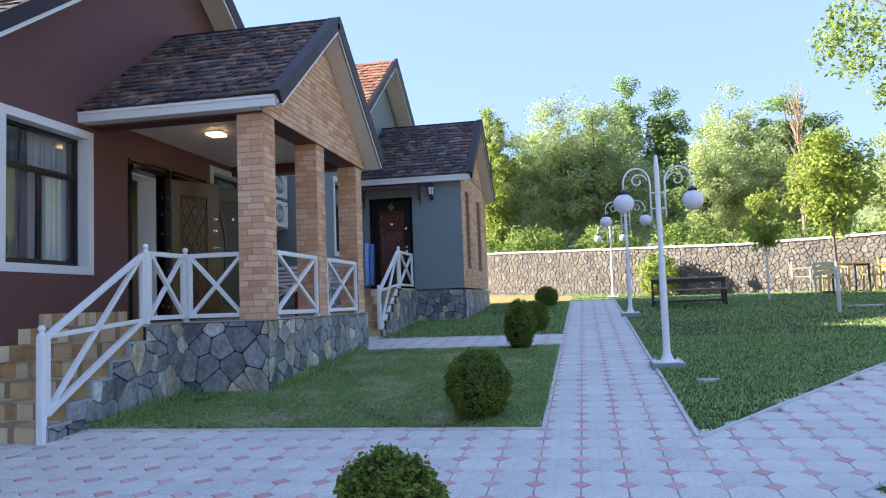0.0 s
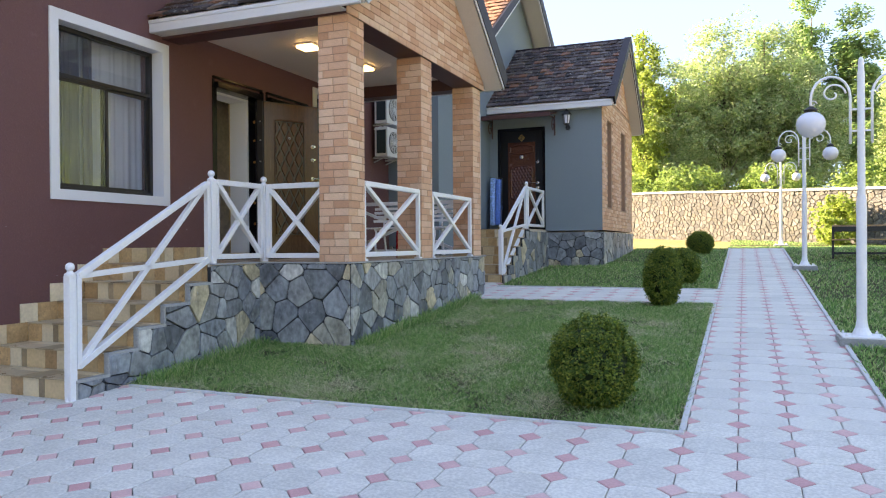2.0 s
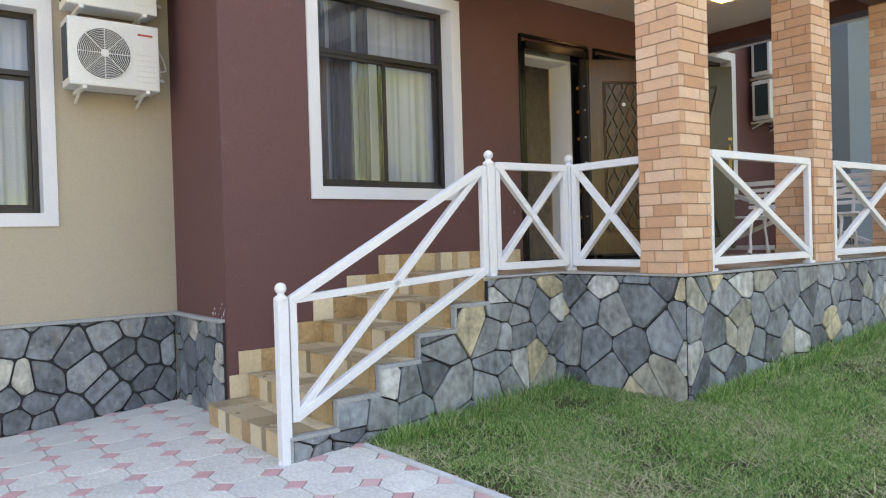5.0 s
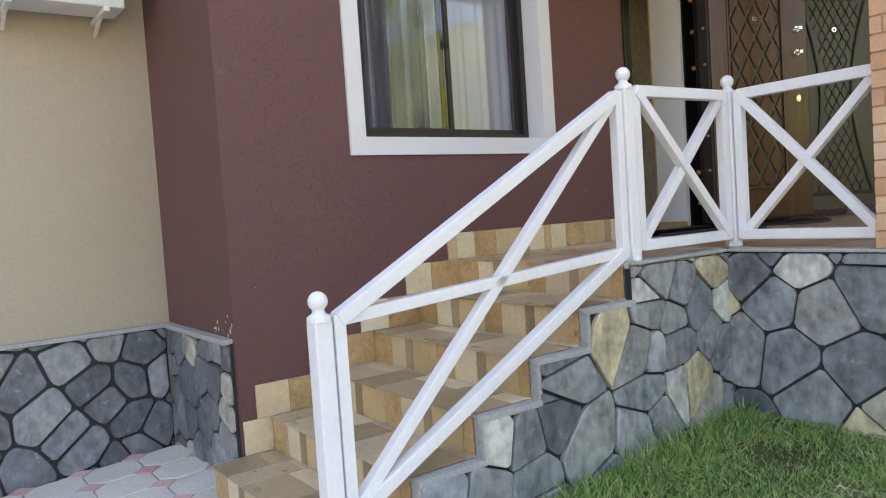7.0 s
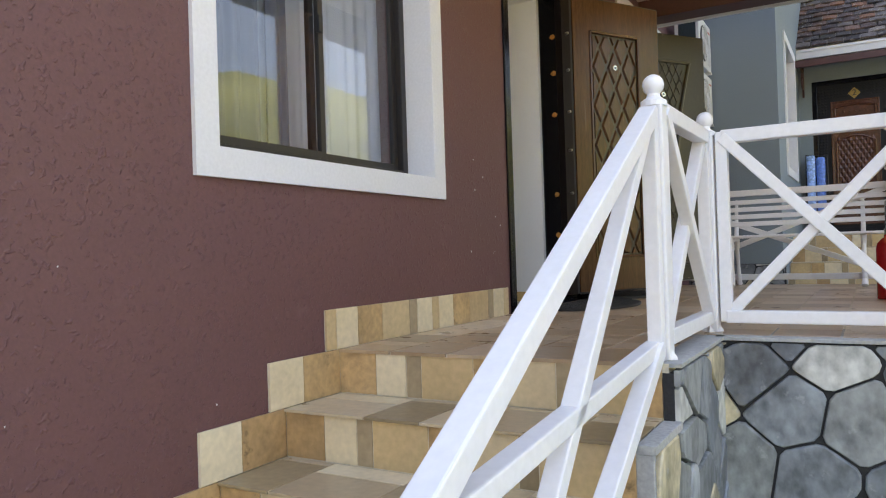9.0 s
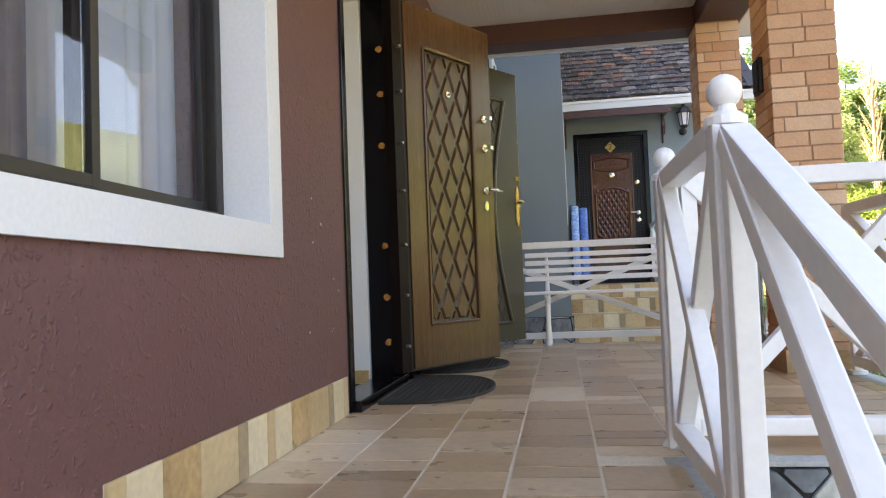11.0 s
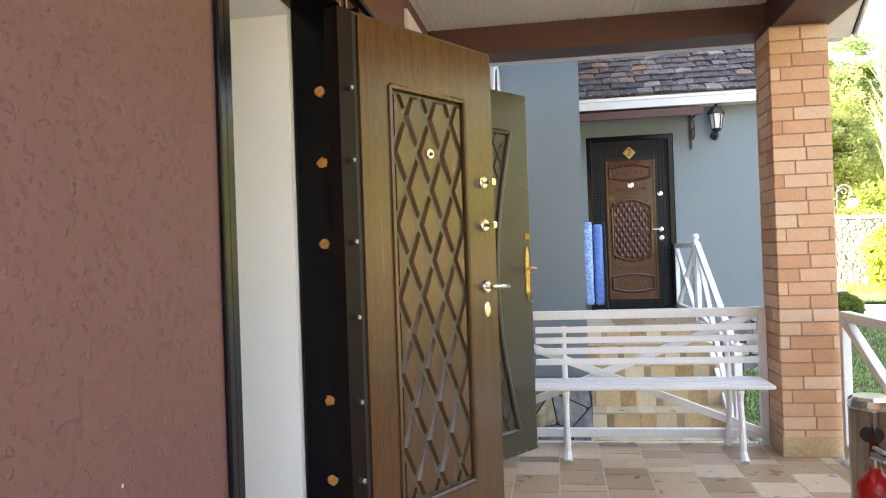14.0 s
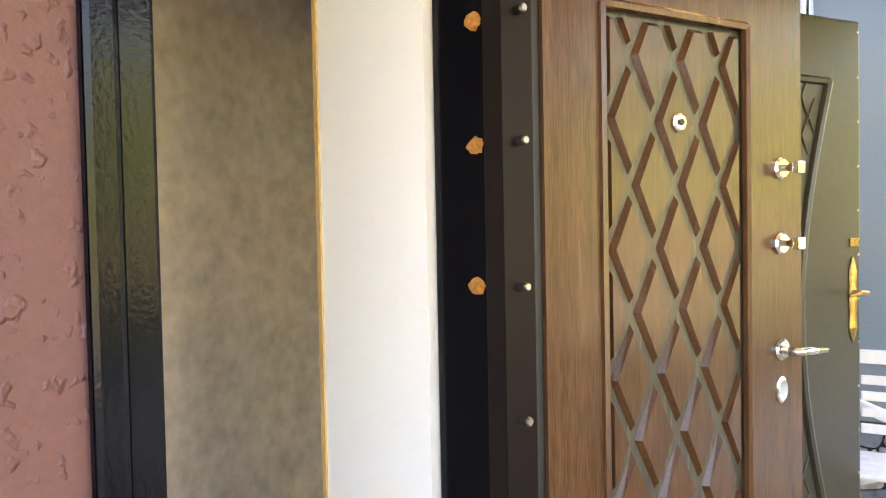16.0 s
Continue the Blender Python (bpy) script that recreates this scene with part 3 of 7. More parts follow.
pavement = sheet("pavement", [(-12, -7), (14, -7), (14, 22), (-12, 22)], -0.035, PAVE_JOINT, "sand bed under white and pink paving blocks", "pavement", 2.0)


def within(poly, x, y):
    hit, j = False, len(poly) - 1
    for i in range(len(poly)):
        (xi, yi), (xj, yj) = poly[i], poly[j]
        if (yi > y) != (yj > y) and x < (xj - xi) * (y - yi) / (yj - yi) + xi:
            hit = not hit
        j = i
    return hit


def paved(x, y):
    if y < 6.15 and -6.85 < x < 9 and y > -6:
        return not within(LAWN_D, x, y)
    if -0.345 < x < 0.79 and y < 21.4:
        return True
    if 11.34 < y < 12.74 and -4.8 < x < -0.3:
        return True
    if x > 0.8 and y < 12 and x < 9:
        return not within(LAWN_C, x, y) and not within(LAWN_D, x, y)
    if -4.85 < x < -3.66 and 12.7 < y < 13.3:
        return True
    return False


# kerbs: each length of kerb is a stone of its own
def kerb_run(name, a, b, label):
    run = thing(name, label, "kerb", kind="structure")
    a, b = Vector((*a, 0)), Vector((*b, 0))
    n = max(1, round((b - a).length / 0.8))
    for k in range(n):
        p, q = a.lerp(b, k / n), a.lerp(b, (k + 1) / n)
        d = (q - p).normalized()
        p, q = p + d * 0.004, q - d * 0.004
        bm = bmesh.new()
        bar(bm, (p.x, p.y, ground_z(p.x, p.y) - 0.05 + random.uniform(-0.003, 0.003)), (q.x, q.y, ground_z(q.x, q.y) - 0.05 + random.uniform(-0.003, 0.003)), 0.036, 0.13, 0.006)
        part("kerbstone", bm, KERB, run)


for nm, a, b in (("kerb_1", (-4.50, 6.145), (-0.34, 6.145)), ("kerb_2", (-0.358, 6.165), (-0.358, 11.3)), ("kerb_3", (-3.56, 11.31), (-0.42, 11.31)),
                 ("kerb_4", (-3.62, 12.76), (-0.42, 12.76)), ("kerb_5", (-0.358, 12.8), (-0.358, 21.4)), ("kerb_6", (0.802, 5.87), (0.802, 21.4)),
                 ("kerb_7", (0.82, 5.86), (6.56, 13.47)), ("kerb_8", (1.47, 4.62), (4.2, 7.23)), ("kerb_9", (1.47, 4.60), (4.5, 0.97))):
    kerb_run(nm, a, b, "pale concrete kerb stones edging the lawn")


# ---- houses ----
def wall_with_openings(name, x0, x1, y0, y1, z0, z1, holes, mat, label):
    """A wall along y, cut through by holes (y0, y1, z0, z1)."""
    bm = bmesh.new()
    ys = sorted({y0, y1, *[h[0] for h in holes], *[h[1] for h in holes]})
    for a, b in zip(ys, ys[1:]):
        cuts = sorted([(h[2], h[3]) for h in holes if h[0] <= a and h[1] >= b])
        low = z0
        for c, d in cuts:
            if c > low:
                box(bm, x0, x1, a, b, low, c)
            low = d
        box(bm, x0, x1, a, b, low, z1)
    bmesh.ops.remove_doubles(bm, verts=bm.verts, dist=0.0005)
    return structure(name, bm, mat, label, "wall")


def gable(bm, x0, x1, y0, y1, z0, apex_y, apex_z):
    prism(bm, [(x0, y0, z0), (x0, y1, z0), (x0, apex_y, apex_z)], (x1 - x0, 0, 0))


WX, FX = -5.815, -3.53
FLOOR = 1.408
WIN1, WIN2 = (6.630, 7.943, 2.098, 3.66), (11.03, 12.38, 2.15, 3.78)
DOOR1, DOOR2 = (8.75, 9.66, FLOOR, 3.52), (9.80, 10.74, FLOOR, 3.52)
wall_with_openings("wall_maroon", WX - 0.3, WX, 5.85, 13.40, 0.2, 4.25, [WIN1, WIN2, DOOR1, DOOR2], MAROON, "dark maroon stucco house wall with window and doors")
bm = bmesh.new()
gable(bm, WX - 0.3, WX, 5.85, 14.07, 4.25, 9.96, 7.05)
structure("wall_maroon_gable", bm, MAROON, "dark maroon stucco gable above the porch", "wall")
bm = boxes((-10.5, WX - 0.3, 5.85, 6.15, 0.2, 4.25))
structure("wall_maroon_side", bm, MAROON, "dark maroon stucco return wall beside the beige house", "wall")
bm = boxes((-10.8, -10.5, 5.85, 13.4, 0.2, 6.5), (-10.5, WX - 0.3, 13.1, 13.4, 0.2, 4.25))
structure("wall_maroon_back", bm, MAROON, "hidden back walls of the maroon house", "wall")
# beige house
wall_with_openings("wall_beige", -7.17, -6.86, -4.0, 5.85, 0.1, 4.6, [(3.82, 4.91, 1.94, 3.44)], BEIGE, "beige stucco house wall with a white-trimmed window")
bm = boxes((-11.5, -7.17, 5.55, 5.85, 0.1, 4.6), (-11.5, -7.1, -4.0, -3.7, 0.1, 4.6), (-11.8, -11.5, -4.0, 5.85, 0.1, 4.6))
structure("wall_beige_back", bm, BEIGE, "hidden back walls of the beige house", "wall")
bm = bmesh.new()
prism(bm, [(-6.3, -4.3, 4.3), (-6.3, 6.2, 4.3), (-6.3, 0.95, 7.4)], (-5.6, 0, 0))
structure("roof_beige", bm, ROOF_TILE, "dark roof of the beige house", "roof")
# grey house
G = Vector((0.955, 8.20, 0.44))
GX = -4.86
WIN3 = (14.25, 15.45, 2.62, 4.07)
wall_with_openings("wall_grey", GX - 0.3, GX, 13.40, 22.0, 0.4, 4.69, [WIN3], GREYBLUE, "grey-blue stucco house wall with a white-trimmed window")
bm = boxes((-10.0, GX - 0.3, 13.40, 13.70, 0.4, 5.2), (-10.3, -10.0, 13.4, 22.0, 0.4, 6.9), (-10.0, GX - 0.3, 21.7, 22.0, 0.4, 4.69))
structure("wall_grey_side", bm, GREYBLUE, "grey-blue stucco return wall of the grey house", "wall")
bm = bmesh.new()
gable(bm, GX - 0.3, GX, 13.90, 22.4, 4.69, 18.15, 7.5)
structure("wall_grey_gable", bm, GREYBLUE, "grey-blue stucco gable of the grey house", "wall")
# enclosed porch of the grey house: door wall, brick front
DX0, DX1 = -4.70, -3.70
bm = boxes((GX, DX0, 16.17, 16.42, 1.83, 4.5), (DX1, -2.575, 16.17, 16.42, 1.83, 4.5), (DX0, DX1, 16.17, 16.42, 3.92, 4.5),
           (GX, -2.84, 20.0, 20.2, 1.83, 4.5), (DX0 - 0.1, DX1 + 0.1, 16.75, 16.8, 1.83, 4.2))
structure("wall_grey_porch", bm, GREYBLUE, "grey-blue stucco entrance wall with the numbered door", "wall")
SLITS = [(16.80, 17.25, 2.30, 4.05), (18.60, 19.10, 2.30, 4.05)]
wall_with_openings("wall_brick_front", -2.83, -2.575, 16.42, 20.2, 1.83, 4.5, SLITS, MORTAR, "tan brick front of the grey house with two narrow openings")
bm = boxes((GX, -2.85, 16.45, 20.0, 4.3, 4.35), (GX, -2.85, 16.45, 20.0, 1.75, 1.84))
structure("ceiling_grey_porch", bm, CEIL, "plain ceiling inside the enclosed porch", "ceiling")


# roofs ------------------------------------------------------------------
def roof_slope(name, origin, along, up_slope, width, length, mat, parent, rng, near=0, far_mat=None, tw=0.19, expo=0.155):
    """Overlapping worn tiles on a slope: the first `near` are pieces of their own, the others one mesh."""
    along, up_slope = Vector(along).normalized(), Vector(up_slope).normalized()
    out = along.cross(up_slope)
    if out.z < 0:
        out = -out
    rows, count = int(length / expo), 0
    verts, faces = [], []
    for r in range(rows):
        off = -tw * (0.5 if r % 2 else 0) + rng.uniform(-0.02, 0.02)
        k = 0
        while off + k * tw < width:
            a, b = max(0, off + k * tw + 0.004), min(width, off + (k + 1) * tw - 0.004 + rng.uniform(-0.004, 0.002))
            k += 1
            if b - a < 0.04:
                continue
            s0, s1 = r * expo - rng.uniform(0, 0.016), min(length, r * expo + expo * 1.35)
            lift, th, tilt = 0.024 + rng.uniform(0, 0.012), 0.020 + rng.uniform(0, 0.008), rng.uniform(-0.008, 0.008)
            q = []
            for s, h in ((s0, lift), (s1, 0.004)):
                for x, dz in ((a, tilt), ((a + b) / 2, 0.006), (b, -tilt)):
                    q.append((x, s, h + dz))
            base = len(verts)
            pts = [Vector(origin) + along * x + up_slope * s + out * h for x, s, h in q] + [Vector(origin) + along * x + up_slope * s + out * (h + th) for x, s, h in q]
            fs = [(6, 7, 10, 9), (7, 8, 11, 10), (0, 1, 7, 6), (1, 2, 8, 7), (0, 6, 9, 3), (2, 5, 11, 8)]
            if count < near:
                raw("roof_tile", pts, fs, mat, parent)
                count += 1
            else:
                verts += pts
                faces += [tuple(base + i for i in f) for f in fs]
    if verts:
        rest = raw("roof_tiles", verts, faces, far_mat or mat, parent)
        rest["kind"] = "stuff"


def porch_roof(name, label, o, rng, near, rear_x):
    """A gabled porch roof with its ridge along x; o moves it from the maroon house's porch."""
    roof = thing(name, label, "roof", kind="structure")
    x0, x1 = rear_x, -3.25 + o.x
    ya, yb, yc = 7.78 + o.y, 9.90 + o.y, 12.06 + o.y
    z0, z1 = 3.95 + o.z, 5.58 + o.z
    up_s, up_n = Vector((0, yb - ya, z1 - z0)), Vector((0, yb - yc, z1 - z0))
    bm = bmesh.new()                                     # boards under the tiles
    for y in (ya, yc):
        prism(bm, [(x0, y, z0 - 0.02), (x0, yb, z1 - 0.02), (x0, yb, z1 - 0.10), (x0, y, z0 - 0.10)], (x1 - x0 - 0.02, 0, 0))
    part("deck", bm, SOFFIT, roof, "cream boards under the tiles")
    roof_slope("tiles", (x0, ya, z0), (1, 0, 0), up_s, x1 - x0 - 0.03, up_s.length, ROOF_TILE, roof, rng, near, ROOF_TILE_I)
    roof_slope("tiles", (x0, yc, z0), (1, 0, 0), up_n, x1 - x0 - 0.03, up_n.length, ROOF_TILE, roof, rng, 0, ROOF_TILE_I)
    for y, up in ((ya, up_s), (yc, up_n)):               # dark metal verge boards, cream soffit boards behind
        u = up.normalized()
        n = Vector((0, -u.z, u.y)) if u.y > 0 else Vector((0, u.z, -u.y))
        a = Vector((x1 - 0.03, y, z0)) - u * 0.04
        b = Vector((x1 - 0.03, yb, z1)) + u * 0.0
        bm = bmesh.new()
        top = 0.065 if u.y > 0 else 0.125
        prism(bm, [a + n * top, b + n * top, b - n * 0.10, a - n * 0.10], (0.045, 0, 0))
        prism(bm, [a + n * top, b + n * top, b + n * (top - 0.015), a + n * (top - 0.015)], (-0.10, 0, 0))
        part("verge_board", bm, DARK_TRIM, roof, "dark metal verge trim")
        bm = bmesh.new()
        prism(bm, [a - n * 0.10, b - n * 0.10, b - n * 0.125, a - n * 0.125], (-0.25, 0, 0))
        part("verge_soffit", bm, SOFFIT, roof, "cream verge soffit")
        bm = bmesh.new()
        prism(bm, [a - n * 0.102 + Vector((0.02, 0, 0)), b - n * 0.102 + Vector((0.02, 0, 0)), b - n * 0.135 + Vector((0.02, 0, 0)), a - n * 0.135 + Vector((0.02, 0, 0))], (0.014, 0, 0))
        part("verge_strip", bm, WHITE_TRIM, roof, "white strip under the verge trim")
    for y, s in ((ya, -1), (yc, 1)):                     # white box gutter boards
        bm = boxes((x0, x1 - 0.06, min(y + s * 0.02, y - s * 0.02), max(y + s * 0.02, y - s * 0.02), z0 - 0.13, z0 - 0.01),
                   (x0, x1 - 0.06, min(y + s * 0.03, y + s * 0.0), max(y + s * 0.03, y + s * 0.0), z0 - 0.04, z0 + 0.0), bevel=0.006)
        part("fascia_board", bm, WHITE_TRIM, roof, "white moulded fascia board")
        bm = boxes((x0, x1 - 0.30, min(y, y - s * 0.30), max(y, y - s * 0.30), z0 - 0.125, z0 - 0.11))
        part("eave_soffit", bm, SOFFIT, roof)
    bm = bmesh.new()
    tube(bm, [(x0, yb, z1 + 0.015), (x1, yb, z1 + 0.015)], 0.045, 8)
    part("ridge_cap", bm, DARK_TRIM, roof, "dark rounded ridge cap")
    return roof


def main_roof(name, label, o, rng, edge_x, mat):
    roof = thing(name, label, "roof", kind="structure")
    ya, yb, yc = 5.45 + o.y, 9.96 + o.y, 14.47 + o.y
    z0, z1 = 3.95 + o.z, 7.16 + o.z
    for y, cut in ((ya, 0), (yc, 0)):
        up = Vector((0, yb - y, z1 - z0))
        u = up.normalized()
        n = Vector((0, -u.z, u.y)) if u.y > 0 else Vector((0, u.z, -u.y))
        a, b = Vector((edge_x, y, z0)), Vector((edge_x, yb, z1))
        bm = bmesh.new()
        prism(bm, [a - n * 0.01, b - n * 0.01, b - n * 0.09, a - n * 0.09], (-5.2, 0, 0))
        part("deck", bm, SOFFIT, roof, "cream boards under the tiles")
        roof_slope("tiles", (edge_x - 5.2, y, z0), (1, 0, 0), up, 5.17, up.length, mat, roof, rng, 0, mat, 0.22, 0.22)
        bm = bmesh.new()
        top = 0.06 if u.y > 0 else 0.13
        prism(bm, [a + n * top, b + n * top, b - n * 0.10, a - n * 0.10], (0.045, 0, 0))
        part("verge_board", bm, DARK_TRIM, roof, "dark metal verge trim")
        bm = bmesh.new()
        prism(bm, [a - n * 0.102, b - n * 0.102, b - n * 0.145, a - n * 0.145], (0.03, 0, 0))
        part("verge_strip", bm, WHITE_TRIM, roof, "white strip under the verge trim")
        bm = bmesh.new()
        prism(bm, [a - n * 0.10, b - n * 0.10, b - n * 0.13, a - n * 0.13], (-0.36, 0, 0))
        part("verge_soffit", bm, SOFFIT, roof, "cream verge soffit")
    return roof


rng = random.Random(5)
porch_roof("roof_porch", "weathered dark tile roof of the brick porch", Vector((0, 0, 0)), rng, 300, WX)
porch_roof("roof_grey_porch", "weathered dark and orange tile roof over the grey entrance", Vector((0.955, 8.2, 0.38)), rng, 200, GX)
main_roof("roof_maroon", "tile roof of the maroon house with dark verges", Vector((0, 0, 0)), rng, -5.44, ROOF_TILE_I)
main_roof("roof_grey", "reddish tile roof of the grey house with dark verges", G + Vector((0, -0.15, 0.10)), rng, -4.44, OLD_TILE_I)

# porch of the maroon house: platform, ceiling, beams
bm = boxes((WX, -4.60, 7.216, 7.985, 0.1, FLOOR - 0.003), (WX, FX - 0.03, 7.985, 11.90, 0.1, FLOOR - 0.003))
structure("floor_porch", bm, GROUT, "raised porch platform with tan tiles", "floor")
bm = bmesh.new()
box(bm, WX, -3.86, 8.20, 11.66, 3.968, 4.0)
x = WX
while x < -3.9:
    box(bm, x, min(x + 0.033, -3.86), 8.2, 11.66, 3.962, 3.970)
    x += 0.038
structure("ceiling_porch", bm, CEIL, "cream ribbed plastic panel ceiling of the porch", "ceiling")
bm = boxes((WX, -3.86, 7.95, 8.20, 3.80, 4.06), (WX, -3.86, 11.66, 11.90, 3.80, 4.06), (-3.86, FX - 0.012, 7.95, 11.90, 3.80, 4.0), bevel=0.004)
structure("beam_porch", bm, MAROON_PAINT, "dark maroon painted beams round the porch ceiling", "beam")
bm = bmesh.new()
gable(bm, -3.80, FX - 0.012, 7.86, 11.98, 4.0, 9.91, 5.45)
structure("wall_porch_gable", bm, MORTAR, "tan brick gable above the porch beams", "wall")
bm = bmesh.new()
gable(bm, -2.85, -2.575, 16.28, 19.95, 4.5, 18.11, 5.86)
structure("wall_grey_porch_gable", bm, MORTAR, "tan brick gable of the grey house", "wall")


# ---- plinths clad with irregular stones ----
def plinth(name, label, runs, seed, size=0.195, gap=0.0046, mat=STONE):
    """runs: (origin, along, out, width, low, high, inside)."""
    rng = random.Random(seed)
    pl = thing(name, label, "plinth", kind="structure")
    for o, along, out, width, low, high, inside, *own in runs:
        m = plane(o, along, out)
        bm = bmesh.new()
        if inside is None:
            q = [m @ Vector(p) for p in ((0, low, -0.05), (width, low, -0.05), (width, high, -0.05), (0, high, -0.05))]
            prism(bm, q, m.to_3x3() @ Vector((0, 0, 0.055)))
        part("joint_bed", bm, JOINT, pl, "dark joint mortar")
        stones_on(pl, m, width, low, high, own[0] if own else size, rng, gap=gap, inside=inside, mat=mat)
    return pl


plinth("plinth_porch", "grey and cream irregular stone cladding of the porch",
       [((-4.60, 7.955, 0), (1, 0, 0), (0, -1, 0), 1.07, 0.42, FLOOR - 0.017, None, 0.25),
        ((-3.535, 7.95, 0), (0, 1, 0), (1, 0, 0), 3.93, 0.45, FLOOR - 0.017, None),
        ((-3.535, 11.905, 0), (-1, 0, 0), (0, 1, 0), 2.3, 0.6, FLOOR - 0.017, None)], 3)
bm = boxes((-4.60, -3.508, 7.932, 8.30, FLOOR - 0.015, FLOOR - 0.001), (-3.90, -3.508, 8.30, 11.93, FLOOR - 0.015, FLOOR - 0.001), (-4.70, -4.563, 7.22, 7.99, FLOOR - 0.015, FLOOR - 0.001), bevel=0.003)
structure("coping_porch", bm, COPING, "thin grey cement edge on the porch plinth", "trim")
RISE, GO, STEP_Y = 0.163, 0.30, 5.70


SX = -4.585
stair = thing("staircase", "stair of six tan-tiled steps with stone-clad side", "staircase", kind="structure")
bm = bmesh.new()
for k in range(6):
    y1 = 7.20 if k < 5 else 7.24
    box(bm, WX, SX - 0.032, STEP_Y + k * GO + 0.003, y1, 0.2 if k == 0 else 0.43 + k * RISE - 0.01, 0.43 + (k + 1) * RISE - 0.003)
part("core", bm, GROUT, stair)
rng = random.Random(12)
for k in range(6):
    z0, z1, y = 0.43 + k * RISE, 0.43 + (k + 1) * RISE, STEP_Y + k * GO
    x = WX + 0.01
    i = 0
    while x < SX - 0.04:                                  # risers: one run of widths and colours on every step
        w, mat = RISER_ROW[i % 8]
        w, i = min(w, SX - 0.03 - x), i + 1
        if w > 0.03:
            part("riser_tile", boxes((x + 0.002, x + w - 0.002, y, y + 0.009, z0 + 0.003, z1 - 0.013)), mat, stair)
        x += w
    x, i = WX + 0.01, k
    if k < 5:
        while x < SX - 0.04:                              # treads: a front row and a narrow back row
            w, mat = TREAD_ROW[i % 5]
            w, i = min(w, SX - 0.03 - x), i + 1
            cut = y + (0.20 if i % 2 else 0.265)
            if w > 0.03:
                part("tread_tile", boxes((x + 0.002, x + w - 0.002, y - 0.012, cut - 0.002, z1 - 0.010, z1), bevel=0.002), mat, stair)
                part("tread_tile", boxes((x + 0.002, x + w - 0.002, cut + 0.002, y + GO - 0.002, z1 - 0.010, z1), bevel=0.002), STEP_GREIGE if mat == STEP_OLIVE else STEP_CREAM, stair)
            x += w
    # stepped skirting tiles on the house wall
    yy, end, i2 = max(5.853, y - 0.075), y + GO, 0
    while k < 5 and yy < end - 0.02:
        w, mat = SKIRT_ROW[i2 % 2]
        w, i2 = min(w, end - yy), i2 + 1
        part("skirting_tile", boxes((WX + 0.003, WX + 0.012, yy + 0.0015, yy + w - 0.0015, z1 + 0.002, z1 + 0.162), bevel=0.0015), mat, stair)
        yy += w
    part("skirting_grout", boxes((WX + 0.0005, WX + 0.0085, max(5.855, y - 0.073), y + GO - 0.002 if k < 5 else 8.69, z1, z1 + (0.161 if k < 5 else 0.1485))), GROUT, stair, "cream grout behind the skirting tiles")
yy, i = 7.125, 0
while yy < 8.70:
    w, mat = LANDING_ROW[i % 6]
    w, i = min(w, 8.70 - yy), i + 1
    if w > 0.03:
        part("skirting_tile", boxes((WX + 0.003, WX + 0.012, yy + 0.0015, yy + w - 0.0015, FLOOR + 0.002, FLOOR + 0.150), bevel=0.0015), mat, stair)
    yy += w
# side of the stair: stepped stone cladding
m = plane((SX, STEP_Y + 0.02, 0), (0, 1, 0), (1, 0, 0))
rng = random.Random(21)
bm = bmesh.new()
for k in range(5):
    box(bm, SX - 0.05, SX, STEP_Y + k * GO + 0.022, STEP_Y + (k + 1) * GO + 0.022, 0.2, 0.43 + RISE * (k + 1) - 0.026)
box(bm, SX - 0.05, SX, STEP_Y + 5 * GO + 0.01, 7.95, 0.2, FLOOR - 0.03)
part("side_bed", bm, JOINT, stair, "dark joint mortar")
def clip_rect(poly, x0, x1, z0, z1):
    for ax, val, sign in ((0, x0, 1), (0, x1, -1), (1, z0, 1), (1, z1, -1)):
        res = []
        for i, p in enumerate(poly):
            q = poly[(i + 1) % len(poly)]
            dp, dq = sign * (p[ax] - val), sign * (q[ax] - val)
            if dp >= 0:
                res.append(p)
            if dp * dq < 0:
                s = dp / (dp - dq)
                res.append((p[0] + s * (q[0] - p[0]), p[1] + s * (q[1] - p[1])))
        poly = res
        if len(poly) < 3:
            return []
    return poly


def step_cut(poly, tops):
    """Cut a stone where it would stand above the steps: tops are (from, to, height)."""
    hits = [t for t in tops if min(p[0] for p in poly) < t[1] - 0.004 and max(p[0] for p in poly) > t[0] + 0.004]
    if all(max(p[1] for p in poly) <= t[2] for t in hits):
        return [poly]
    low = min(t[2] for t in hits)
    if min(t[2] for t in hits) > min(p[1] for p in poly) + 0.05:
        whole = clip_rect(poly, -9, 9, -9, low)
        rest = [clip_rect(poly, max(t[0] + 0.006, -9), t[1] - 0.0, low + 0.008, t[2]) for t in hits if t[2] > low]
        out = [whole] + rest
    else:
        out = [clip_rect(poly, t[0] + 0.004, t[1], -9, t[2]) for t in hits]
    good = []
    for q in out:
        if len(q) >= 3 and abs(sum(q[i - 1][0] * p[1] - p[0] * q[i - 1][1] for i, p in enumerate(q))) / 2 > 0.0015:
            good.append(q)
    return good


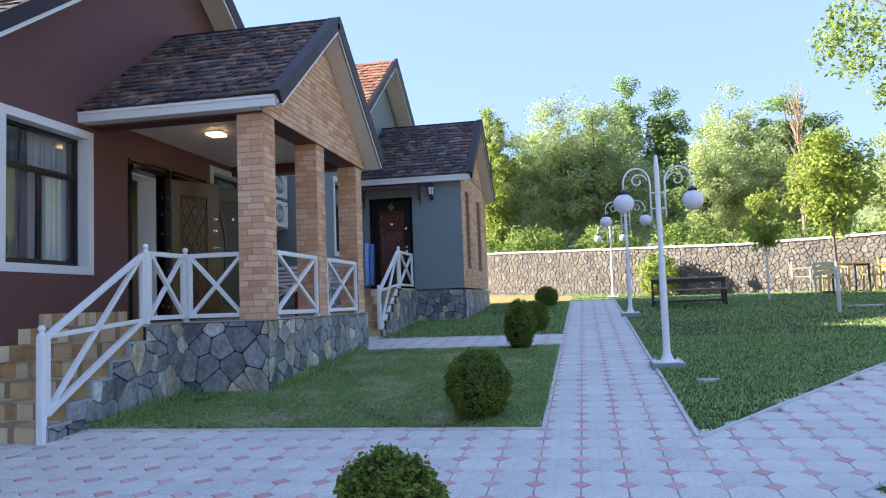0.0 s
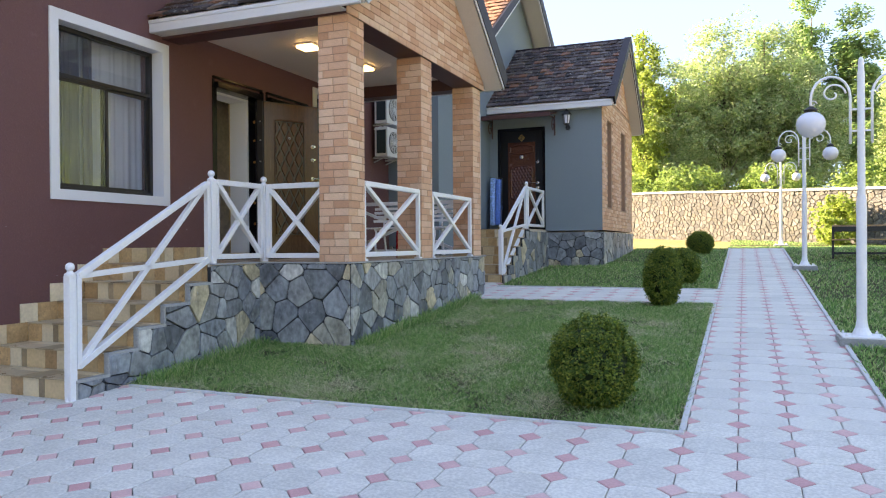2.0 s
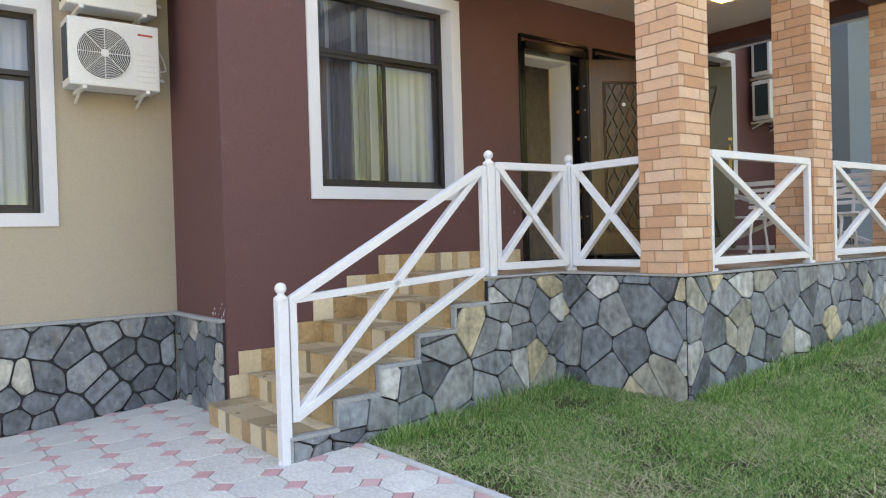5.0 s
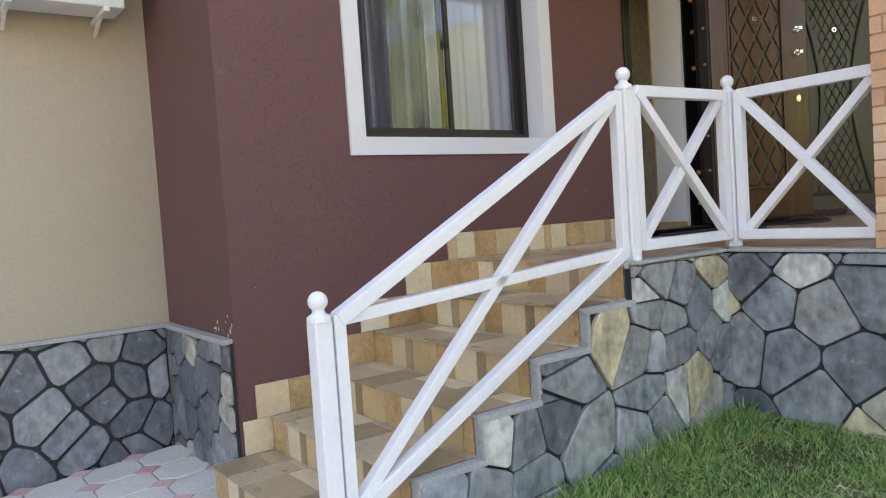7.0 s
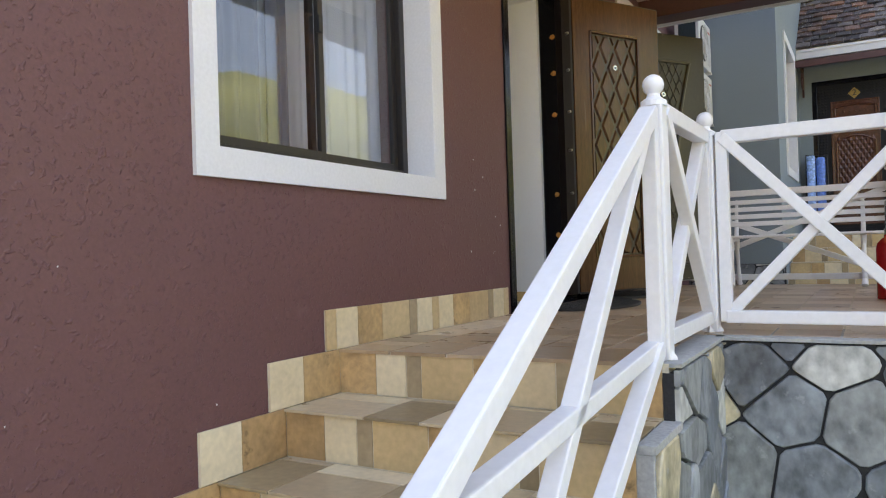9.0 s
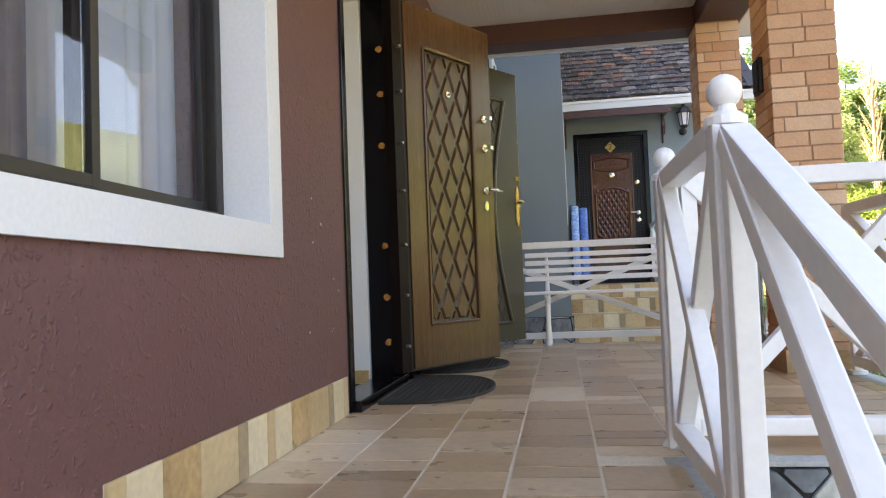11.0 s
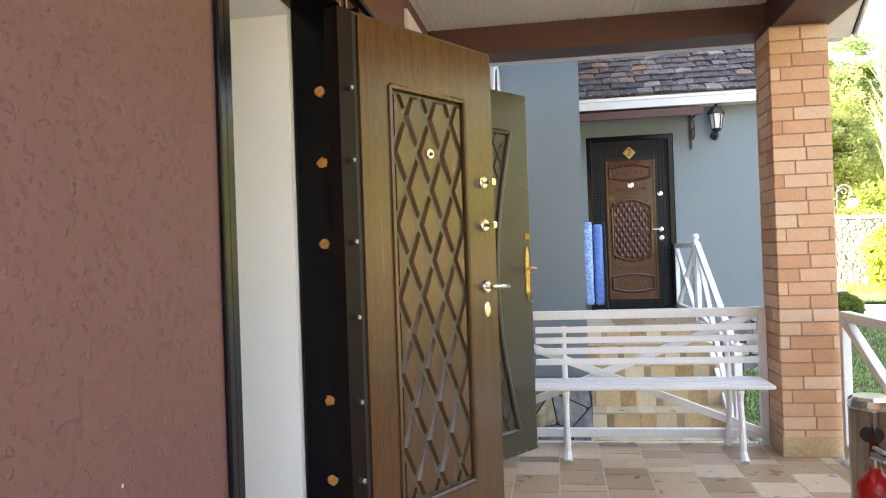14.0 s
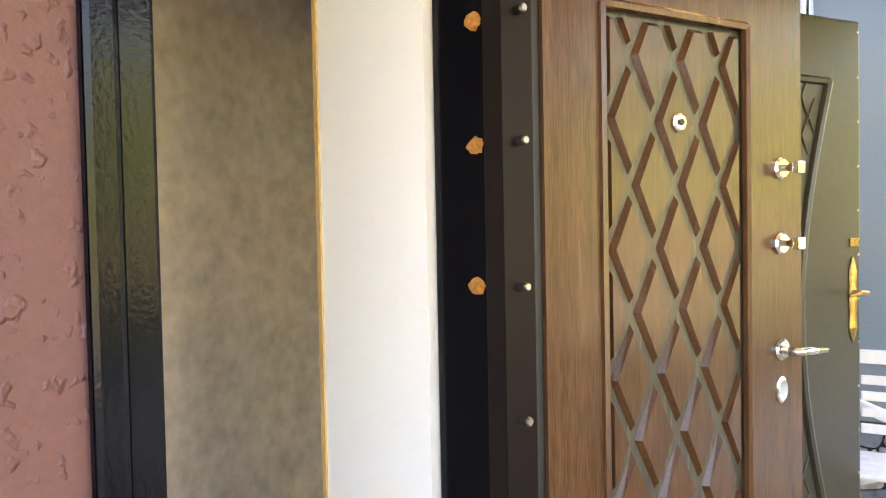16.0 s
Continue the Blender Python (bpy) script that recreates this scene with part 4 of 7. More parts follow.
TOPS = [(k * GO - 0.01, (k + 1) * GO - 0.01, 0.43 + RISE * (k + 1) - 0.028) for k in range(5)] + [(5 * GO - 0.01, 9, FLOOR - 0.017)]
for whole in crazy(2.28, 0.38, FLOOR - 0.017, 0.185, rng, 0.0046):
    for poly in step_cut(whole, TOPS):
        v, f = slab_mesh("stone", poly, m, 0.022, rng, STONE)
        raw("stone", v, f, STONE, stair)
bm = bmesh.new()
for k in range(5):
    box(bm, SX - 0.04, SX + 0.020, STEP_Y + k * GO + 0.006, STEP_Y + (k + 1) * GO + 0.02, 0.43 + RISE * (k + 1) - 0.030, 0.43 + RISE * (k + 1) - 0.006, 0.003)
    box(bm, SX - 0.04, SX + 0.014, STEP_Y + k * GO + 0.006, STEP_Y + k * GO + 0.026, 0.43 + RISE * k - 0.03, 0.43 + RISE * (k + 1) - 0.030, 0.003)
part("side_coping", bm, COPING, stair, "grey cement edge on the stair side")

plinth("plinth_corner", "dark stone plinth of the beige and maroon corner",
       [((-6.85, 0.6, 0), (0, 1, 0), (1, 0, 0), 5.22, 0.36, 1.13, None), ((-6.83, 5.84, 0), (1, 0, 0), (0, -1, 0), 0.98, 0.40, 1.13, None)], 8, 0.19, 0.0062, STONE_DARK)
bm = boxes((-6.865, -6.815, 0.6, 5.80, 1.125, 1.15), (-6.85, -5.85, 5.80, 5.86, 1.125, 1.15), bevel=0.003)
structure("coping_corner", bm, COPING, "thin grey cement edge on the corner plinth", "trim")
plinth("plinth_grey", "grey irregular stone plinth of the grey house",
       [((-3.66, 16.165, 0), (1, 0, 0), (0, -1, 0), 1.10, 0.98, 1.80, None), ((-2.56, 16.16, 0), (0, 1, 0), (1, 0, 0), 4.05, 0.98, 1.80, None),
        ((-3.66, 14.75, 0), (0, 1, 0), (1, 0, 0), 1.42, 0.9, 1.80, None), ((-4.84, 13.39, 0), (-1, 0, 0), (0, -1, 0), 0.95, 0.75, 1.55, None)], 17)
# stair and landing of the grey house
gstair = thing("staircase", "tan-tiled stair up to the grey house door", "staircase", kind="structure")
rng = random.Random(33)
GY, GR, GZ = 13.25, 0.155, 0.92
bm = bmesh.new()
for k in range(6):
    box(bm, GX, -3.69, GY + k * 0.27, 14.80 if k < 5 else 16.17, 0.6 if k == 0 else GZ + k * GR - 0.02, GZ + (k + 1) * GR - 0.012)
part("core", bm, GROUT, gstair)
for k in range(6):
    z0, z1, y = GZ + k * GR, GZ + (k + 1) * GR, GY + k * 0.27
    x = GX + 0.01
    i = k
    while x < -3.72:
        w, mat = RISER_ROW[i % 8]
        w, i = min(w, -3.69 - x), i + 1
        if w > 0.03:
            part("riser_tile", boxes((x + 0.002, x + w - 0.002, y - 0.012, y, z0, z1 - 0.012)), mat, gstair)
            if k < 5:
                part("tread_tile", boxes((x + 0.002, x + w - 0.002, y - 0.016, y + 0.27, z1 - 0.012, z1)), STEP_GREIGE, gstair)
        x += w
for i in range(4):
    for j in range(4):
        part("landing_tile", boxes((GX + 0.02 + i * 0.29, GX + 0.305 + i * 0.29, 14.59 + j * 0.39, 14.975 + j * 0.39, GZ + 6 * GR - 0.012, GZ + 6 * GR)), FLOOR_TILE, gstair)
bm = bmesh.new()
for k in range(6):
    box(bm, -3.72, -3.665, GY + k * 0.27, GY + (k + 1) * 0.27, 0.6, GZ + (k + 1) * GR - 0.015)
part("side_bed", bm, JOINT, gstair, "dark joint mortar")
m = plane((-3.665, GY, 0), (0, 1, 0), (1, 0, 0))
GTOPS = [(k * 0.27, (k + 1) * 0.27, GZ + GR * (k + 1) - 0.02) for k in range(6)]
for whole in crazy(1.5, 0.85, 1.80, 0.22, rng):
    for poly in step_cut(whole, GTOPS):
        v, f = slab_mesh("stone", poly, m, 0.022, rng, STONE)
        raw("stone", v, f, STONE, gstair)


# ---- brick columns and gable ----
BH, BL, BJ = 0.0745, 0.218, 0.0055
BRICK_MESH = {}


def brick_mesh(length, height=BH - BJ):
    key = (round(length, 2), round(height, 3))
    if key not in BRICK_MESH:
        bm = bmesh.new()
        box(bm, -key[0] / 2, key[0] / 2, -0.012, 0.0, -height / 2, height / 2)
        bm.faces.ensure_lookup_table()
        front = [v for v in bm.verts if v.co.y < -0.01]
        for v in front:
            v.co.x *= (key[0] / 2 - 0.0018) / (key[0] / 2)
            v.co.z *= (height / 2 - 0.0018) / (height / 2)
        BRICK_MESH[key] = finish("brick", bm, BRICK)
    return BRICK_MESH[key]


def brick_row(parent, m, a, b, z, shift, height=BH - BJ):
    """One course from a to b on the plane m (x along, y up, z out)."""
    x = a - shift
    while x < b:
        s, e = max(a, x), min(b, x + BL)
        if e - s > 0.02:
            ob = new("brick", brick_mesh(e - s, height))
            ob.parent = parent
            # the brick's front looks along -y of its own frame
            ob.matrix_local = m @ Matrix.Translation(((s + e) / 2, z, 0)) @ Matrix.Rotation(radians(-90), 4, "X") @ Matrix.Rotation(radians(180), 4, "Y") @ Matrix.Rotation(radians(random.uniform(-0.25, 0.25)), 4, "Z")
        x += BL + BJ


def column(y0, rows, label, cx, w):
    col = thing("brick_column", label, "column", (cx, y0 + 0.165, FLOOR), "porch columns")
    part("core", boxes((-w / 2 + 0.005, w / 2 - 0.005, -w / 2 + 0.005, w / 2 - 0.005, -0.02, 3.80 - FLOOR)), MORTAR, col, "dark brown joint mortar")
    for f, (o, along, out) in enumerate((((-w / 2, -w / 2 + 0.012, 0), (1, 0, 0), (0, -1, 0)), ((w / 2 - 0.012, -w / 2, 0), (0, 1, 0), (1, 0, 0)),
                                         ((w / 2, w / 2 - 0.012, 0), (-1, 0, 0), (0, 1, 0)), ((-w / 2 + 0.012, w / 2, 0), (0, -1, 0), (-1, 0, 0)))):
        m = plane(o, along, out)
        for r in range(rows):
            brick_row(col, m, 0.002, w - 0.002, BH * (r + 0.5), (0.0, 0.11, 0.17, 0.06)[(r + f) % 4] if r % 2 else (0.17, 0.05)[r % 4 // 2])
    for s in ((1,) if y0 < 8 else (-1, 1)):
        part("foot_tile", boxes((-w / 2 - 0.007, w / 2 - 0.005, s * (w / 2 + 0.002) - 0.005, s * (w / 2 + 0.002) + 0.005, 0.001, 0.112), bevel=0.002), FOOT_TILE, col, "tan tile at the column foot")
    part("foot_tile", boxes((-w / 2 - 0.006, -w / 2 + 0.003, -w / 2 + 0.004, w / 2 - 0.004, 0.001, 0.112), bevel=0.002), FOOT_TILE, col, "tan tile at the column foot")
    return col


for y0, lab, cx, w in ((7.945, "tan brick porch column at the lawn corner", -3.705, 0.33), (9.715, "tan brick porch column with a light switch", -3.715, 0.32), (11.54, "tan brick porch column at the far end", -3.72, 0.31)):
    column(y0, 32, lab, cx, w)
gab = bpy.data.objects["wall_porch_gable"]
m = plane((FX - 0.012, 7.80, 0), (0, 1, 0), (1, 0, 0))
for r in range(24):
    z = 3.80 + BH * (r + 0.5)
    half = min(2.0, max(0.0, (5.40 - z - 0.03) / 0.705))
    if half > 0.1:
        brick_row(gab, m, 2.13 - half, 2.13 + half, z, 0.11 if r % 2 else 0.0)


def brick_face(name, m, a, b, z0, z1, holes, parent, top=None):
    verts, faces = [], []
    rng = random.Random(4)
    r = 0
    while z0 + (r + 1) * BH < z1:
        z = z0 + r * BH
        lo, hi = top(z) if top else (a, b)
        x = lo - (0.11 if r % 2 else 0.0)
        while x < hi:
            s, e = max(lo, x), min(hi, x + BL)
            if e - s > 0.02 and not any(s < h[1] and e > h[0] and z < h[3] and z + BH > h[2] for h in holes):
                base = len(verts)
                t = 0.012 + rng.uniform(-0.001, 0.002)
                for d, i in ((0, 0.0), (t, 0.003)):
                    verts += [m @ Vector(p) for p in ((s + i, z + i, d), (e - i, z + i, d), (e - i, z + BH - BJ - i, d), (s + i, z + BH - BJ - i, d))]
                faces += [tuple(base + k for k in f) for f in ((4, 5, 6, 7), (0, 1, 5, 4), (1, 2, 6, 5), (2, 3, 7, 6), (3, 0, 4, 7))]
            x += BL + BJ
        r += 1
    ob = raw(name, verts, faces, BRICK_I, parent)
    ob["kind"] = "stuff"


gw = bpy.data.objects["wall_brick_front"]
brick_face("bricks", plane((-2.575, 16.17, 0), (0, 1, 0), (1, 0, 0)), 0, 4.03, 1.83, 4.5, [(h[0] - 16.17, h[1] - 16.17, h[2], h[3]) for h in SLITS], gw)
brick_face("bricks", plane((-2.575, 16.17, 0), (0, 1, 0), (1, 0, 0)), 0, 4.03, 4.5, 5.8, [], bpy.data.objects["wall_grey_porch_gable"],
           lambda z: (1.94 - max(0.05, (5.80 - z) / 0.76), 1.94 + max(0.05, (5.80 - z) / 0.76)))


# ---- railings ----
def railing_panel(parent, a, b, z_low_a, z_high_a, z_low_b, z_high_b, w=0.044):
    """A white frame with crossed bars between two points of the plan."""
    def p(q, z):
        return (q[0], q[1], z)
    for nm, s, e, t in (("top_rail", p(a, z_high_a), p(b, z_high_b), 0.052), ("bottom_rail", p(a, z_low_a), p(b, z_low_b), 0.05),
                        ("cross_bar", p(a, z_low_a), p(b, z_high_b), w), ("cross_bar", p(a, z_high_a), p(b, z_low_b), w)):
        bm = bmesh.new()
        off = 0.0
        if nm == "cross_bar":
            off = 0.008 if s[2] < e[2] else -0.008
        d = Vector((b[0] - a[0], b[1] - a[1], 0)).normalized()
        n = Vector((-d.y, d.x, 0)) * off
        bar(bm, Vector(s) + n, Vector(e) + n, t, t, 0.005)
        part(nm, bm, WHITE, parent)
    for q, zl, zh in ((a, z_low_a, z_high_a), (b, z_low_b, z_high_b)):
        bm = bmesh.new()
        bar(bm, p(q, zl - 0.02), p(q, zh + 0.02), 0.044, 0.044, 0.004, up=(0, 1, 0))
        part("end_bar", bm, WHITE, parent)


def ball_post(parent, x, y, z0, z_ball, w=0.060):
    bm = bmesh.new()
    box(bm, x - w / 2, x + w / 2, y - w / 2, y + w / 2, z0, z_ball - 0.065, 0.006)
    part("post", bm, WHITE, parent)
    bm = bmesh.new()
    lathe(bm, [(w * 0.72, 0), (w * 0.72, 0.008), (w * 0.52, 0.028)], (x, y, z0 - 0.001), 4, None)
    part("post_foot", bm, WHITE, parent)
    bm = bmesh.new()
    lathe(bm, [(w * 0.62, 0), (w * 0.62, 0.016), (0.022, 0.028), (0.019, 0.04)], (x, y, z_ball - 0.066), 16)
    part("post_collar", bm, WHITE, parent)
    bm = bmesh.new()
    ball(bm, (x, y, z_ball), 0.033)
    part("ball_finial", bm, WHITE, parent, smooth=True)


rail = thing("stair_railing", "white painted timber stair railing with crossed bars and ball posts", "railing")
PA, PB, PC = -4.605, -4.637, -4.637
ball_post(rail, PA, 5.69, 0.435, 1.424, 0.064)
ball_post(rail, PB, 7.295, FLOOR, 2.247, 0.064)
ball_post(rail, PC, 8.11, FLOOR, 2.255, 0.064)
railing_panel(rail, (PA, 5.755), (PB, 7.235), 0.685, 1.355, 1.45, 2.15, 0.044)
railing_panel(rail, (PB, 7.36), (PC, 8.05), 1.470, 2.175, 1.470, 2.18)
railing_panel(rail, (PC + 0.062, 8.11), (-3.90, 8.10), 1.468, 2.18, 1.468, 2.18)
for i, (a, b, lab) in enumerate((((-3.58, 8.31), (-3.58, 9.66), "white painted porch railing panel with crossed bars"), ((-3.58, 10.08), (-3.58, 11.43), "white painted porch railing panel with crossed bars"),
                                 ((-5.76, 11.83), (-3.90, 11.83), "long white railing panel behind the bench"))):
    r = thing("porch_railing", lab, "railing", group="porch railings")
    railing_panel(r, a, b, 1.475, 2.195, 1.475, 2.195)
    for q in (a, b):
        bm = bmesh.new()
        box(bm, q[0] - 0.035, q[0] + 0.035, q[1] - 0.035, q[1] + 0.035, FLOOR, FLOOR + 0.02, 0.003)
        box(bm, q[0] - 0.019, q[0] + 0.019, q[1] - 0.019, q[1] + 0.019, FLOOR, 1.46)
        part("foot", bm, WHITE, r)
grail = thing("stair_railing", "white painted stair railing of the grey house with ball posts", "railing")
ball_post(grail, -3.72, 13.28, 0.92, 1.86)
ball_post(grail, -3.72, 14.85, 1.84, 2.68)
railing_panel(grail, (-3.72, 13.35), (-3.72, 14.78), 1.05, 1.78, 1.92, 2.60, 0.042)
railing_panel(grail, (-3.72, 14.92), (-3.72, 16.05), 1.92, 2.60, 1.92, 2.60)


# ---- windows ----
def house_window(name, x, y0, y1, z0, z1, label, split=0.52, sill=0.0, side=0.0):
    """White moulded surround, dark frame with a fixed light on top and two sliding sashes below, in a wall that faces +x."""
    win = thing(name, label, "window", kind="structure")
    t = 0.090
    bm = bmesh.new()
    for r in ((y0 - t, y0, z0 - t, z1 + t), (y1, y1 + t, z0 - t, z1 + t), (y0, y1, z1, z1 + t), (y0, y1, z0 - t, z0)):
        box(bm, x - 0.002, x + 0.016, r[0], r[1], r[2], r[3])
    for r in ((y0, y0 + 0.006, z0, z1), (y1 - 0.006, y1, z0, z1), (y0 + 0.006, y1 - 0.006, z1 - 0.006, z1), (y0 + 0.006, y1 - 0.006, z0, z0 + 0.006)):
        box(bm, x - 0.19, x + 0.0145, r[0], r[1], r[2], r[3])
    part("surround", bm, WHITE_TRIM, win, "white painted plaster surround")
    ya, yb, za, zb = y0 + 0.006, y1 - 0.006, z0 + 0.006, z1 - 0.006
    zt = za + 0.70 * (zb - za)
    fx = x - 0.16
    w = 0.04
    bm = bmesh.new()
    for r in ((ya, ya + w, za, zb), (yb - w, yb, za, zb), (ya + w, yb - w, zb - w, zb), (ya + w, yb - w, za, za + w), (ya + w, yb - w, zt - w / 2, zt + w / 2)):
        box(bm, fx - 0.03, fx + 0.03, r[0], r[1], r[2], r[3], 0.003)
    part("window_frame", bm, BROWN_FRAME, win)
    ym = ya + split * (yb - ya)
    for k, (s, e, dx) in enumerate(((ya + w, ym + 0.03, 0.012), (ym - 0.03, yb - w, -0.012))):
        bm = bmesh.new()
        ww = 0.030
        for r in ((s, s + ww, za + w, zt - w / 2), (e - ww, e, za + w, zt - w / 2), (s + ww, e - ww, zt - w / 2 - ww, zt - w / 2), (s + ww, e - ww, za + w, za + w + ww)):
            box(bm, fx + dx - 0.011, fx + dx + 0.011, r[0], r[1], r[2], r[3], 0.002)
        sash = part("sash", bm, BROWN_FRAME, win)
        p = part("pane", boxes((fx + dx - 0.002, fx + dx + 0.002, s + ww - 0.004, e - ww + 0.004, za + w + ww - 0.004, zt - w / 2 - ww + 0.004)), GLASS, sash)
        p.visible_shadow = False
    p = part("pane", boxes((fx - 0.002, fx + 0.002, ya + w - 0.004, yb - w + 0.004, zt + w / 2 - 0.004, zb - w + 0.004)), GLASS, win)
    p.visible_shadow = False
    bm = boxes((fx + 0.02, fx + 0.04, ym - 0.012, ym + 0.012, za + 0.5 * (zt - za), za + 0.5 * (zt - za) + 0.07), bevel=0.004)
    part("latch", bm, BLACK_MATT, win, "small black latch")
    return win


def curtain(x, y0, y1, z0, z1, mat, label, waves, depth, seed):
    rng = random.Random(seed)
    n = 90
    verts, faces = [], []
    ph = [rng.uniform(0, 6.3) for _ in range(4)]
    for i in range(n + 1):
        s = i / n
        d = depth * (math.sin(waves * 6.283 * s + ph[0]) + 0.5 * math.sin(waves * 14.1 * s + ph[1]) + 0.3 * math.sin(waves * 23 * s + ph[2]))
        for z, k in ((z0, 1.15), ((z0 + z1) / 2, 1.0), (z1, 0.75)):
            verts.append((x + d * k, y0 + s * (y1 - y0), z))
    for i in range(n):
        for k in range(2):
            faces.append((i * 3 + k, i * 3 + 3 + k, i * 3 + 4 + k, i * 3 + 1 + k))
    return tagged(raw("curtain", verts, faces, mat, None, True), label, "curtain")


for nm, x, w, lab in (("window_1", WX, WIN1, "dark-framed sliding window in a white surround"), ("window_2", WX, WIN2, "dark-framed window under the porch in a white surround"),
                      ("window_3", GX, WIN3, "dark-framed window in a white surround on the grey house"), ("window_4", -6.86, (3.82, 4.91, 1.94, 3.44), "dark-framed window in a white surround on the beige house")):
    house_window(nm, x, *w, lab)
    curtain(x - 0.29, w[0] + 0.02, w[1] - 0.02, w[2] + 0.015, w[3] - 0.015, CURTAIN, "sheer white curtain behind the window", 6, 0.012, 7 + int(w[0]))
    for a, b, k in ((0.02, 0.155, 2), (0.185, 0.34, 2), (0.385, 0.47, 1)):
        curtain(x - 0.245, w[0] + a * (w[1] - w[0]), w[0] + b * (w[1] - w[0]), w[2] + 0.015, w[3] - 0.015, DRAPE, "grey drape hanging in folds before the sheer curtain", k, 0.014, 3 + int(w[0]) + k)

# rooms behind the openings
def room(name, x0, x1, y0, y1, z0, z1, mat, label):
    bm = boxes((x0 - 0.05, x0, y0, y1, z0, z1), (x0, x1, y0 - 0.05, y0, z0, z1), (x0, x1, y1, y1 + 0.05, z0, z1), (x0, x1, y0, y1, z1, z1 + 0.05), (x0, x1, y0, y1, z0 - 0.05, z0))
    structure(name, bm, mat, label, "room")


room("room_living", -9.0, WX - 0.301, 6.2, 8.40, FLOOR, 4.1, ROOM, "plain room behind the curtained window")
room("room_far", -9.0, WX - 0.301, 10.9, 13.0, FLOOR, 4.1, ROOM, "plain room behind the porch window")
room("room_hall", -6.85, WX - 0.301, 8.46, 10.83, FLOOR + 0.004, 4.1, WALLPAPER, "entrance hall with grey-brown wallpaper")
room("room_beige", -10.0, -7.171, 2.5, 5.5, 0.9, 4.1, ROOM, "plain room of the beige house")
room("room_grey", -8.0, GX - 0.301, 13.75, 16.6, 1.85, 4.6, ROOM, "plain room of the grey house")


# ---- entrance doors ----
def door_frame(name, y0, y1, label, foam):
    """Black steel frame in the wall that faces +x, with a plaster reveal behind it."""
    fr = thing(name, label, "door frame", kind="structure")
    z1 = DOOR1[3]
    bm = bmesh.new()
    for a, b, out in ((y0 + 0.004, y0 + 0.082, 0.004), (y1 - 0.055, y1 + 0.02, 0.045)):
        box(bm, WX - 0.13, WX + out, a, b, FLOOR + 0.02, z1 + 0.0, 0.006)
    box(bm, WX - 0.13, WX + 0.045, y0 + 0.055, y1 - 0.055, z1 - 0.075, z1, 0.006)
    part("frame", bm, BLACK, fr)
    bm = bmesh.new()
    for a, b, out in ((y0 - 0.004, y0 + 0.036, 0.011), (y1 - 0.0, y1 + 0.032, 0.052)):
        box(bm, WX + 0.001, WX + out, a, b, FLOOR + 0.02, z1 + 0.03, 0.008)
    box(bm, WX + 0.001, WX + 0.040, y0 - 0.006, y1 + 0.032, z1 + 0.032, z1 + 0.06, 0.008)
    part("architrave", bm, BLACK, fr)
    bm = boxes((WX - 0.10, WX + 0.05, y0 + 0.0, y1 - 0.0, FLOOR - 0.01, FLOOR + 0.045), bevel=0.005)
    part("threshold", bm, BLACK, fr)
    bm = bmesh.new()
    for a, b in ((y0 - 0.0, y0 + 0.075), (y1 - 0.085, y1 + 0.0)):
        box(bm, WX - 0.40, WX - 0.132, a, b, FLOOR + 0.005, z1 - 0.02)
    box(bm, WX - 0.40, WX - 0.132, y0 + 0.075, y1 - 0.085, z1 - 0.10, z1 - 0.02)
    part("reveal", bm, PLASTER, fr, "white plaster reveal")
    bm = boxes((WX - 0.408, WX - 0.398, y1 - 0.092, y1 - 0.083, FLOOR + 0.01, z1 - 0.10))
    part("edge_strip", bm, PALE_WOOD, fr, "thin pale wooden edge strip")
    bm = boxes((WX - 0.395, WX - 0.135, y1 - 0.094, y1 - 0.086, FLOOR + 0.01, FLOOR + 0.075))
    part("baseboard", bm, PALE_WOOD, fr, "pale wooden baseboard")
    # rough foam showing in the lock holes of the hinge jamb
    for z in foam:
        bm = bmesh.new()
        rr = random.Random(int(z * 100))
        lathe(bm, [(0.017, 0), (0.018, 0.004), (0.011, 0.009), (0.003, 0.011)], (0, 0, 0), 9, plane((WX - 0.035, y1 - 0.056, z), (1, 0, 0), (0, -1, 0)))
        for v in bm.verts:
            v.co.x += rr.uniform(-0.004, 0.004)
            v.co.z += rr.uniform(-0.004, 0.004)
        part("foam_plug", bm, FOAM, fr, "orange mounting foam in a hole")
    for z in (1.75, 2.55, 3.25):
        bm = bmesh.new()
        tube(bm, [(WX + 0.058, y1 - 0.02, z), (WX + 0.058, y1 - 0.02, z + 0.13)], 0.011, 8)
        part("hinge", bm, BLACK, fr)
    return fr


door_frame("door_frame_1", DOOR1[0], DOOR1[1], "open black steel entrance frame with orange foam plugs", (1.62, 1.855, 2.12, 2.645, 2.92, 3.16))
door_frame("door_frame_2", DOOR2[0], DOOR2[1], "second black steel entrance frame beside the first", (1.62, 2.38, 2.92))


def leaf_frame(hinge, tip):
    """A frame with x along the leaf, z up and -y out of the face that is seen."""
    d = Vector((tip[0] - hinge[0], tip[1] - hinge[1], 0)).normalized()
    n = Vector((-d.y, d.x, 0))
    m = Matrix((d, n, Vector((0, 0, 1)))).transposed().to_4x4()
    m.translation = (hinge[0], hinge[1], 0)
    return m


def move(bm, m):
    bm.transform(m)
    return bm


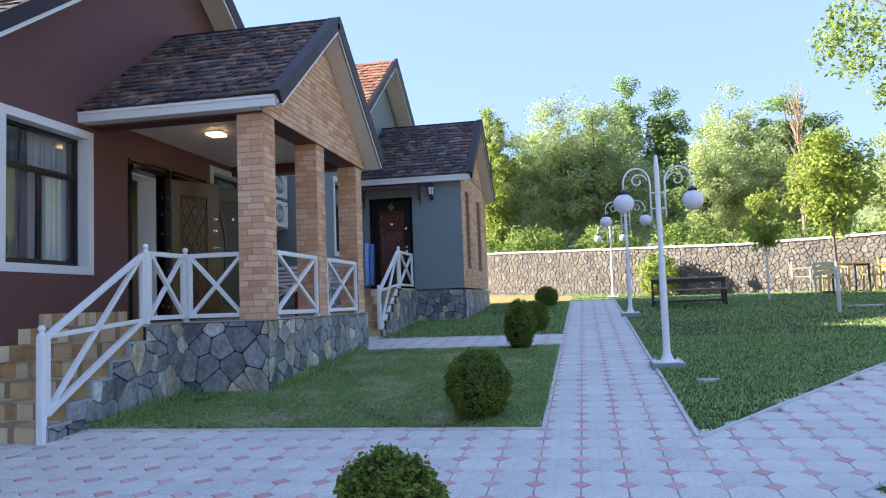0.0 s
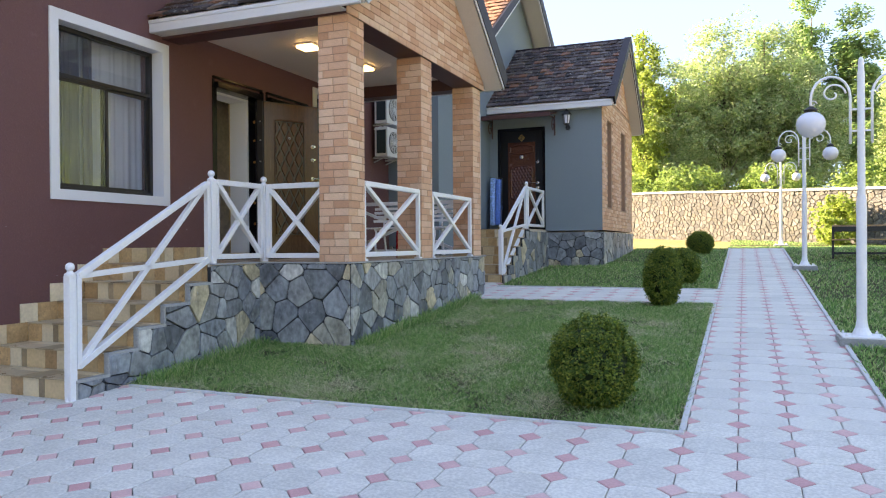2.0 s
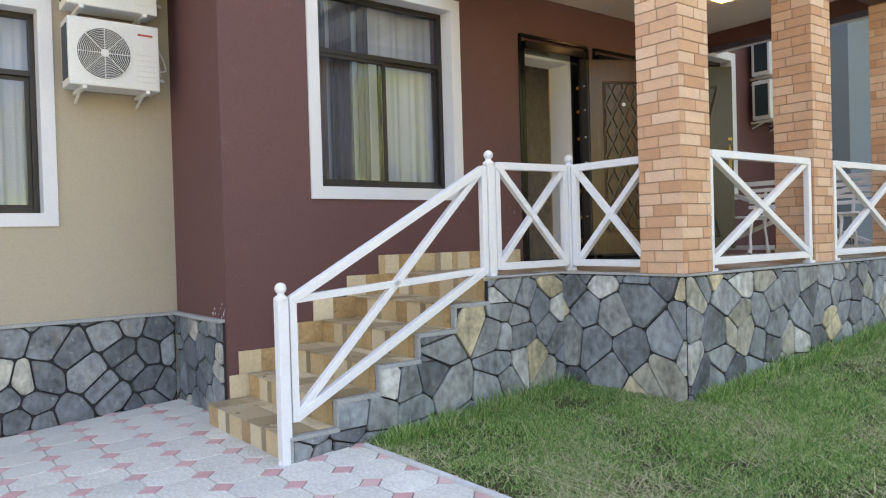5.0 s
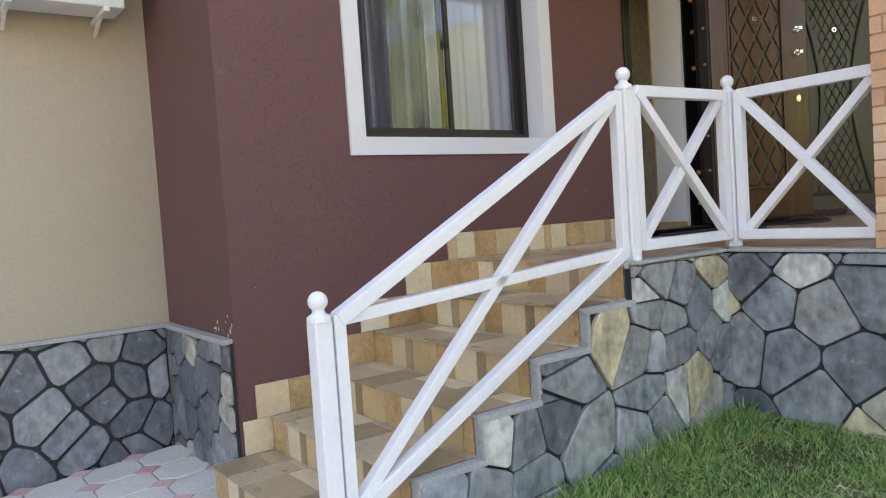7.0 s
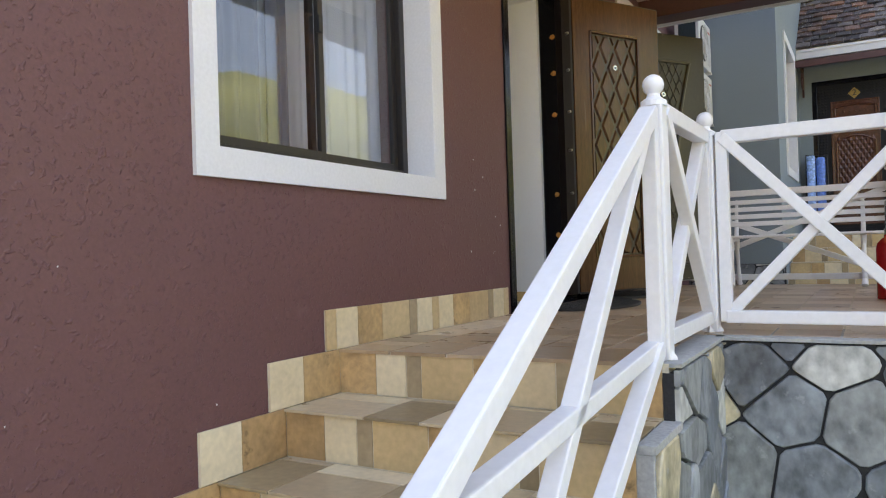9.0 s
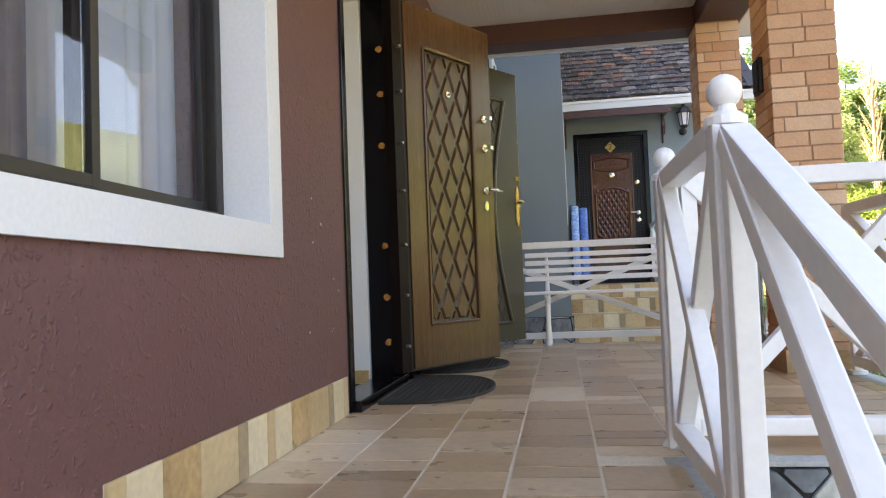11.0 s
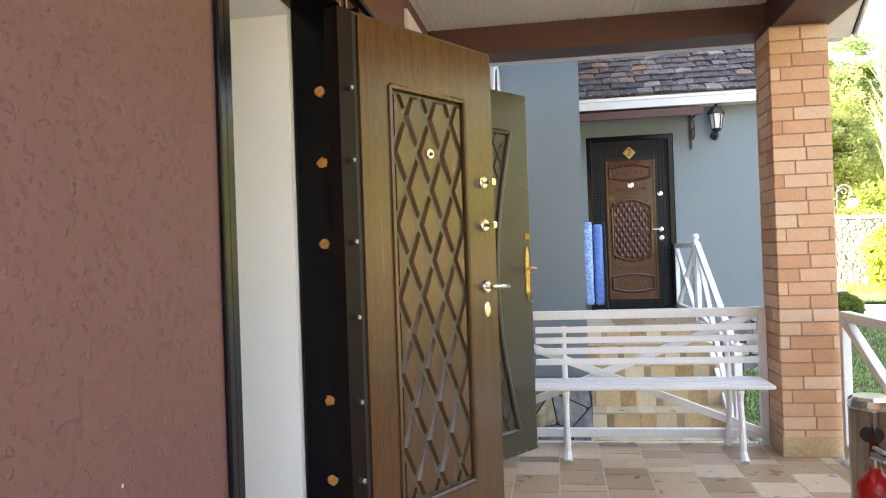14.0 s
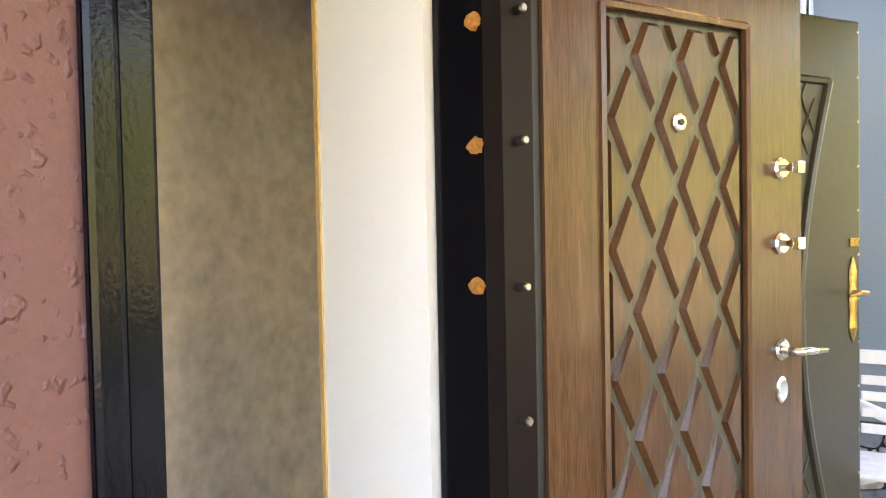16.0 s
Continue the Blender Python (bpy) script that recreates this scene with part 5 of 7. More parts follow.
# leaf with the lozenge panel
L = 0.80
LEAF = leaf_frame((-5.735, 9.615), (-5.378, 10.228))
Z0, Z1 = 1.465, 3.43
door = thing("entrance_door", "open dark brown steel door with a raised lozenge panel", "door")
part("edge_frame", move(boxes((0, 0.02, 0.0, 0.075, Z0, Z1), (L - 0.015, L, 0.0, 0.075, Z0, Z1), (0.02, L - 0.015, 0.0, 0.075, Z1 - 0.012, Z1), (0.02, L - 0.015, 0.0, 0.075, Z0, Z0 + 0.012), (0.005, L, 0.06, 0.08, Z0, Z1), bevel=0.004), LEAF), BLACK_MATT, door, "black steel edge of the leaf")
part("hinge_edge", move(boxes((-0.07, 0.0, -0.004, 0.06, Z0, Z1), bevel=0.003), LEAF), material("plum_black_leaf_edge", (0.008, 0.004, 0.005), 0.4, spec=0.15), door, "black hinge edge with steel pins")
P0, P1, PZ0, PZ1 = 0.165, 0.590, 1.70, 3.20
bm = boxes((0.02, P0, -0.010, 0.02, Z0 + 0.012, Z1 - 0.012), (P1, L - 0.015, -0.010, 0.02, Z0 + 0.012, Z1 - 0.012), (P0, P1, -0.010, 0.02, PZ1, Z1 - 0.012), (P0, P1, -0.010, 0.02, Z0 + 0.012, PZ0))
part("outer_panel", move(bm, LEAF), WOOD, door, "smooth dark brown wood-grain border")
part("inner_panel", move(boxes((P0, P1, 0.004, 0.02, PZ0, PZ1)), LEAF), WOOD_SHEEN, door, "sunk brown panel with groove reflections in its colour")
# moulded rim and raised lozenges between crossing grooves
bm = bmesh.new()
for a, b in (((P0, PZ0), (P1, PZ0)), ((P1, PZ0), (P1, PZ1)), ((P1, PZ1), (P0, PZ1)), ((P0, PZ1), (P0, PZ0))):
    tube(bm, [(a[0], -0.010, a[1]), (b[0], -0.010, b[1])], 0.011, 6)
part("panel_rim", move(bm, LEAF), WOOD, door)
cw = (P1 - P0 - 0.03) / 3
CH = 0.265
for j in range(-11, 3):
    for i in range(-2, 3):
        cx = 0.375 + (i + (0.5 if j % 2 else 0.0)) * cw
        cz = 2.975 + j * CH / 2
        poly = [(cx, cz - CH / 2 + 0.020), (cx + cw / 2 - 0.010, cz), (cx, cz + CH / 2 - 0.020), (cx - cw / 2 + 0.010, cz)]
        poly = clip_rect(poly, P0 + 0.02, P1 - 0.02, PZ0 + 0.02, PZ1 - 0.02)
        if len(poly) < 3:
            continue
        gx, gz = sum(p[0] for p in poly) / len(poly), sum(p[1] for p in poly) / len(poly)
        n = len(poly)
        verts = [LEAF @ Vector((p[0], 0.004, p[1])) for p in poly] + [LEAF @ Vector((gx + 0.80 * (p[0] - gx), -0.009, gz + 0.84 * (p[1] - gz))) for p in poly]
        faces = [(k, (k + 1) % n, n + (k + 1) % n, n + k) for k in range(n)] + [tuple(n + k for k in range(n))]
        raw("lozenge", verts, faces, WOOD, door)
for z in (1.60, 1.86, 2.12, 2.40, 2.65, 2.92, 3.16):
    bm = bmesh.new()
    lathe(bm, [(0.009, 0), (0.009, 0.022), (0.006, 0.026)], (0, 0, 0), 10, plane((-0.035, -0.004, z), (1, 0, 0), (0, -1, 0)))
    part("pin", move(bm, LEAF), STEEL, door, "steel anti-theft pin")


def rose(parent, m, x, z, r, mat, name="lock_rosette", out=0.012, stretch=1.0):
    bm = bmesh.new()
    lathe(bm, [(r, 0), (r, out * 0.6), (r * 0.8, out), (r * 0.3, out)], (0, 0, 0), 18, plane((x, -0.010, z), (1, 0, 0), (0, -1, 0)) @ Matrix.Diagonal((1, stretch, 1, 1)))
    return part(name, move(bm, m), mat, parent, smooth=False)


HX = 0.705
rose(door, LEAF, 0.375, 2.975, 0.020, CHROME, "peephole", 0.008)
bm = bmesh.new()
lathe(bm, [(0.007, 0), (0.007, 0.003)], (0, 0, 0), 12, plane((0.375, -0.019, 2.975), (1, 0, 0), (0, -1, 0)))
part("peephole_lens", move(bm, LEAF), BLACK_MATT, door)
for z, kind in ((2.885, "knob"), (2.71, "knob"), (2.46, "lever"), (2.365, "key")):
    if kind == "key":
        rose(door, LEAF, HX, z, 0.021, CHROME, "keyhole_cover", 0.008, 1.5)
        continue
    rs = rose(door, LEAF, HX, z, 0.026, CHROME, "lock_rosette")
    bm = bmesh.new()
    if kind == "lever":
        tube(bm, [(HX, -0.02, z), (HX, -0.055, z), (HX + 0.03, -0.062, z), (HX + 0.10, -0.060, z - 0.004)], [0.011, 0.010, 0.010, 0.007], 10)
        part("door_handle", move(bm, LEAF), CHROME, rs, "chrome lever handle", True)
    else:
        tube(bm, [(HX, -0.02, z), (HX, -0.05, z)], 0.008, 8)
        box(bm, HX - 0.006, HX + 0.022, -0.062, -0.046, z - 0.014, z + 0.014, 0.003)
        part("thumb_turn", move(bm, LEAF), CHROME, rs)
bm = boxes((L - 0.001, L + 0.012, 0.02, 0.05, 2.35, 2.40), (L - 0.001, L + 0.012, 0.02, 0.05, 2.44, 2.47), bevel=0.002)
part("latch_bolt", move(bm, LEAF), STEEL, door)

# padded second leaf
L2 = 0.905
LEAF2 = leaf_frame((-5.735, 10.665), (-5.215, 11.43))
Z20, Z21 = 1.485, 3.475
pad = thing("entrance_door", "open padded dark olive door with studs and brass handle", "door")
part("leaf", move(boxes((0.0, L2, 0.0, 0.06, Z20, Z21), bevel=0.006), LEAF2), PADDED, pad)
bm = bmesh.new()
arc = [(0.735 - 0.15 * math.sin(math.pi * k / 12), 1.62 + k / 12 * 1.63) for k in range(13)]
tube(bm, [(x, -0.004, z) for x, z in arc], 0.016, 8)
tube(bm, [(0.17, -0.004, 1.62), (0.735, -0.004, 1.62)], 0.014, 6)
tube(bm, [(0.17, -0.004, 3.25), (0.735, -0.004, 3.25)], 0.014, 6)
arc = [(0.17 + 0.15 * math.sin(math.pi * k / 12), 1.62 + k / 12 * 1.63) for k in range(13)]
tube(bm, [(x, -0.004, z) for x, z in arc], 0.016, 8)
part("panel_moulding", move(bm, LEAF2), PADDED, pad, "curved panel moulding")
bm = bmesh.new()
for j in range(24):
    for i in range(8):
        cx, cz = 0.21 + i * 0.07 + (0.035 if j % 2 else 0), 1.67 + j * 0.066
        bow = 0.15 * math.sin(math.pi * (cz - 1.62) / 1.63)
        if not 0.195 + bow < cx - 0.035 < cx + 0.035 < 0.71 - bow:
            continue
        tube(bm, [(cx - 0.035, -0.001, cz - 0.066), (cx, -0.005, cz), (cx + 0.035, -0.001, cz + 0.066)], 0.004, 5)
        tube(bm, [(cx + 0.035, -0.001, cz - 0.066), (cx, -0.005, cz), (cx - 0.035, -0.001, cz + 0.066)], 0.004, 5)
part("quilting", move(bm, LEAF2), PADDED, pad, "quilted diagonal seams")
for r0, out0, mat0, nm0 in ((0.024, 0.008, CHROME, "peephole"), (0.009, 0.012, BLACK_MATT, "peephole_lens")):
    bm = bmesh.new()
    lathe(bm, [(r0, 0), (r0, out0 * 0.6), (r0 * 0.8, out0)], (0, 0, 0), 16, plane((0.455, 0.0, 2.98), (1, 0, 0), (0, -1, 0)))
    part(nm0, move(bm, LEAF2), mat0, pad)
for k in range(13):
    for x, z in ((L2 - 0.012, Z20 + 0.03 + k * 0.16),) + (((0.08 + k * 0.065, Z20 + 0.012), (0.08 + k * 0.065, Z21 - 0.012)) if k < 12 else ()):
        bm = bmesh.new()
        lathe(bm, [(0.0055, 0), (0.004, 0.003)], (0, 0, 0), 7, plane((x, 0.0, z), (1, 0, 0), (0, -1, 0)))
        part("stud", move(bm, LEAF2), CHROME, pad, "small chrome stud")
bm = boxes((0.845, 0.895, -0.006, 0.0, 2.665, 2.695), bevel=0.002)
part("lock_plate", move(bm, LEAF2), BRASS, pad, "small brass lock plate")
bm = bmesh.new()
lathe(bm, [(0.004, -0.15), (0.012, -0.13), (0.02, -0.10), (0.016, -0.05), (0.021, 0), (0.016, 0.05), (0.02, 0.10), (0.012, 0.13), (0.004, 0.155)], (0, 0, 0), 8, Matrix.Translation((0.86, -0.004, 2.47)) @ Matrix.Diagonal((1, 0.45, 1, 1)))
hp = part("handle_plate", move(bm, LEAF2), BRASS, pad, "ornate brass handle plate")
bm = bmesh.new()
tube(bm, [(0.86, -0.01, 2.50), (0.86, -0.06, 2.50), (0.81, -0.065, 2.505), (0.76, -0.06, 2.495)], [0.009, 0.009, 0.009, 0.006], 8)
part("door_handle", move(bm, LEAF2), BRASS, hp, "brass lever handle")

# numbered door of the grey house (faces -y)
nd = thing("entrance_door", "closed black and red-brown carved steel door number two", "door")
YD = 16.22
DC = (DX0 + DX1) / 2
part("frame", boxes((DX0, DX0 + 0.06, YD - 0.03, YD + 0.10, 1.85, 3.92), (DX1 - 0.06, DX1, YD - 0.03, YD + 0.10, 1.85, 3.92), (DX0 + 0.06, DX1 - 0.06, YD - 0.03, YD + 0.10, 3.86, 3.92), bevel=0.006), BLACK, nd)
part("leaf", boxes((DX0 + 0.06, DX1 - 0.06, YD + 0.0, YD + 0.06, 1.87, 3.86)), EMBOSSED, nd, "black embossed sheet")
bm = bmesh.new()
for i in range(23):
    for j in range(50):
        x, z = DX0 + 0.085 + i * 0.0377, 1.90 + j * 0.039
        if DC - 0.305 < x < DC + 0.305 and 1.95 < z < 3.66:
            continue
        if x < DX1 - 0.085:
            vs = [bm.verts.new((x + dx, YD - 0.0005, z + dz)) for dx, dz in ((-0.017, 0), (0, -0.017), (0.017, 0), (0, 0.017))]
            top = bm.verts.new((x, YD - 0.006, z))
            for k in range(4):
                bm.faces.new((vs[k], vs[(k + 1) % 4], top))
part("embossing", bm, EMBOSSED, nd, "small embossed lozenges")
part("carved_panel", boxes((DC - 0.285, DC + 0.285, YD - 0.010, YD, 1.98, 3.63), bevel=0.003), CARVED, nd, "red-brown carved panel")


def arched_rim(name, z0, z1, bulge, half):
    pts = []
    for k in range(17):
        s = -1 + k / 8
        pts.append((DC + half * s, YD - 0.014, z1 + bulge * math.cos(s * math.pi / 2)))
    for k in range(17):
        s = 1 - k / 8
        pts.append((DC + half * s, YD - 0.014, z0 - bulge * math.cos(s * math.pi / 2)))
    pts.append(pts[0])
    bm = bmesh.new()
    tube(bm, pts, 0.017, 8)
    part(name, bm, CARVED, nd)


arched_rim("carved_rim", 3.43, 3.54, 0.035, 0.235)
arched_rim("carved_rim", 2.52, 3.08, 0.08, 0.225)
arched_rim("carved_rim", 2.11, 2.25, 0.035, 0.235)
part("carved_border", boxes((DC - 0.285, DC - 0.262, YD - 0.020, YD - 0.004, 1.98, 3.63), (DC + 0.262, DC + 0.285, YD - 0.020, YD - 0.004, 1.98, 3.63),
                            (DC - 0.262, DC + 0.262, YD - 0.020, YD - 0.004, 3.607, 3.63), (DC - 0.262, DC + 0.262, YD - 0.020, YD - 0.004, 1.98, 2.003), bevel=0.006), CARVED, nd, "raised carved border")
bm = bmesh.new()
for z in (3.485, 2.18):
    for i in range(5):
        lathe(bm, [(0.016, 0), (0.014, 0.008), (0.004, 0.012)], (0, 0, 0), 8, plane((DC - 0.13 + 0.065 * i, YD - 0.010, z), (1, 0, 0), (0, -1, 0)))
part("carved_rosettes", bm, CARVED, nd)
bm = bmesh.new()
for j in range(11):
    for i in range(7):
        x, z = DC - 0.198 + i * 0.066 + (0.033 if j % 2 else 0), 2.50 + j * 0.06
        if abs(x - DC) < 0.20:
            vs = [bm.verts.new((x + dx, YD - 0.0105, z + dz)) for dx, dz in ((-0.03, 0), (0, -0.055), (0.03, 0), (0, 0.055))]
            top = bm.verts.new((x, YD - 0.026, z))
            for k in range(4):
                bm.faces.new((vs[k], vs[(k + 1) % 4], top))
part("carved_lozenges", bm, CARVED, nd, "raised carved lozenges")
bm = bmesh.new()
for z in (3.28, 2.36):
    for s in (-1, 1):
        for k in range(3):
            pts = [(DC + s * (0.05 + 0.055 * k + (0.025 - 0.002 * i) * math.cos(i * 0.7)), YD - 0.014, z + (0.03 - 0.0022 * i) * math.sin(i * 0.7)) for i in range(11)]
            tube(bm, pts, 0.006, 5)
part("carved_scrolls", bm, CARVED, nd, "carved leaf scrolls")
bm = bmesh.new()
prism(bm, [(DC + dx, YD - 0.004, 3.72 + dz) for dx, dz in ((-0.075, 0), (0, -0.075), (0.075, 0), (0, 0.075))], (0, -0.006, 0))
plate = part("number_plate", bm, BRASS, nd, "brass lozenge number plate")
txt = bpy.data.curves.new("number", "FONT")
txt.body, txt.size, txt.extrude, txt.align_x, txt.align_y = "2", 0.11, 0.002, "CENTER", "CENTER"
num = new("number", txt)
num.parent = plate
num.matrix_local = pose(DC, YD - 0.0125, 3.72, 90, 0, 0)
txt.materials.append(BLACK_MATT)
for x, z, r, nm in ((DC, 3.335, 0.040, "peephole"), (DC + 0.335, 3.22, 0.032, "lock_rosette"), (DC + 0.335, 2.80, 0.030, "lock_rosette"), (DC + 0.335, 2.70, 0.032, "lock_rosette")):
    bm = bmesh.new()
    lathe(bm, [(r, 0), (r, 0.008), (r * 0.7, 0.014), (r * 0.2, 0.016)], (0, 0, 0), 16, plane((x, YD - 0.012, z), (1, 0, 0), (0, -1, 0)))
    part(nm, bm, CHROME, nd, "chrome fitting")
bm = bmesh.new()
tube(bm, [(DC + 0.335, YD - 0.02, 2.80), (DC + 0.335, YD - 0.07, 2.80), (DC + 0.23, YD - 0.07, 2.805)], [0.011, 0.011, 0.008], 8)
part("door_handle", bm, CHROME, nd, "chrome lever handle")
for z in (2.2, 3.0, 3.5):
    bm = bmesh.new()
    tube(bm, [(DX0 + 0.055, YD - 0.035, z), (DX0 + 0.055, YD - 0.035, z + 0.12)], 0.012, 8)
    part("hinge", bm, BLACK, nd)


# ---- bare specks where the wall paint has chipped ----
chip_rng = random.Random(31)
maroon = bpy.data.objects["wall_maroon"]
for k in range(11):
    y, z = chip_rng.choice(((6.0, 1.25), (6.2, 1.6), (6.7, 1.5), (7.2, 1.9), (8.4, 2.0), (8.65, 1.9), (8.66, 2.6)))
    y, z, s = y + chip_rng.uniform(-0.12, 0.07), z + chip_rng.uniform(-0.25, 0.25), chip_rng.uniform(0.0015, 0.0042)
    bm = bmesh.new()
    prism(bm, [(WX + 0.0005, y + s * math.cos(a) * chip_rng.uniform(0.5, 1.2), z + s * math.sin(a) * chip_rng.uniform(0.5, 1.5)) for a in [k2 * 1.05 for k2 in range(6)]], (0.0012, 0, 0))
    part("paint_chip", bm, WHITE_TRIM, maroon)

side_wall = bpy.data.objects["wall_maroon_side"]
for k in range(13):
    x, z, s = WX - chip_rng.uniform(0.01, 0.30), 1.16 + abs(chip_rng.gauss(0, 0.06)), chip_rng.uniform(0.004, 0.012)
    bm = bmesh.new()
    prism(bm, [(x + s * math.cos(a) * chip_rng.uniform(0.5, 1.2), 5.8495, z + s * math.sin(a) * chip_rng.uniform(0.6, 1.7)) for a in [k2 * 1.05 for k2 in range(6)]], (0, -0.0012, 0))
    part("paint_chip", bm, WHITE_TRIM, side_wall)


# ---- porch furniture and fittings ----
def bench():
    b = thing("garden_bench", "white painted slatted bench with cast legs on the porch", "bench", (-4.59, 11.57, FLOOR))
    L = 0.64
    for k in range(4):
        part("back_slat", boxes((-L, L, 0.125 + 0.016 * k, 0.143 + 0.016 * k, 0.50 + 0.062 * k, 0.538 + 0.062 * k), bevel=0.006), WHITE, b)
    for k in range(4):
        part("seat_slat", boxes((-L - 0.01, L + 0.01, -0.16 + 0.085 * k, -0.09 + 0.085 * k, 0.398, 0.42), bevel=0.008), WHITE, b)
    for x in (-0.47, 0.47):
        for nm, pts, r in (("front_leg", [(x, -0.13, 0.395), (x, -0.115, 0.33), (x, -0.15, 0.2), (x, -0.145, 0.06), (x, -0.18, 0.012)], [0.022, 0.017, 0.015, 0.02, 0.024]),
                           ("back_leg", [(x, 0.16, 0.395), (x, 0.15, 0.3), (x, 0.19, 0.16), (x, 0.20, 0.06), (x, 0.225, 0.012)], [0.022, 0.017, 0.015, 0.02, 0.024]),
                           ("back_support", [(x, 0.135, 0.39), (x, 0.155, 0.5), (x, 0.205, 0.725)], [0.018, 0.016, 0.013])):
            bm = bmesh.new()
            tube(bm, pts, r, 8)
            part(nm, bm, WHITE, b)
        bm = bmesh.new()
        bar(bm, (x, -0.15, 0.385), (x, 0.19, 0.385), 0.03, 0.02)
        part("seat_bearer", bm, WHITE, b)
    return b


bench()


def door_mat(y0, y1, label):
    m = thing("door_mat", label, "door mat", (-5.745, (y0 + y1) / 2, FLOOR + 0.001), "door mats")
    w, d = (y1 - y0) / 2, 0.46
    outline = [(0, -w), (0.16, -w)] + [(0.16 + (d - 0.16) * math.sin(a), -w * math.cos(a)) for a in [math.pi * k / 18 for k in range(1, 18)]] + [(0.16, w), (0, w)]
    bm = bmesh.new()
    prism(bm, [(x, y, 0) for x, y in outline], (0, 0, 0.006))
    part("base", bm, RUBBER, m)
    bm = bmesh.new()
    pts = [(x * 0.985 + 0.003, y * 0.985, 0.009) for x, y in outline]
    tube(bm, pts + [pts[0]], 0.006, 5)
    part("rim", bm, RUBBER, m)
    verts, faces = [], []
    s = 0.028
    for i in range(int(d / s) + 1):
        for j in range(-int(w / (s * 1.1)), int(w / (s * 1.1)) + 1):
            x, y = 0.02 + i * s, j * s * 1.1 + (s * 0.55 if i % 2 else 0)
            if within(outline, x + 0.012, y) and within(outline, x - 0.008, y) and abs(y) < w - 0.012:
                base = len(verts)
                for rr, z in ((0.0135, 0.006), (0.0125, 0.012), (0.0085, 0.012), (0.008, 0.0065)):
                    verts += [(x + rr * math.cos(a), y + rr * math.sin(a), z) for a in [math.pi * k / 3 for k in range(6)]]
                for r in range(3):
                    faces += [(base + r * 6 + k, base + r * 6 + (k + 1) % 6, base + (r + 1) * 6 + (k + 1) % 6, base + (r + 1) * 6 + k) for k in range(6)]
    raw("rubber_ring_grid", verts, faces, RUBBER, m)["kind"] = "stuff"


door_mat(8.93, 9.83, "dark half-round rubber ring mat before the open door")
door_mat(9.98, 10.75, "second dark half-round rubber ring mat")


def ceiling_lamp(x, y):
    l = thing("ceiling_light", "lit warm square ceiling light in the porch", "ceiling light", (x, y, 3.962), "porch lights")
    part("base", boxes((-0.115, 0.115, -0.115, 0.115, -0.02, 0.0), bevel=0.005), CEIL, l)
    part("diffuser", boxes((-0.105, 0.105, -0.105, 0.105, -0.055, -0.02), bevel=0.012), CEILING_LIGHT, l, "glowing warm diffuser")


ceiling_lamp(-4.82, 9.27)
ceiling_lamp(-4.72, 10.47)


def extinguisher(x, y):
    e = thing("fire_extinguisher", "red fire extinguisher with black hose on the porch floor", "fire extinguisher", (x, y, FLOOR))
    bm = bmesh.new()
    lathe(bm, [(0.070, 0.0), (0.075, 0.01), (0.075, 0.36), (0.066, 0.40), (0.04, 0.43), (0.025, 0.44), (0.025, 0.46)], sides=20)
    part("cylinder", bm, RED, e, smooth=True)
    bm = bmesh.new()
    lathe(bm, [(0.0765, 0.12), (0.0765, 0.125), (0.0765, 0.135)], sides=20)
    part("strap", bm, BLACK_MATT, e)
    bm = bmesh.new()
    lathe(bm, [(0.02, 0.46), (0.022, 0.50), (0.012, 0.51)], sides=12)
    box(bm, -0.012, 0.012, -0.11, 0.02, 0.505, 0.52, 0.003)
    box(bm, -0.010, 0.010, -0.10, 0.0, 0.54, 0.552, 0.003)
    part("valve", bm, STEEL, e, "metal valve and lever")
    bm = bmesh.new()
    tube(bm, [(0.0, 0.02, 0.49), (0.05, 0.06, 0.50), (0.095, 0.05, 0.42), (0.092, 0.02, 0.25), (0.085, 0.0, 0.12)], [0.010, 0.010, 0.010, 0.011, 0.016], 8)
    part("hose", bm, BLACK_MATT, e, "black rubber hose")
    e.scale = (0.86, 0.86, 0.82)


extinguisher(-3.985, 10.05)


def bin_(x, y):
    b = thing("pedal_bin", "steel waste bin with a black opening", "waste bin", (x, y, FLOOR))
    bm = bmesh.new()
    lathe(bm, [(0.10, 0.0), (0.105, 0.01), (0.105, 0.56), (0.108, 0.565)], sides=24)
    part("body", bm, MIRROR_STEEL, b, smooth=True)
    bm = bmesh.new()
    lathe(bm, [(0.108, 0.565), (0.110, 0.575), (0.104, 0.60), (0.085, 0.612)], sides=24)
    part("rim", bm, CHROME, b)
    bm = bmesh.new()
    lathe(bm, [(0.054, -0.03), (0.054, 0.001), (0.045, 0.003)], (0, 0, 0), 24, plane((-0.037, -0.094, 0.475), (1, -0.37, 0), (-0.37, -1, 0)) @ Matrix.Diagonal((1.0, 0.62, 1.0, 1.0)))
    part("opening", bm, BLACK_MATT, b, "round black opening")
    b.scale = (0.76, 0.76, 0.97)


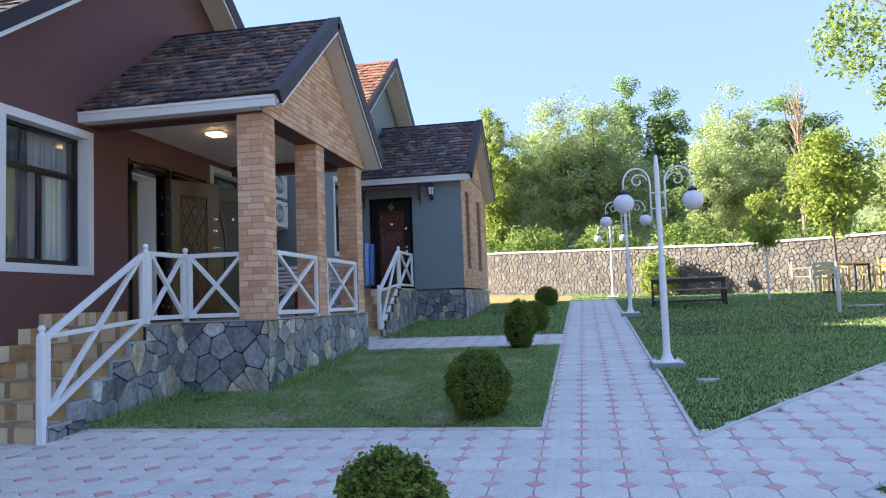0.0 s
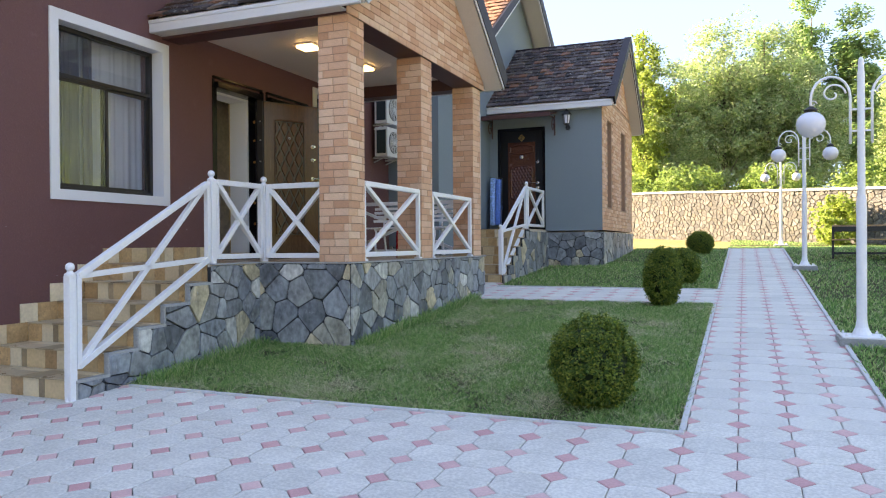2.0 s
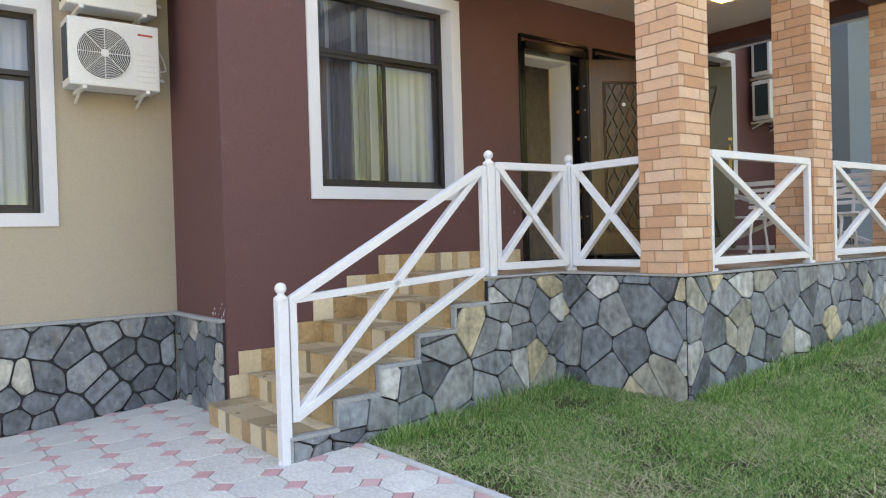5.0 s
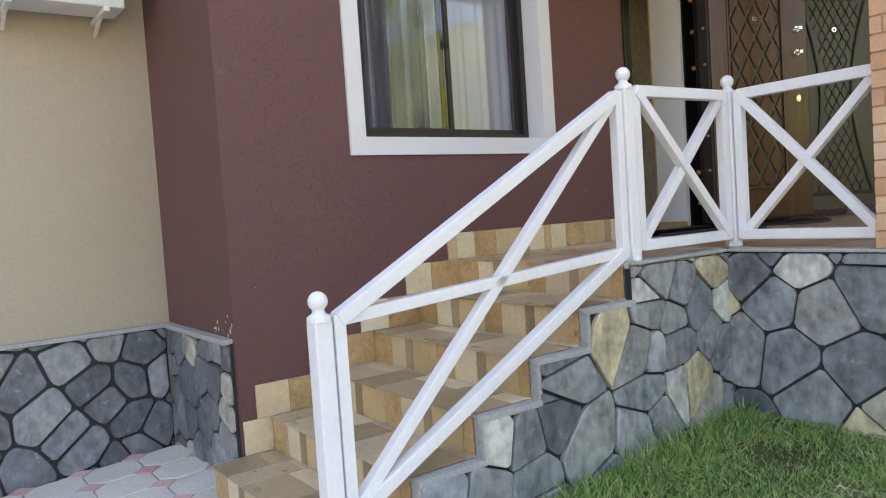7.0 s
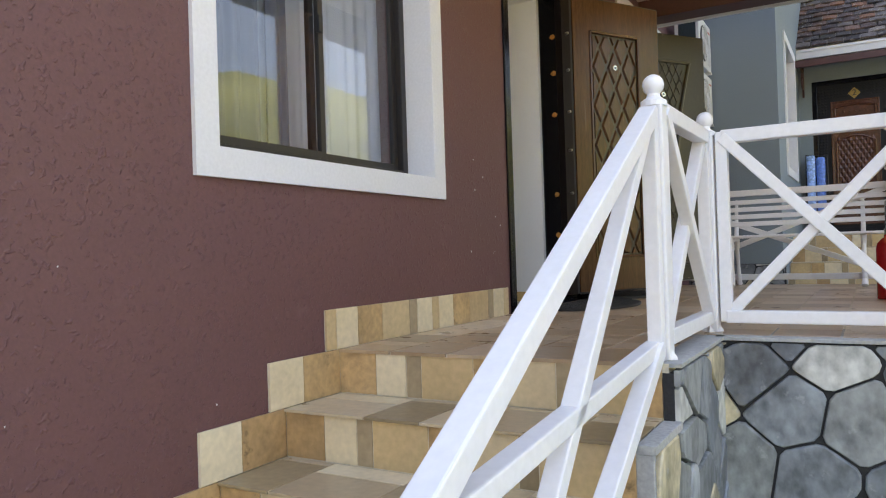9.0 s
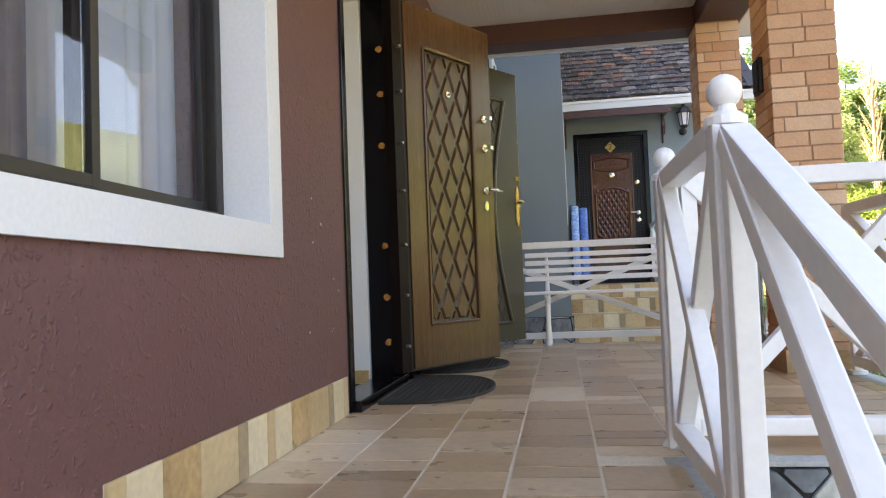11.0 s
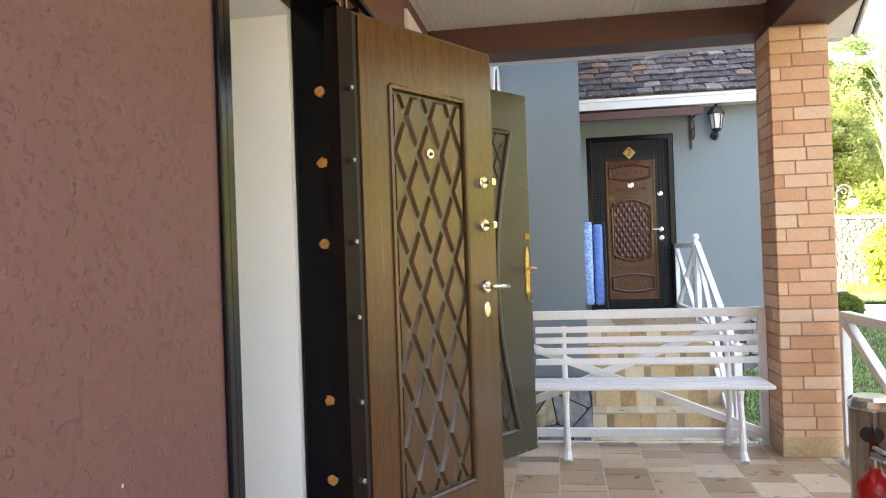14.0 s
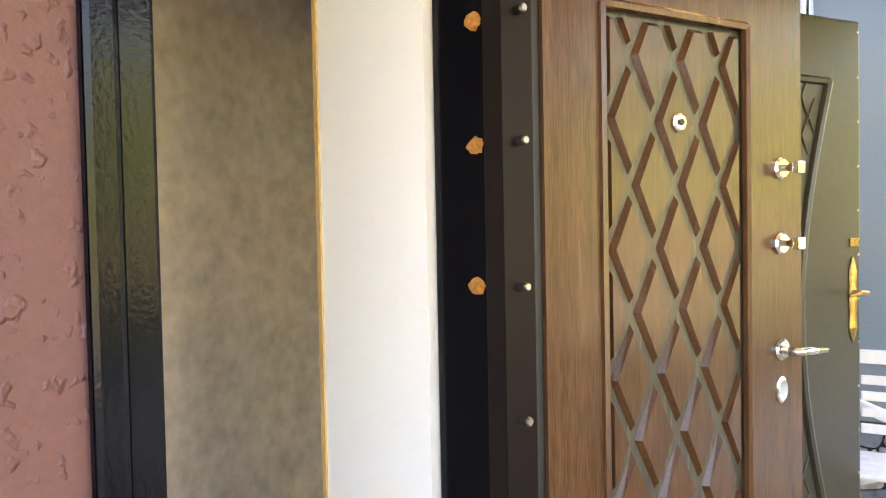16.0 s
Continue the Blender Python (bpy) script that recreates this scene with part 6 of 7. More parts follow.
bin_(-3.915, 10.25)
sw = thing("light_switch", "triple light switch on the brick column", "light switch", (-3.876, 9.905, 2.29))
part("plate", boxes((-0.012, 0.0, -0.115, 0.115, -0.042, 0.042), bevel=0.004), SOFFIT, sw)
for k in range(3):
    part("rocker", boxes((-0.017, -0.011, -0.105 + 0.072 * k, -0.041 + 0.072 * k, -0.032, 0.032), bevel=0.003), SOFFIT, sw)
bx = thing("wall_box", "small dark plastic box on the brick column", "wall box", (-3.876, 9.90, 2.95))
part("body", boxes((-0.022, 0.0, -0.062, 0.062, -0.11, 0.075), bevel=0.008), BLACK_MATT, bx)
part("cover", boxes((-0.027, -0.022, -0.05, 0.05, -0.097, 0.062), bevel=0.002), EMBOSSED, bx)


def air_conditioner(at, label):
    """Outdoor unit with its fan to +x; at is the middle of its lower back edge."""
    ac = thing("air_conditioner", label, "air conditioner", at, "outdoor units")
    w, h, d = 0.316, 0.489, 0.24
    part("casing", boxes((0.07, 0.07 + d, -w, w, 0.0, h), bevel=0.012), AC_WHITE, ac)
    part("fin_grille", boxes((0.11, 0.07 + d - 0.03, -w - 0.004, -w + 0.004, 0.05, h - 0.05)), AC_TEAL, ac, "dark condenser fins")
    fy, fz, x = -0.075, h / 2 - 0.002, 0.07 + d
    m = plane((x, fy, fz), (0, 1, 0), (1, 0, 0))
    # shade behind the fan grille, painted as a black disc on the closed casing
    bm = bmesh.new()
    lathe(bm, [(0.183, 0), (0.183, 0.003), (0.179, 0.004)], (0, 0, 0), 36, m)
    part("fan_shadow", bm, BLACK_MATT, ac, "black disc painting the dark inside of the fan opening")
    for k in range(5):
        a = 2 * math.pi * k / 5
        bm = bmesh.new()
        prism(bm, [m @ Vector((r * math.cos(a + t), r * math.sin(a + t), 0.005)) for r, t in ((0.035, 0), (0.160, 0.15), (0.165, 0.75), (0.045, 0.6))], (0.004, 0, 0))
        part("fan_blade", bm, EMBOSSED, ac, "dark fan blade")
    for r in [0.028 + 0.0116 * k for k in range(14)]:
        bm = bmesh.new()
        pts = [m @ Vector((r * math.cos(2 * math.pi * k / 32), r * math.sin(2 * math.pi * k / 32), 0.016)) for k in range(33)]
        tube(bm, pts, 0.0024, 4, False)
        part("grille_ring", bm, AC_WHITE, ac)
    bm = bmesh.new()
    for k in range(8):
        a = 2 * math.pi * k / 8
        bar(bm, m @ Vector((0.02 * math.cos(a), 0.02 * math.sin(a), 0.015)), m @ Vector((0.187 * math.cos(a), 0.187 * math.sin(a), 0.015)), 0.006, 0.005, 0.0)
    part("grille_spokes", bm, AC_WHITE, ac)
    bm = bmesh.new()
    lathe(bm, [(0.03, 0.012), (0.03, 0.020), (0.024, 0.023)], (0, 0, 0), 16, m)
    part("grille_hub", bm, AC_WHITE, ac)
    for k in range(6):
        part("louvre", boxes((x, x + 0.004, 0.15, w - 0.02, 0.06 + 0.04 * k, 0.075 + 0.04 * k), bevel=0.002), AC_WHITE, ac)
    part("maker_mark", boxes((x, x + 0.0015, 0.16, 0.27, h - 0.085, h - 0.07)), material("red_print", (0.5, 0.08, 0.06), 0.5), ac, "small red maker's mark")
    for y in (-0.22, 0.22):
        bm = bmesh.new()
        bar(bm, (0.0, y, -0.015), (0.33, y, -0.015), 0.03, 0.025)
        bar(bm, (0.01, y, -0.085), (0.18, y, -0.02), 0.018, 0.018)
        part("bracket", bm, AC_WHITE, ac, "white steel wall bracket")
    bm = bmesh.new()
    tube(bm, [(0.2, w - 0.01, 0.12), (0.22, w + 0.05, 0.10), (0.12, w + 0.06, 0.16), (0.03, w + 0.07, 0.30), (0.01, w + 0.07, 0.50)], 0.012, 6)
    tube(bm, [(0.2, w - 0.01, 0.16), (0.24, w + 0.07, 0.18), (0.15, w + 0.08, 0.28), (0.01, w + 0.07, 0.42)], 0.007, 6)
    part("pipes", bm, AC_WHITE, ac, "insulated pipe loops")
    return ac


air_conditioner((-6.855, 5.359, 2.855), "white outdoor air conditioner unit on the beige wall")
air_conditioner((-6.855, 5.355, 3.429), "upper white outdoor air conditioner unit on the beige wall")
air_conditioner((-5.81, 13.05, 3.05), "white outdoor air conditioner unit on the maroon wall")
air_conditioner((-5.81, 13.05, 3.60), "upper white outdoor air conditioner unit on the maroon wall")


def lantern(x, y, z):
    l = thing("wall_lantern", "black wall lantern with glass panes beside the door", "wall lantern", (x, y, z))
    bm = bmesh.new()
    lathe(bm, [(0.05, 0), (0.05, 0.012), (0.03, 0.02)], (0, 0, 0), 16, plane((0, 0, -0.16), (1, 0, 0), (0, -1, 0)))
    part("wall_plate", bm, BLACK_MATT, l)
    bm = bmesh.new()
    tube(bm, [(0, -0.01, -0.16), (0, -0.06, -0.21), (0, -0.12, -0.19), (0, -0.13, -0.13)], 0.012, 8)
    part("arm", bm, BLACK_MATT, l)
    bm = bmesh.new()
    lathe(bm, [(0.02, -0.14), (0.055, -0.115), (0.06, -0.10), (0.045, -0.095)], (0, -0.13, 0), 6)
    part("base", bm, BLACK_MATT, l)
    bm = bmesh.new()
    lathe(bm, [(0.052, -0.095), (0.075, 0.065)], (0, -0.13, 0), 6)
    part("glass", bm, GLOBE, l, "milky glass panes")
    bm = bmesh.new()
    for k in range(6):
        a = 2 * math.pi * k / 6
        bar(bm, (0.055 * math.cos(a), -0.13 + 0.055 * math.sin(a), -0.095), (0.079 * math.cos(a), -0.13 + 0.079 * math.sin(a), 0.07), 0.010, 0.010, 0.0)
    part("glazing_bars", bm, BLACK_MATT, l)
    bm = bmesh.new()
    lathe(bm, [(0.10, 0.065), (0.10, 0.08), (0.055, 0.14), (0.02, 0.16), (0.012, 0.18), (0.018, 0.19), (0.004, 0.23)], (0, -0.13, 0), 6)
    part("roof", bm, BLACK_MATT, l)


lantern(-3.235, 16.165, 4.02)
cn = thing("door_canopy", "dark red ribbed canopy on scroll brackets over the door", "canopy")
bm = bmesh.new()
for k in range(28):
    y = 15.62 + k * 0.02
    box(bm, -4.85, -3.46, y, y + 0.014, 4.06 + 0.10 * (k / 28), 4.075 + 0.10 * (k / 28) + (0.006 if k % 2 else 0))
part("roof_sheet", bm, MAROON_PAINT, cn)
part("front_rail", boxes((-4.85, -3.46, 15.592, 15.625, 4.02, 4.105), bevel=0.004), MAROON_PAINT, cn)
for x in (-4.80, -3.50):
    bm = bmesh.new()
    tube(bm, [(x, 16.16, 3.72), (x, 16.15, 4.12)], 0.014, 6)
    tube(bm, [(x, 16.15, 4.06), (x, 15.62, 4.05)], 0.014, 6)
    pts = [(x, 16.02 - (0.13 - 0.008 * i) * math.sin(i * 0.55), 3.90 + (0.13 - 0.008 * i) * math.cos(i * 0.55)) for i in range(14)]
    tube(bm, pts, 0.010, 6)
    part("bracket", bm, MAROON_PAINT, cn, "scrolled iron bracket")
lounger = thing("folded_sunbed", "folded blue sunbed leaning beside the door", "sunbed", (-4.66, 15.98, GZ + 6 * GR))
for k, mat in ((0, PALE_BLUE), (1, BLUE)):
    bm = bmesh.new()
    box(bm, -0.12 + 0.115 * k, -0.015 + 0.115 * k, -0.12, 0.04, 0.10, 1.06 - 0.03 * k, 0.03)
    for v in bm.verts:
        v.co.y += 0.06 * (v.co.z - 0.1) + 0.01 * math.sin(9 * v.co.z)
    part("cushion", bm, mat, lounger, "blue patterned cushion", True)
bm = bmesh.new()
tube(bm, [(0.12, -0.13, 0.0), (0.13, -0.08, 0.6), (0.12, 0.0, 1.05), (-0.12, 0.0, 1.07), (-0.13, -0.12, 0.0)], 0.012, 6)
part("tube_frame", bm, BLACK_MATT, lounger, "black tubular frame")


# ---- street lamps along the path ----
def street_lamp(x, y, label):
    z0 = ground_z(x, y)
    l = thing("street_lamp", label, "street lamp", (x, y, z0), "path lamps")
    part("foundation", boxes((-0.19, 0.19, -0.19, 0.19, -0.08, 0.06), bevel=0.01), CONCRETE, l, "concrete foot")
    part("base_plate", boxes((-0.17, 0.17, -0.17, 0.17, 0.06, 0.075), bevel=0.004), WHITE, l)
    for sx in (-1, 1):
        for sy in (-1, 1):
            bm = bmesh.new()
            lathe(bm, [(0.012, 0.075), (0.012, 0.092), (0.007, 0.094), (0.007, 0.105)], (sx * 0.135, sy * 0.135, 0), 6)
            part("bolt", bm, WHITE, l)
    bm = bmesh.new()
    lathe(bm, [(0.085, 0.075), (0.075, 0.10), (0.052, 0.15), (0.042, 0.22), (0.042, 1.30), (0.037, 1.36), (0.032, 1.38), (0.030, 2.50), (0.026, 2.54), (0.022, 2.64), (0.01, 2.66)], sides=16)
    part("pole", bm, WHITE, l)
    for s in (-1, 1):
        bm = bmesh.new()
        pts = [(s * 0.085, 0, 1.86), (s * 0.085, 0, 2.25)]
        for k in range(13):
            a = math.pi * k / 12
            pts.append((s * (0.2425 - 0.1575 * math.cos(a)), 0, 2.30 + 0.20 * math.sin(a)))
        pts.append((s * 0.40, 0, 2.20))
        tube(bm, pts, 0.0115, 8)
        arm = part("arm", bm, WHITE, l, smooth=True)
        bm = bmesh.new()
        pts = []
        for k in range(26):
            a = 0.28 * k
            r = 0.105 * (1 - k / 30)
            pts.append((s * (0.225 - r * math.cos(a)), 0, 2.335 + r * math.sin(a)))
        tube(bm, pts, 0.009, 6)
        part("scroll", bm, WHITE, arm, smooth=True)
        bm = bmesh.new()
        pts = [(s * (0.385 - (0.035 - 0.0022 * k) * math.cos(0.6 * k)), 0, 2.255 + (0.035 - 0.0022 * k) * math.sin(0.6 * k)) for k in range(12)]
        tube(bm, pts, 0.006, 6)
        part("scroll", bm, WHITE, arm, smooth=True)
        for z in (1.98, 2.18):
            bm = bmesh.new()
            bar(bm, (s * 0.03, 0, z), (s * 0.085, 0, z), 0.016, 0.016, 0.0)
            part("stay", bm, WHITE, l)
        bm = bmesh.new()
        lathe(bm, [(0.055, 2.185), (0.06, 2.20), (0.03, 2.225), (0.015, 2.235)], (s * 0.40, 0, 0), 16)
        part("lamp_cap", bm, BLACK_MATT, l, "dark lamp cap")
        bm = bmesh.new()
        ball(bm, (s * 0.40, 0, 2.062), 0.124, 24)
        part("globe", bm, GLOBE, l, "opal white globe", True)
    return l


lamp = street_lamp(0.94, 9.15, "white double-armed lamp post with opal globes beside the path")
lamp.scale.z = 0.95
for x, y in ((0.93, 15.75), (0.93, 24.6)):
    copy_thing(lamp, Matrix.Translation((x, y, ground_z(x, y))))


# ---- foliage ----
def leaves(points, normals, size, rng, aspect=0.55, jitter=0.7):
    """Quads at the points, turned about their normals: verts and faces."""
    n = len(points)
    nr = normals + rng.normal(0, jitter, (n, 3))
    nr /= np.linalg.norm(nr, axis=1, keepdims=True)
    t = np.cross(nr, rng.normal(0, 1, (n, 3)))
    t /= np.linalg.norm(t, axis=1, keepdims=True) + 1e-9
    b = np.cross(nr, t)
    s = size * rng.uniform(0.6, 1.3, (n, 1))
    a, c = t * s, b * s * aspect
    v = np.stack([points - a, points + 0.1 * a - c, points + a, points + 0.1 * a + c], 1).reshape(-1, 3)
    f = np.arange(4 * n).reshape(n, 4)
    return v, f


def clumped(rng, centre, radii, clumps, per, clump_r, shell=0.6, squash=1.0):
    """Leaf places in clumps that sit towards the outside of an ellipsoid."""
    out_p, out_n = [], []
    for _ in range(clumps):
        d = rng.normal(0, 1, 3)
        d /= np.linalg.norm(d)
        c = np.array(centre) + d * np.array(radii) * rng.uniform(shell, 1.0)
        p = rng.normal(0, 1, (per, 3))
        p *= (rng.uniform(0.15, 1, (per, 1)) ** 0.6) / np.linalg.norm(p, axis=1, keepdims=True) * clump_r * rng.uniform(0.55, 1.25)
        p[:, 2] *= squash
        out_p.append(c + p)
        out_n.append(np.tile(d * 0.6 + np.array((0, 0, 0.6)), (per, 1)))
    return np.concatenate(out_p), np.concatenate(out_n)


def limb(bm, a, b, r0, r1, rng, bend=0.1, n=5):
    a, b = np.array(a, float), np.array(b, float)
    side = rng.normal(0, bend, 3) * np.linalg.norm(b - a)
    pts, rs = [], []
    for k in range(n + 1):
        s = k / n
        pts.append(a + (b - a) * s + side * math.sin(math.pi * s) * 0.5)
        rs.append(r0 + (r1 - r0) * s)
    tube(bm, pts, rs, 7)


def tree(name, label, x, y, height, crown, leaf_mat, seed, leaf=0.13, clumps=70, per=90, clump_r=0.8, trunk=0.14, bark=BARK, lime=0.0, group="", shell=0.55, squash=1.0, clear=0.25, limbs=9):
    """crown: (centre height, radius, half height) of an ellipsoid."""
    z0 = ground_z(x, y) - 0.05
    rng = np.random.default_rng(seed)
    t = thing(name, label, "tree", (x, y, z0), group)
    ch, cr, chh = crown
    bm = bmesh.new()
    tip = np.array((rng.normal(0, 0.1), rng.normal(0, 0.1), ch + 0.75 * chh))
    limb(bm, (0, 0, lime), tip, trunk * (0.9 if lime else 1.0), trunk * 0.15, rng, 0.02, 8)
    part("trunk", bm, bark, t)
    if lime:
        bm = bmesh.new()
        limb(bm, (0, 0, 0), (0, 0, lime), trunk, trunk * 0.9, rng, 0.0, 3)
        part("painted_trunk", bm, LIME, t, "limewashed lower trunk")
    for k in range(limbs):
        bm = bmesh.new()
        z = max(clear * height, ch - chh * 0.9) + rng.uniform(0, 1.1) * chh
        a = rng.uniform(0, 6.283)
        limb(bm, (0, 0, z), (cr * 0.75 * math.cos(a), cr * 0.75 * math.sin(a), min(ch + chh * 0.8, z + cr * rng.uniform(0.5, 1.1))), trunk * 0.35, trunk * 0.06, rng, 0.12)
        part("limb", bm, bark, t)
    p, n = clumped(rng, (0, 0, ch), (cr, cr, chh), clumps, per, clump_r, shell, squash)
    v, f = leaves(p, n, leaf, rng)
    raw("crown", v.tolist(), f.tolist(), leaf_mat, t)
    return t


def stand(ob, x, y, turn, scale):
    """A turned and scaled copy of a tree; those to the east stand in a second row farther off."""
    k = 1.6 if x > 5.5 else 1.0
    x, y, scale = x * k, y * k, (scale[0] * k, scale[1] * k, scale[2] * k * (0.88 if k > 1 else 0.95))
    c = copy_thing(ob, Matrix.Translation((x, y, ground_z(x, y) - 0.05)) @ Matrix.Rotation(radians(turn), 4, "Z"))
    c.scale = scale
    return c


broad = tree("birch_tree", "light grey-green birch tree with upright limbs behind the stone wall", -0.9, 38.0, 11.0, (5.5, 1.75, 4.7), LEAF_POPLAR, 1, 0.075, 210, 150, 0.62, 0.14, group="trees behind the wall", shell=0.25, clear=0.1, limbs=16)
broad_b = tree("birch_tree", "tall loose-crowned birch behind the stone wall", 13.1, 67.2, 13.0, (6.9, 2.2, 5.5), LEAF_POPLAR, 2, 0.08, 230, 140, 0.66, 0.16, group="trees behind the wall", shell=0.25, clear=0.12, limbs=16)
poplar = tree("poplar_tree", "dark green slender poplar behind the stone wall", 2.9, 43.0, 12.5, (6.6, 1.0, 5.4), LEAF_DARK, 3, 0.085, 150, 150, 0.5, 0.16, group="trees behind the wall", shell=0.4, clear=0.1)
broad_b.scale = (1.6, 1.6, 1.38)
for ob, x, y, r, s in ((broad, -2.9, 37.0, 70, (0.9, 0.9, 0.84)), (broad, 0.9, 38.6, 160, (1.0, 1.0, 1.02)), (broad, 2.6, 37.6, 250, (0.85, 0.85, 0.8)), (broad, -4.9, 39.0, 310, (1.0, 1.0, 0.9)),
                       (broad_b, 6.9, 39.5, 120, (0.8, 0.8, 0.72)), (broad_b, 9.9, 40.0, 40, (0.8, 0.8, 0.72)), (broad_b, 13.6, 46.0, 200, (0.9, 0.9, 0.72)),
                       (poplar, 1.0, 44.0, 20, (1.3, 1.3, 0.92)), (poplar, 5.0, 43.0, 90, (1.2, 1.2, 0.97)), (poplar, 7.4, 45.0, 200, (1.2, 1.2, 0.9)), (poplar, 11.3, 43.0, 310, (1.6, 1.6, 0.98)),
                       (poplar, -2.6, 43.0, 130, (1.3, 1.3, 0.8)), (poplar, 12.8, 42.0, 10, (1.2, 1.2, 0.85)), (broad, 14.6, 37.0, 10, (0.9, 0.9, 0.8)), (broad, -8.0, 42.0, 300, (1.2, 1.2, 1))):
    stand(ob, x, y, r, s)
bright = tree("poplar_tree", "sunlit yellow-green poplar behind the stone wall", -4.0, 36.0, 9.5, (5.4, 0.85, 4.3), LEAF_BRIGHT, 8, 0.085, 90, 130, 0.5, 0.14, group="trees behind the wall", clear=0.12)
stand(broad_b, 6.1, 39.0, 80, (0.6, 0.6, 0.66))
tree("sapling", "young bright green maple with a limewashed trunk", 4.35, 18.9, 2.9, (1.95, 0.42, 0.72), LEAF_BRIGHT, 4, 0.045, 34, 90, 0.24, 0.028, lime=1.2, limbs=8)
tree("sapling", "yellow-green maple sapling with a limewashed trunk", 4.75, 15.25, 3.7, (2.5, 0.75, 1.0), LEAF_BRIGHT, 5, 0.05, 60, 110, 0.30, 0.036, lime=1.0, limbs=10)
tree("roadside_tree", "tall loose tree at the edge of the wide lawn", 6.35, 14.2, 8.8, (6.0, 1.9, 3.0), LEAF_SHRUB, 6, 0.055, 80, 130, 0.55, 0.13)
# bare dead poplar
dead = thing("dead_poplar", "bare pinkish dead poplar with upright twigs", "tree", (16.6, 60.0, ground_z(16.6, 60.0)), "")
dead.scale = (1.6, 1.6, 1.5)
rng_d = np.random.default_rng(9)
bm = bmesh.new()
limb(bm, (0, 0, 0), (0.1, 0, 10.2), 0.12, 0.02, rng_d, 0.01, 8)
part("trunk", bm, DRY_TWIG, dead)
bm = bmesh.new()
for k in range(70):
    z = rng_d.uniform(2.5, 8.5)
    a = rng_d.uniform(0, 6.283)
    r = rng_d.uniform(0.3, 0.75)
    limb(bm, (0, 0, z), (r * math.cos(a), r * math.sin(a), z + rng_d.uniform(1.2, 2.2)), 0.022, 0.006, rng_d, 0.05, 3)
part("twig_mass", bm, DRY_TWIG, dead)["kind"] = "stuff"


def shrub(name, label, x, y, w, h, mat, seed, leaf, n_clumps, per, clump_r, core=True, z=None, group=""):
    rng = np.random.default_rng(seed)
    s = thing(name, label, "shrub", (x, y, ground_z(x, y) - 0.02 if z is None else z), group)
    p, nn = clumped(rng, (0, 0, h * 0.5), (w / 2, w / 2, h / 2), n_clumps, per, clump_r, 0.85)
    keep = p[:, 2] > 0.0
    v, f = leaves(p[keep], nn[keep], leaf, rng)
    raw("leaves", v.tolist(), f.tolist(), mat, s)
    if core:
        # added solid lump whose dark colour gives the shade inside the bush
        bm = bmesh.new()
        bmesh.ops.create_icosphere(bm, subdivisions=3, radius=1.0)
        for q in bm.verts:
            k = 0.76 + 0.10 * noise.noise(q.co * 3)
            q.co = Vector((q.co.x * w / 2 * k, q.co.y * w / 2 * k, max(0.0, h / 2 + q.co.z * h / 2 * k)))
        part("inner_foliage", bm, SHADE_CORE, s)
    for k in range(4):
        bm = bmesh.new()
        limb(bm, (0.02 * k - 0.03, 0, -0.02), (rng.normal(0, w * 0.15), rng.normal(0, w * 0.15), h * 0.5), 0.012, 0.006, rng, 0.05, 3)
        part("stem", bm, BARK, s)
    return s


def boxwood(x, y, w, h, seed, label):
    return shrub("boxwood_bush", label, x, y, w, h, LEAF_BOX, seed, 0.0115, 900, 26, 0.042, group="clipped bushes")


boxwood(-0.94, 6.58, 0.57, 0.62, 41, "rounded clipped boxwood bush at the lawn corner")
boxwood(-0.95, 11.12, 0.45, 0.74, 42, "clipped boxwood bush beside the cross path")
boxwood(-0.88, 13.45, 0.48, 0.55, 43, "rounded clipped boxwood bush on the small lawn")
boxwood(-0.93, 19.0, 0.58, 0.52, 44, "far rounded clipped boxwood bush on the small lawn")
boxwood(-0.88, 3.27, 0.52, 0.62, 45, "clipped boxwood bush in the paving with loose shoots")
wall_shrub = shrub("shrub", "bright green shrub before the stone wall", 2.4, 25.3, 1.1, 1.45, LEAF_BRIGHT, 51, 0.06, 60, 60, 0.22, False)
for i, (x, y, w, h) in enumerate(((-5, 33.5, 3, 2.2), (-2, 32, 3.2, 2.4), (1, 30.5, 3.2, 2.3), (4, 28.3, 3, 2.2), (6.8, 26.5, 3, 2.1), (9.6, 24.8, 3, 2.0), (12.5, 23, 3.2, 2.2), (15.5, 21.2, 3, 2.2))):
    shrub("shrub", "tangled green shrubs growing behind the stone wall", x, y, w, h, LEAF_SHRUB, 60 + i, 0.075, 70, 70, 0.42, False, ground_z(x, y) + 0.1, "shrubs behind the wall")


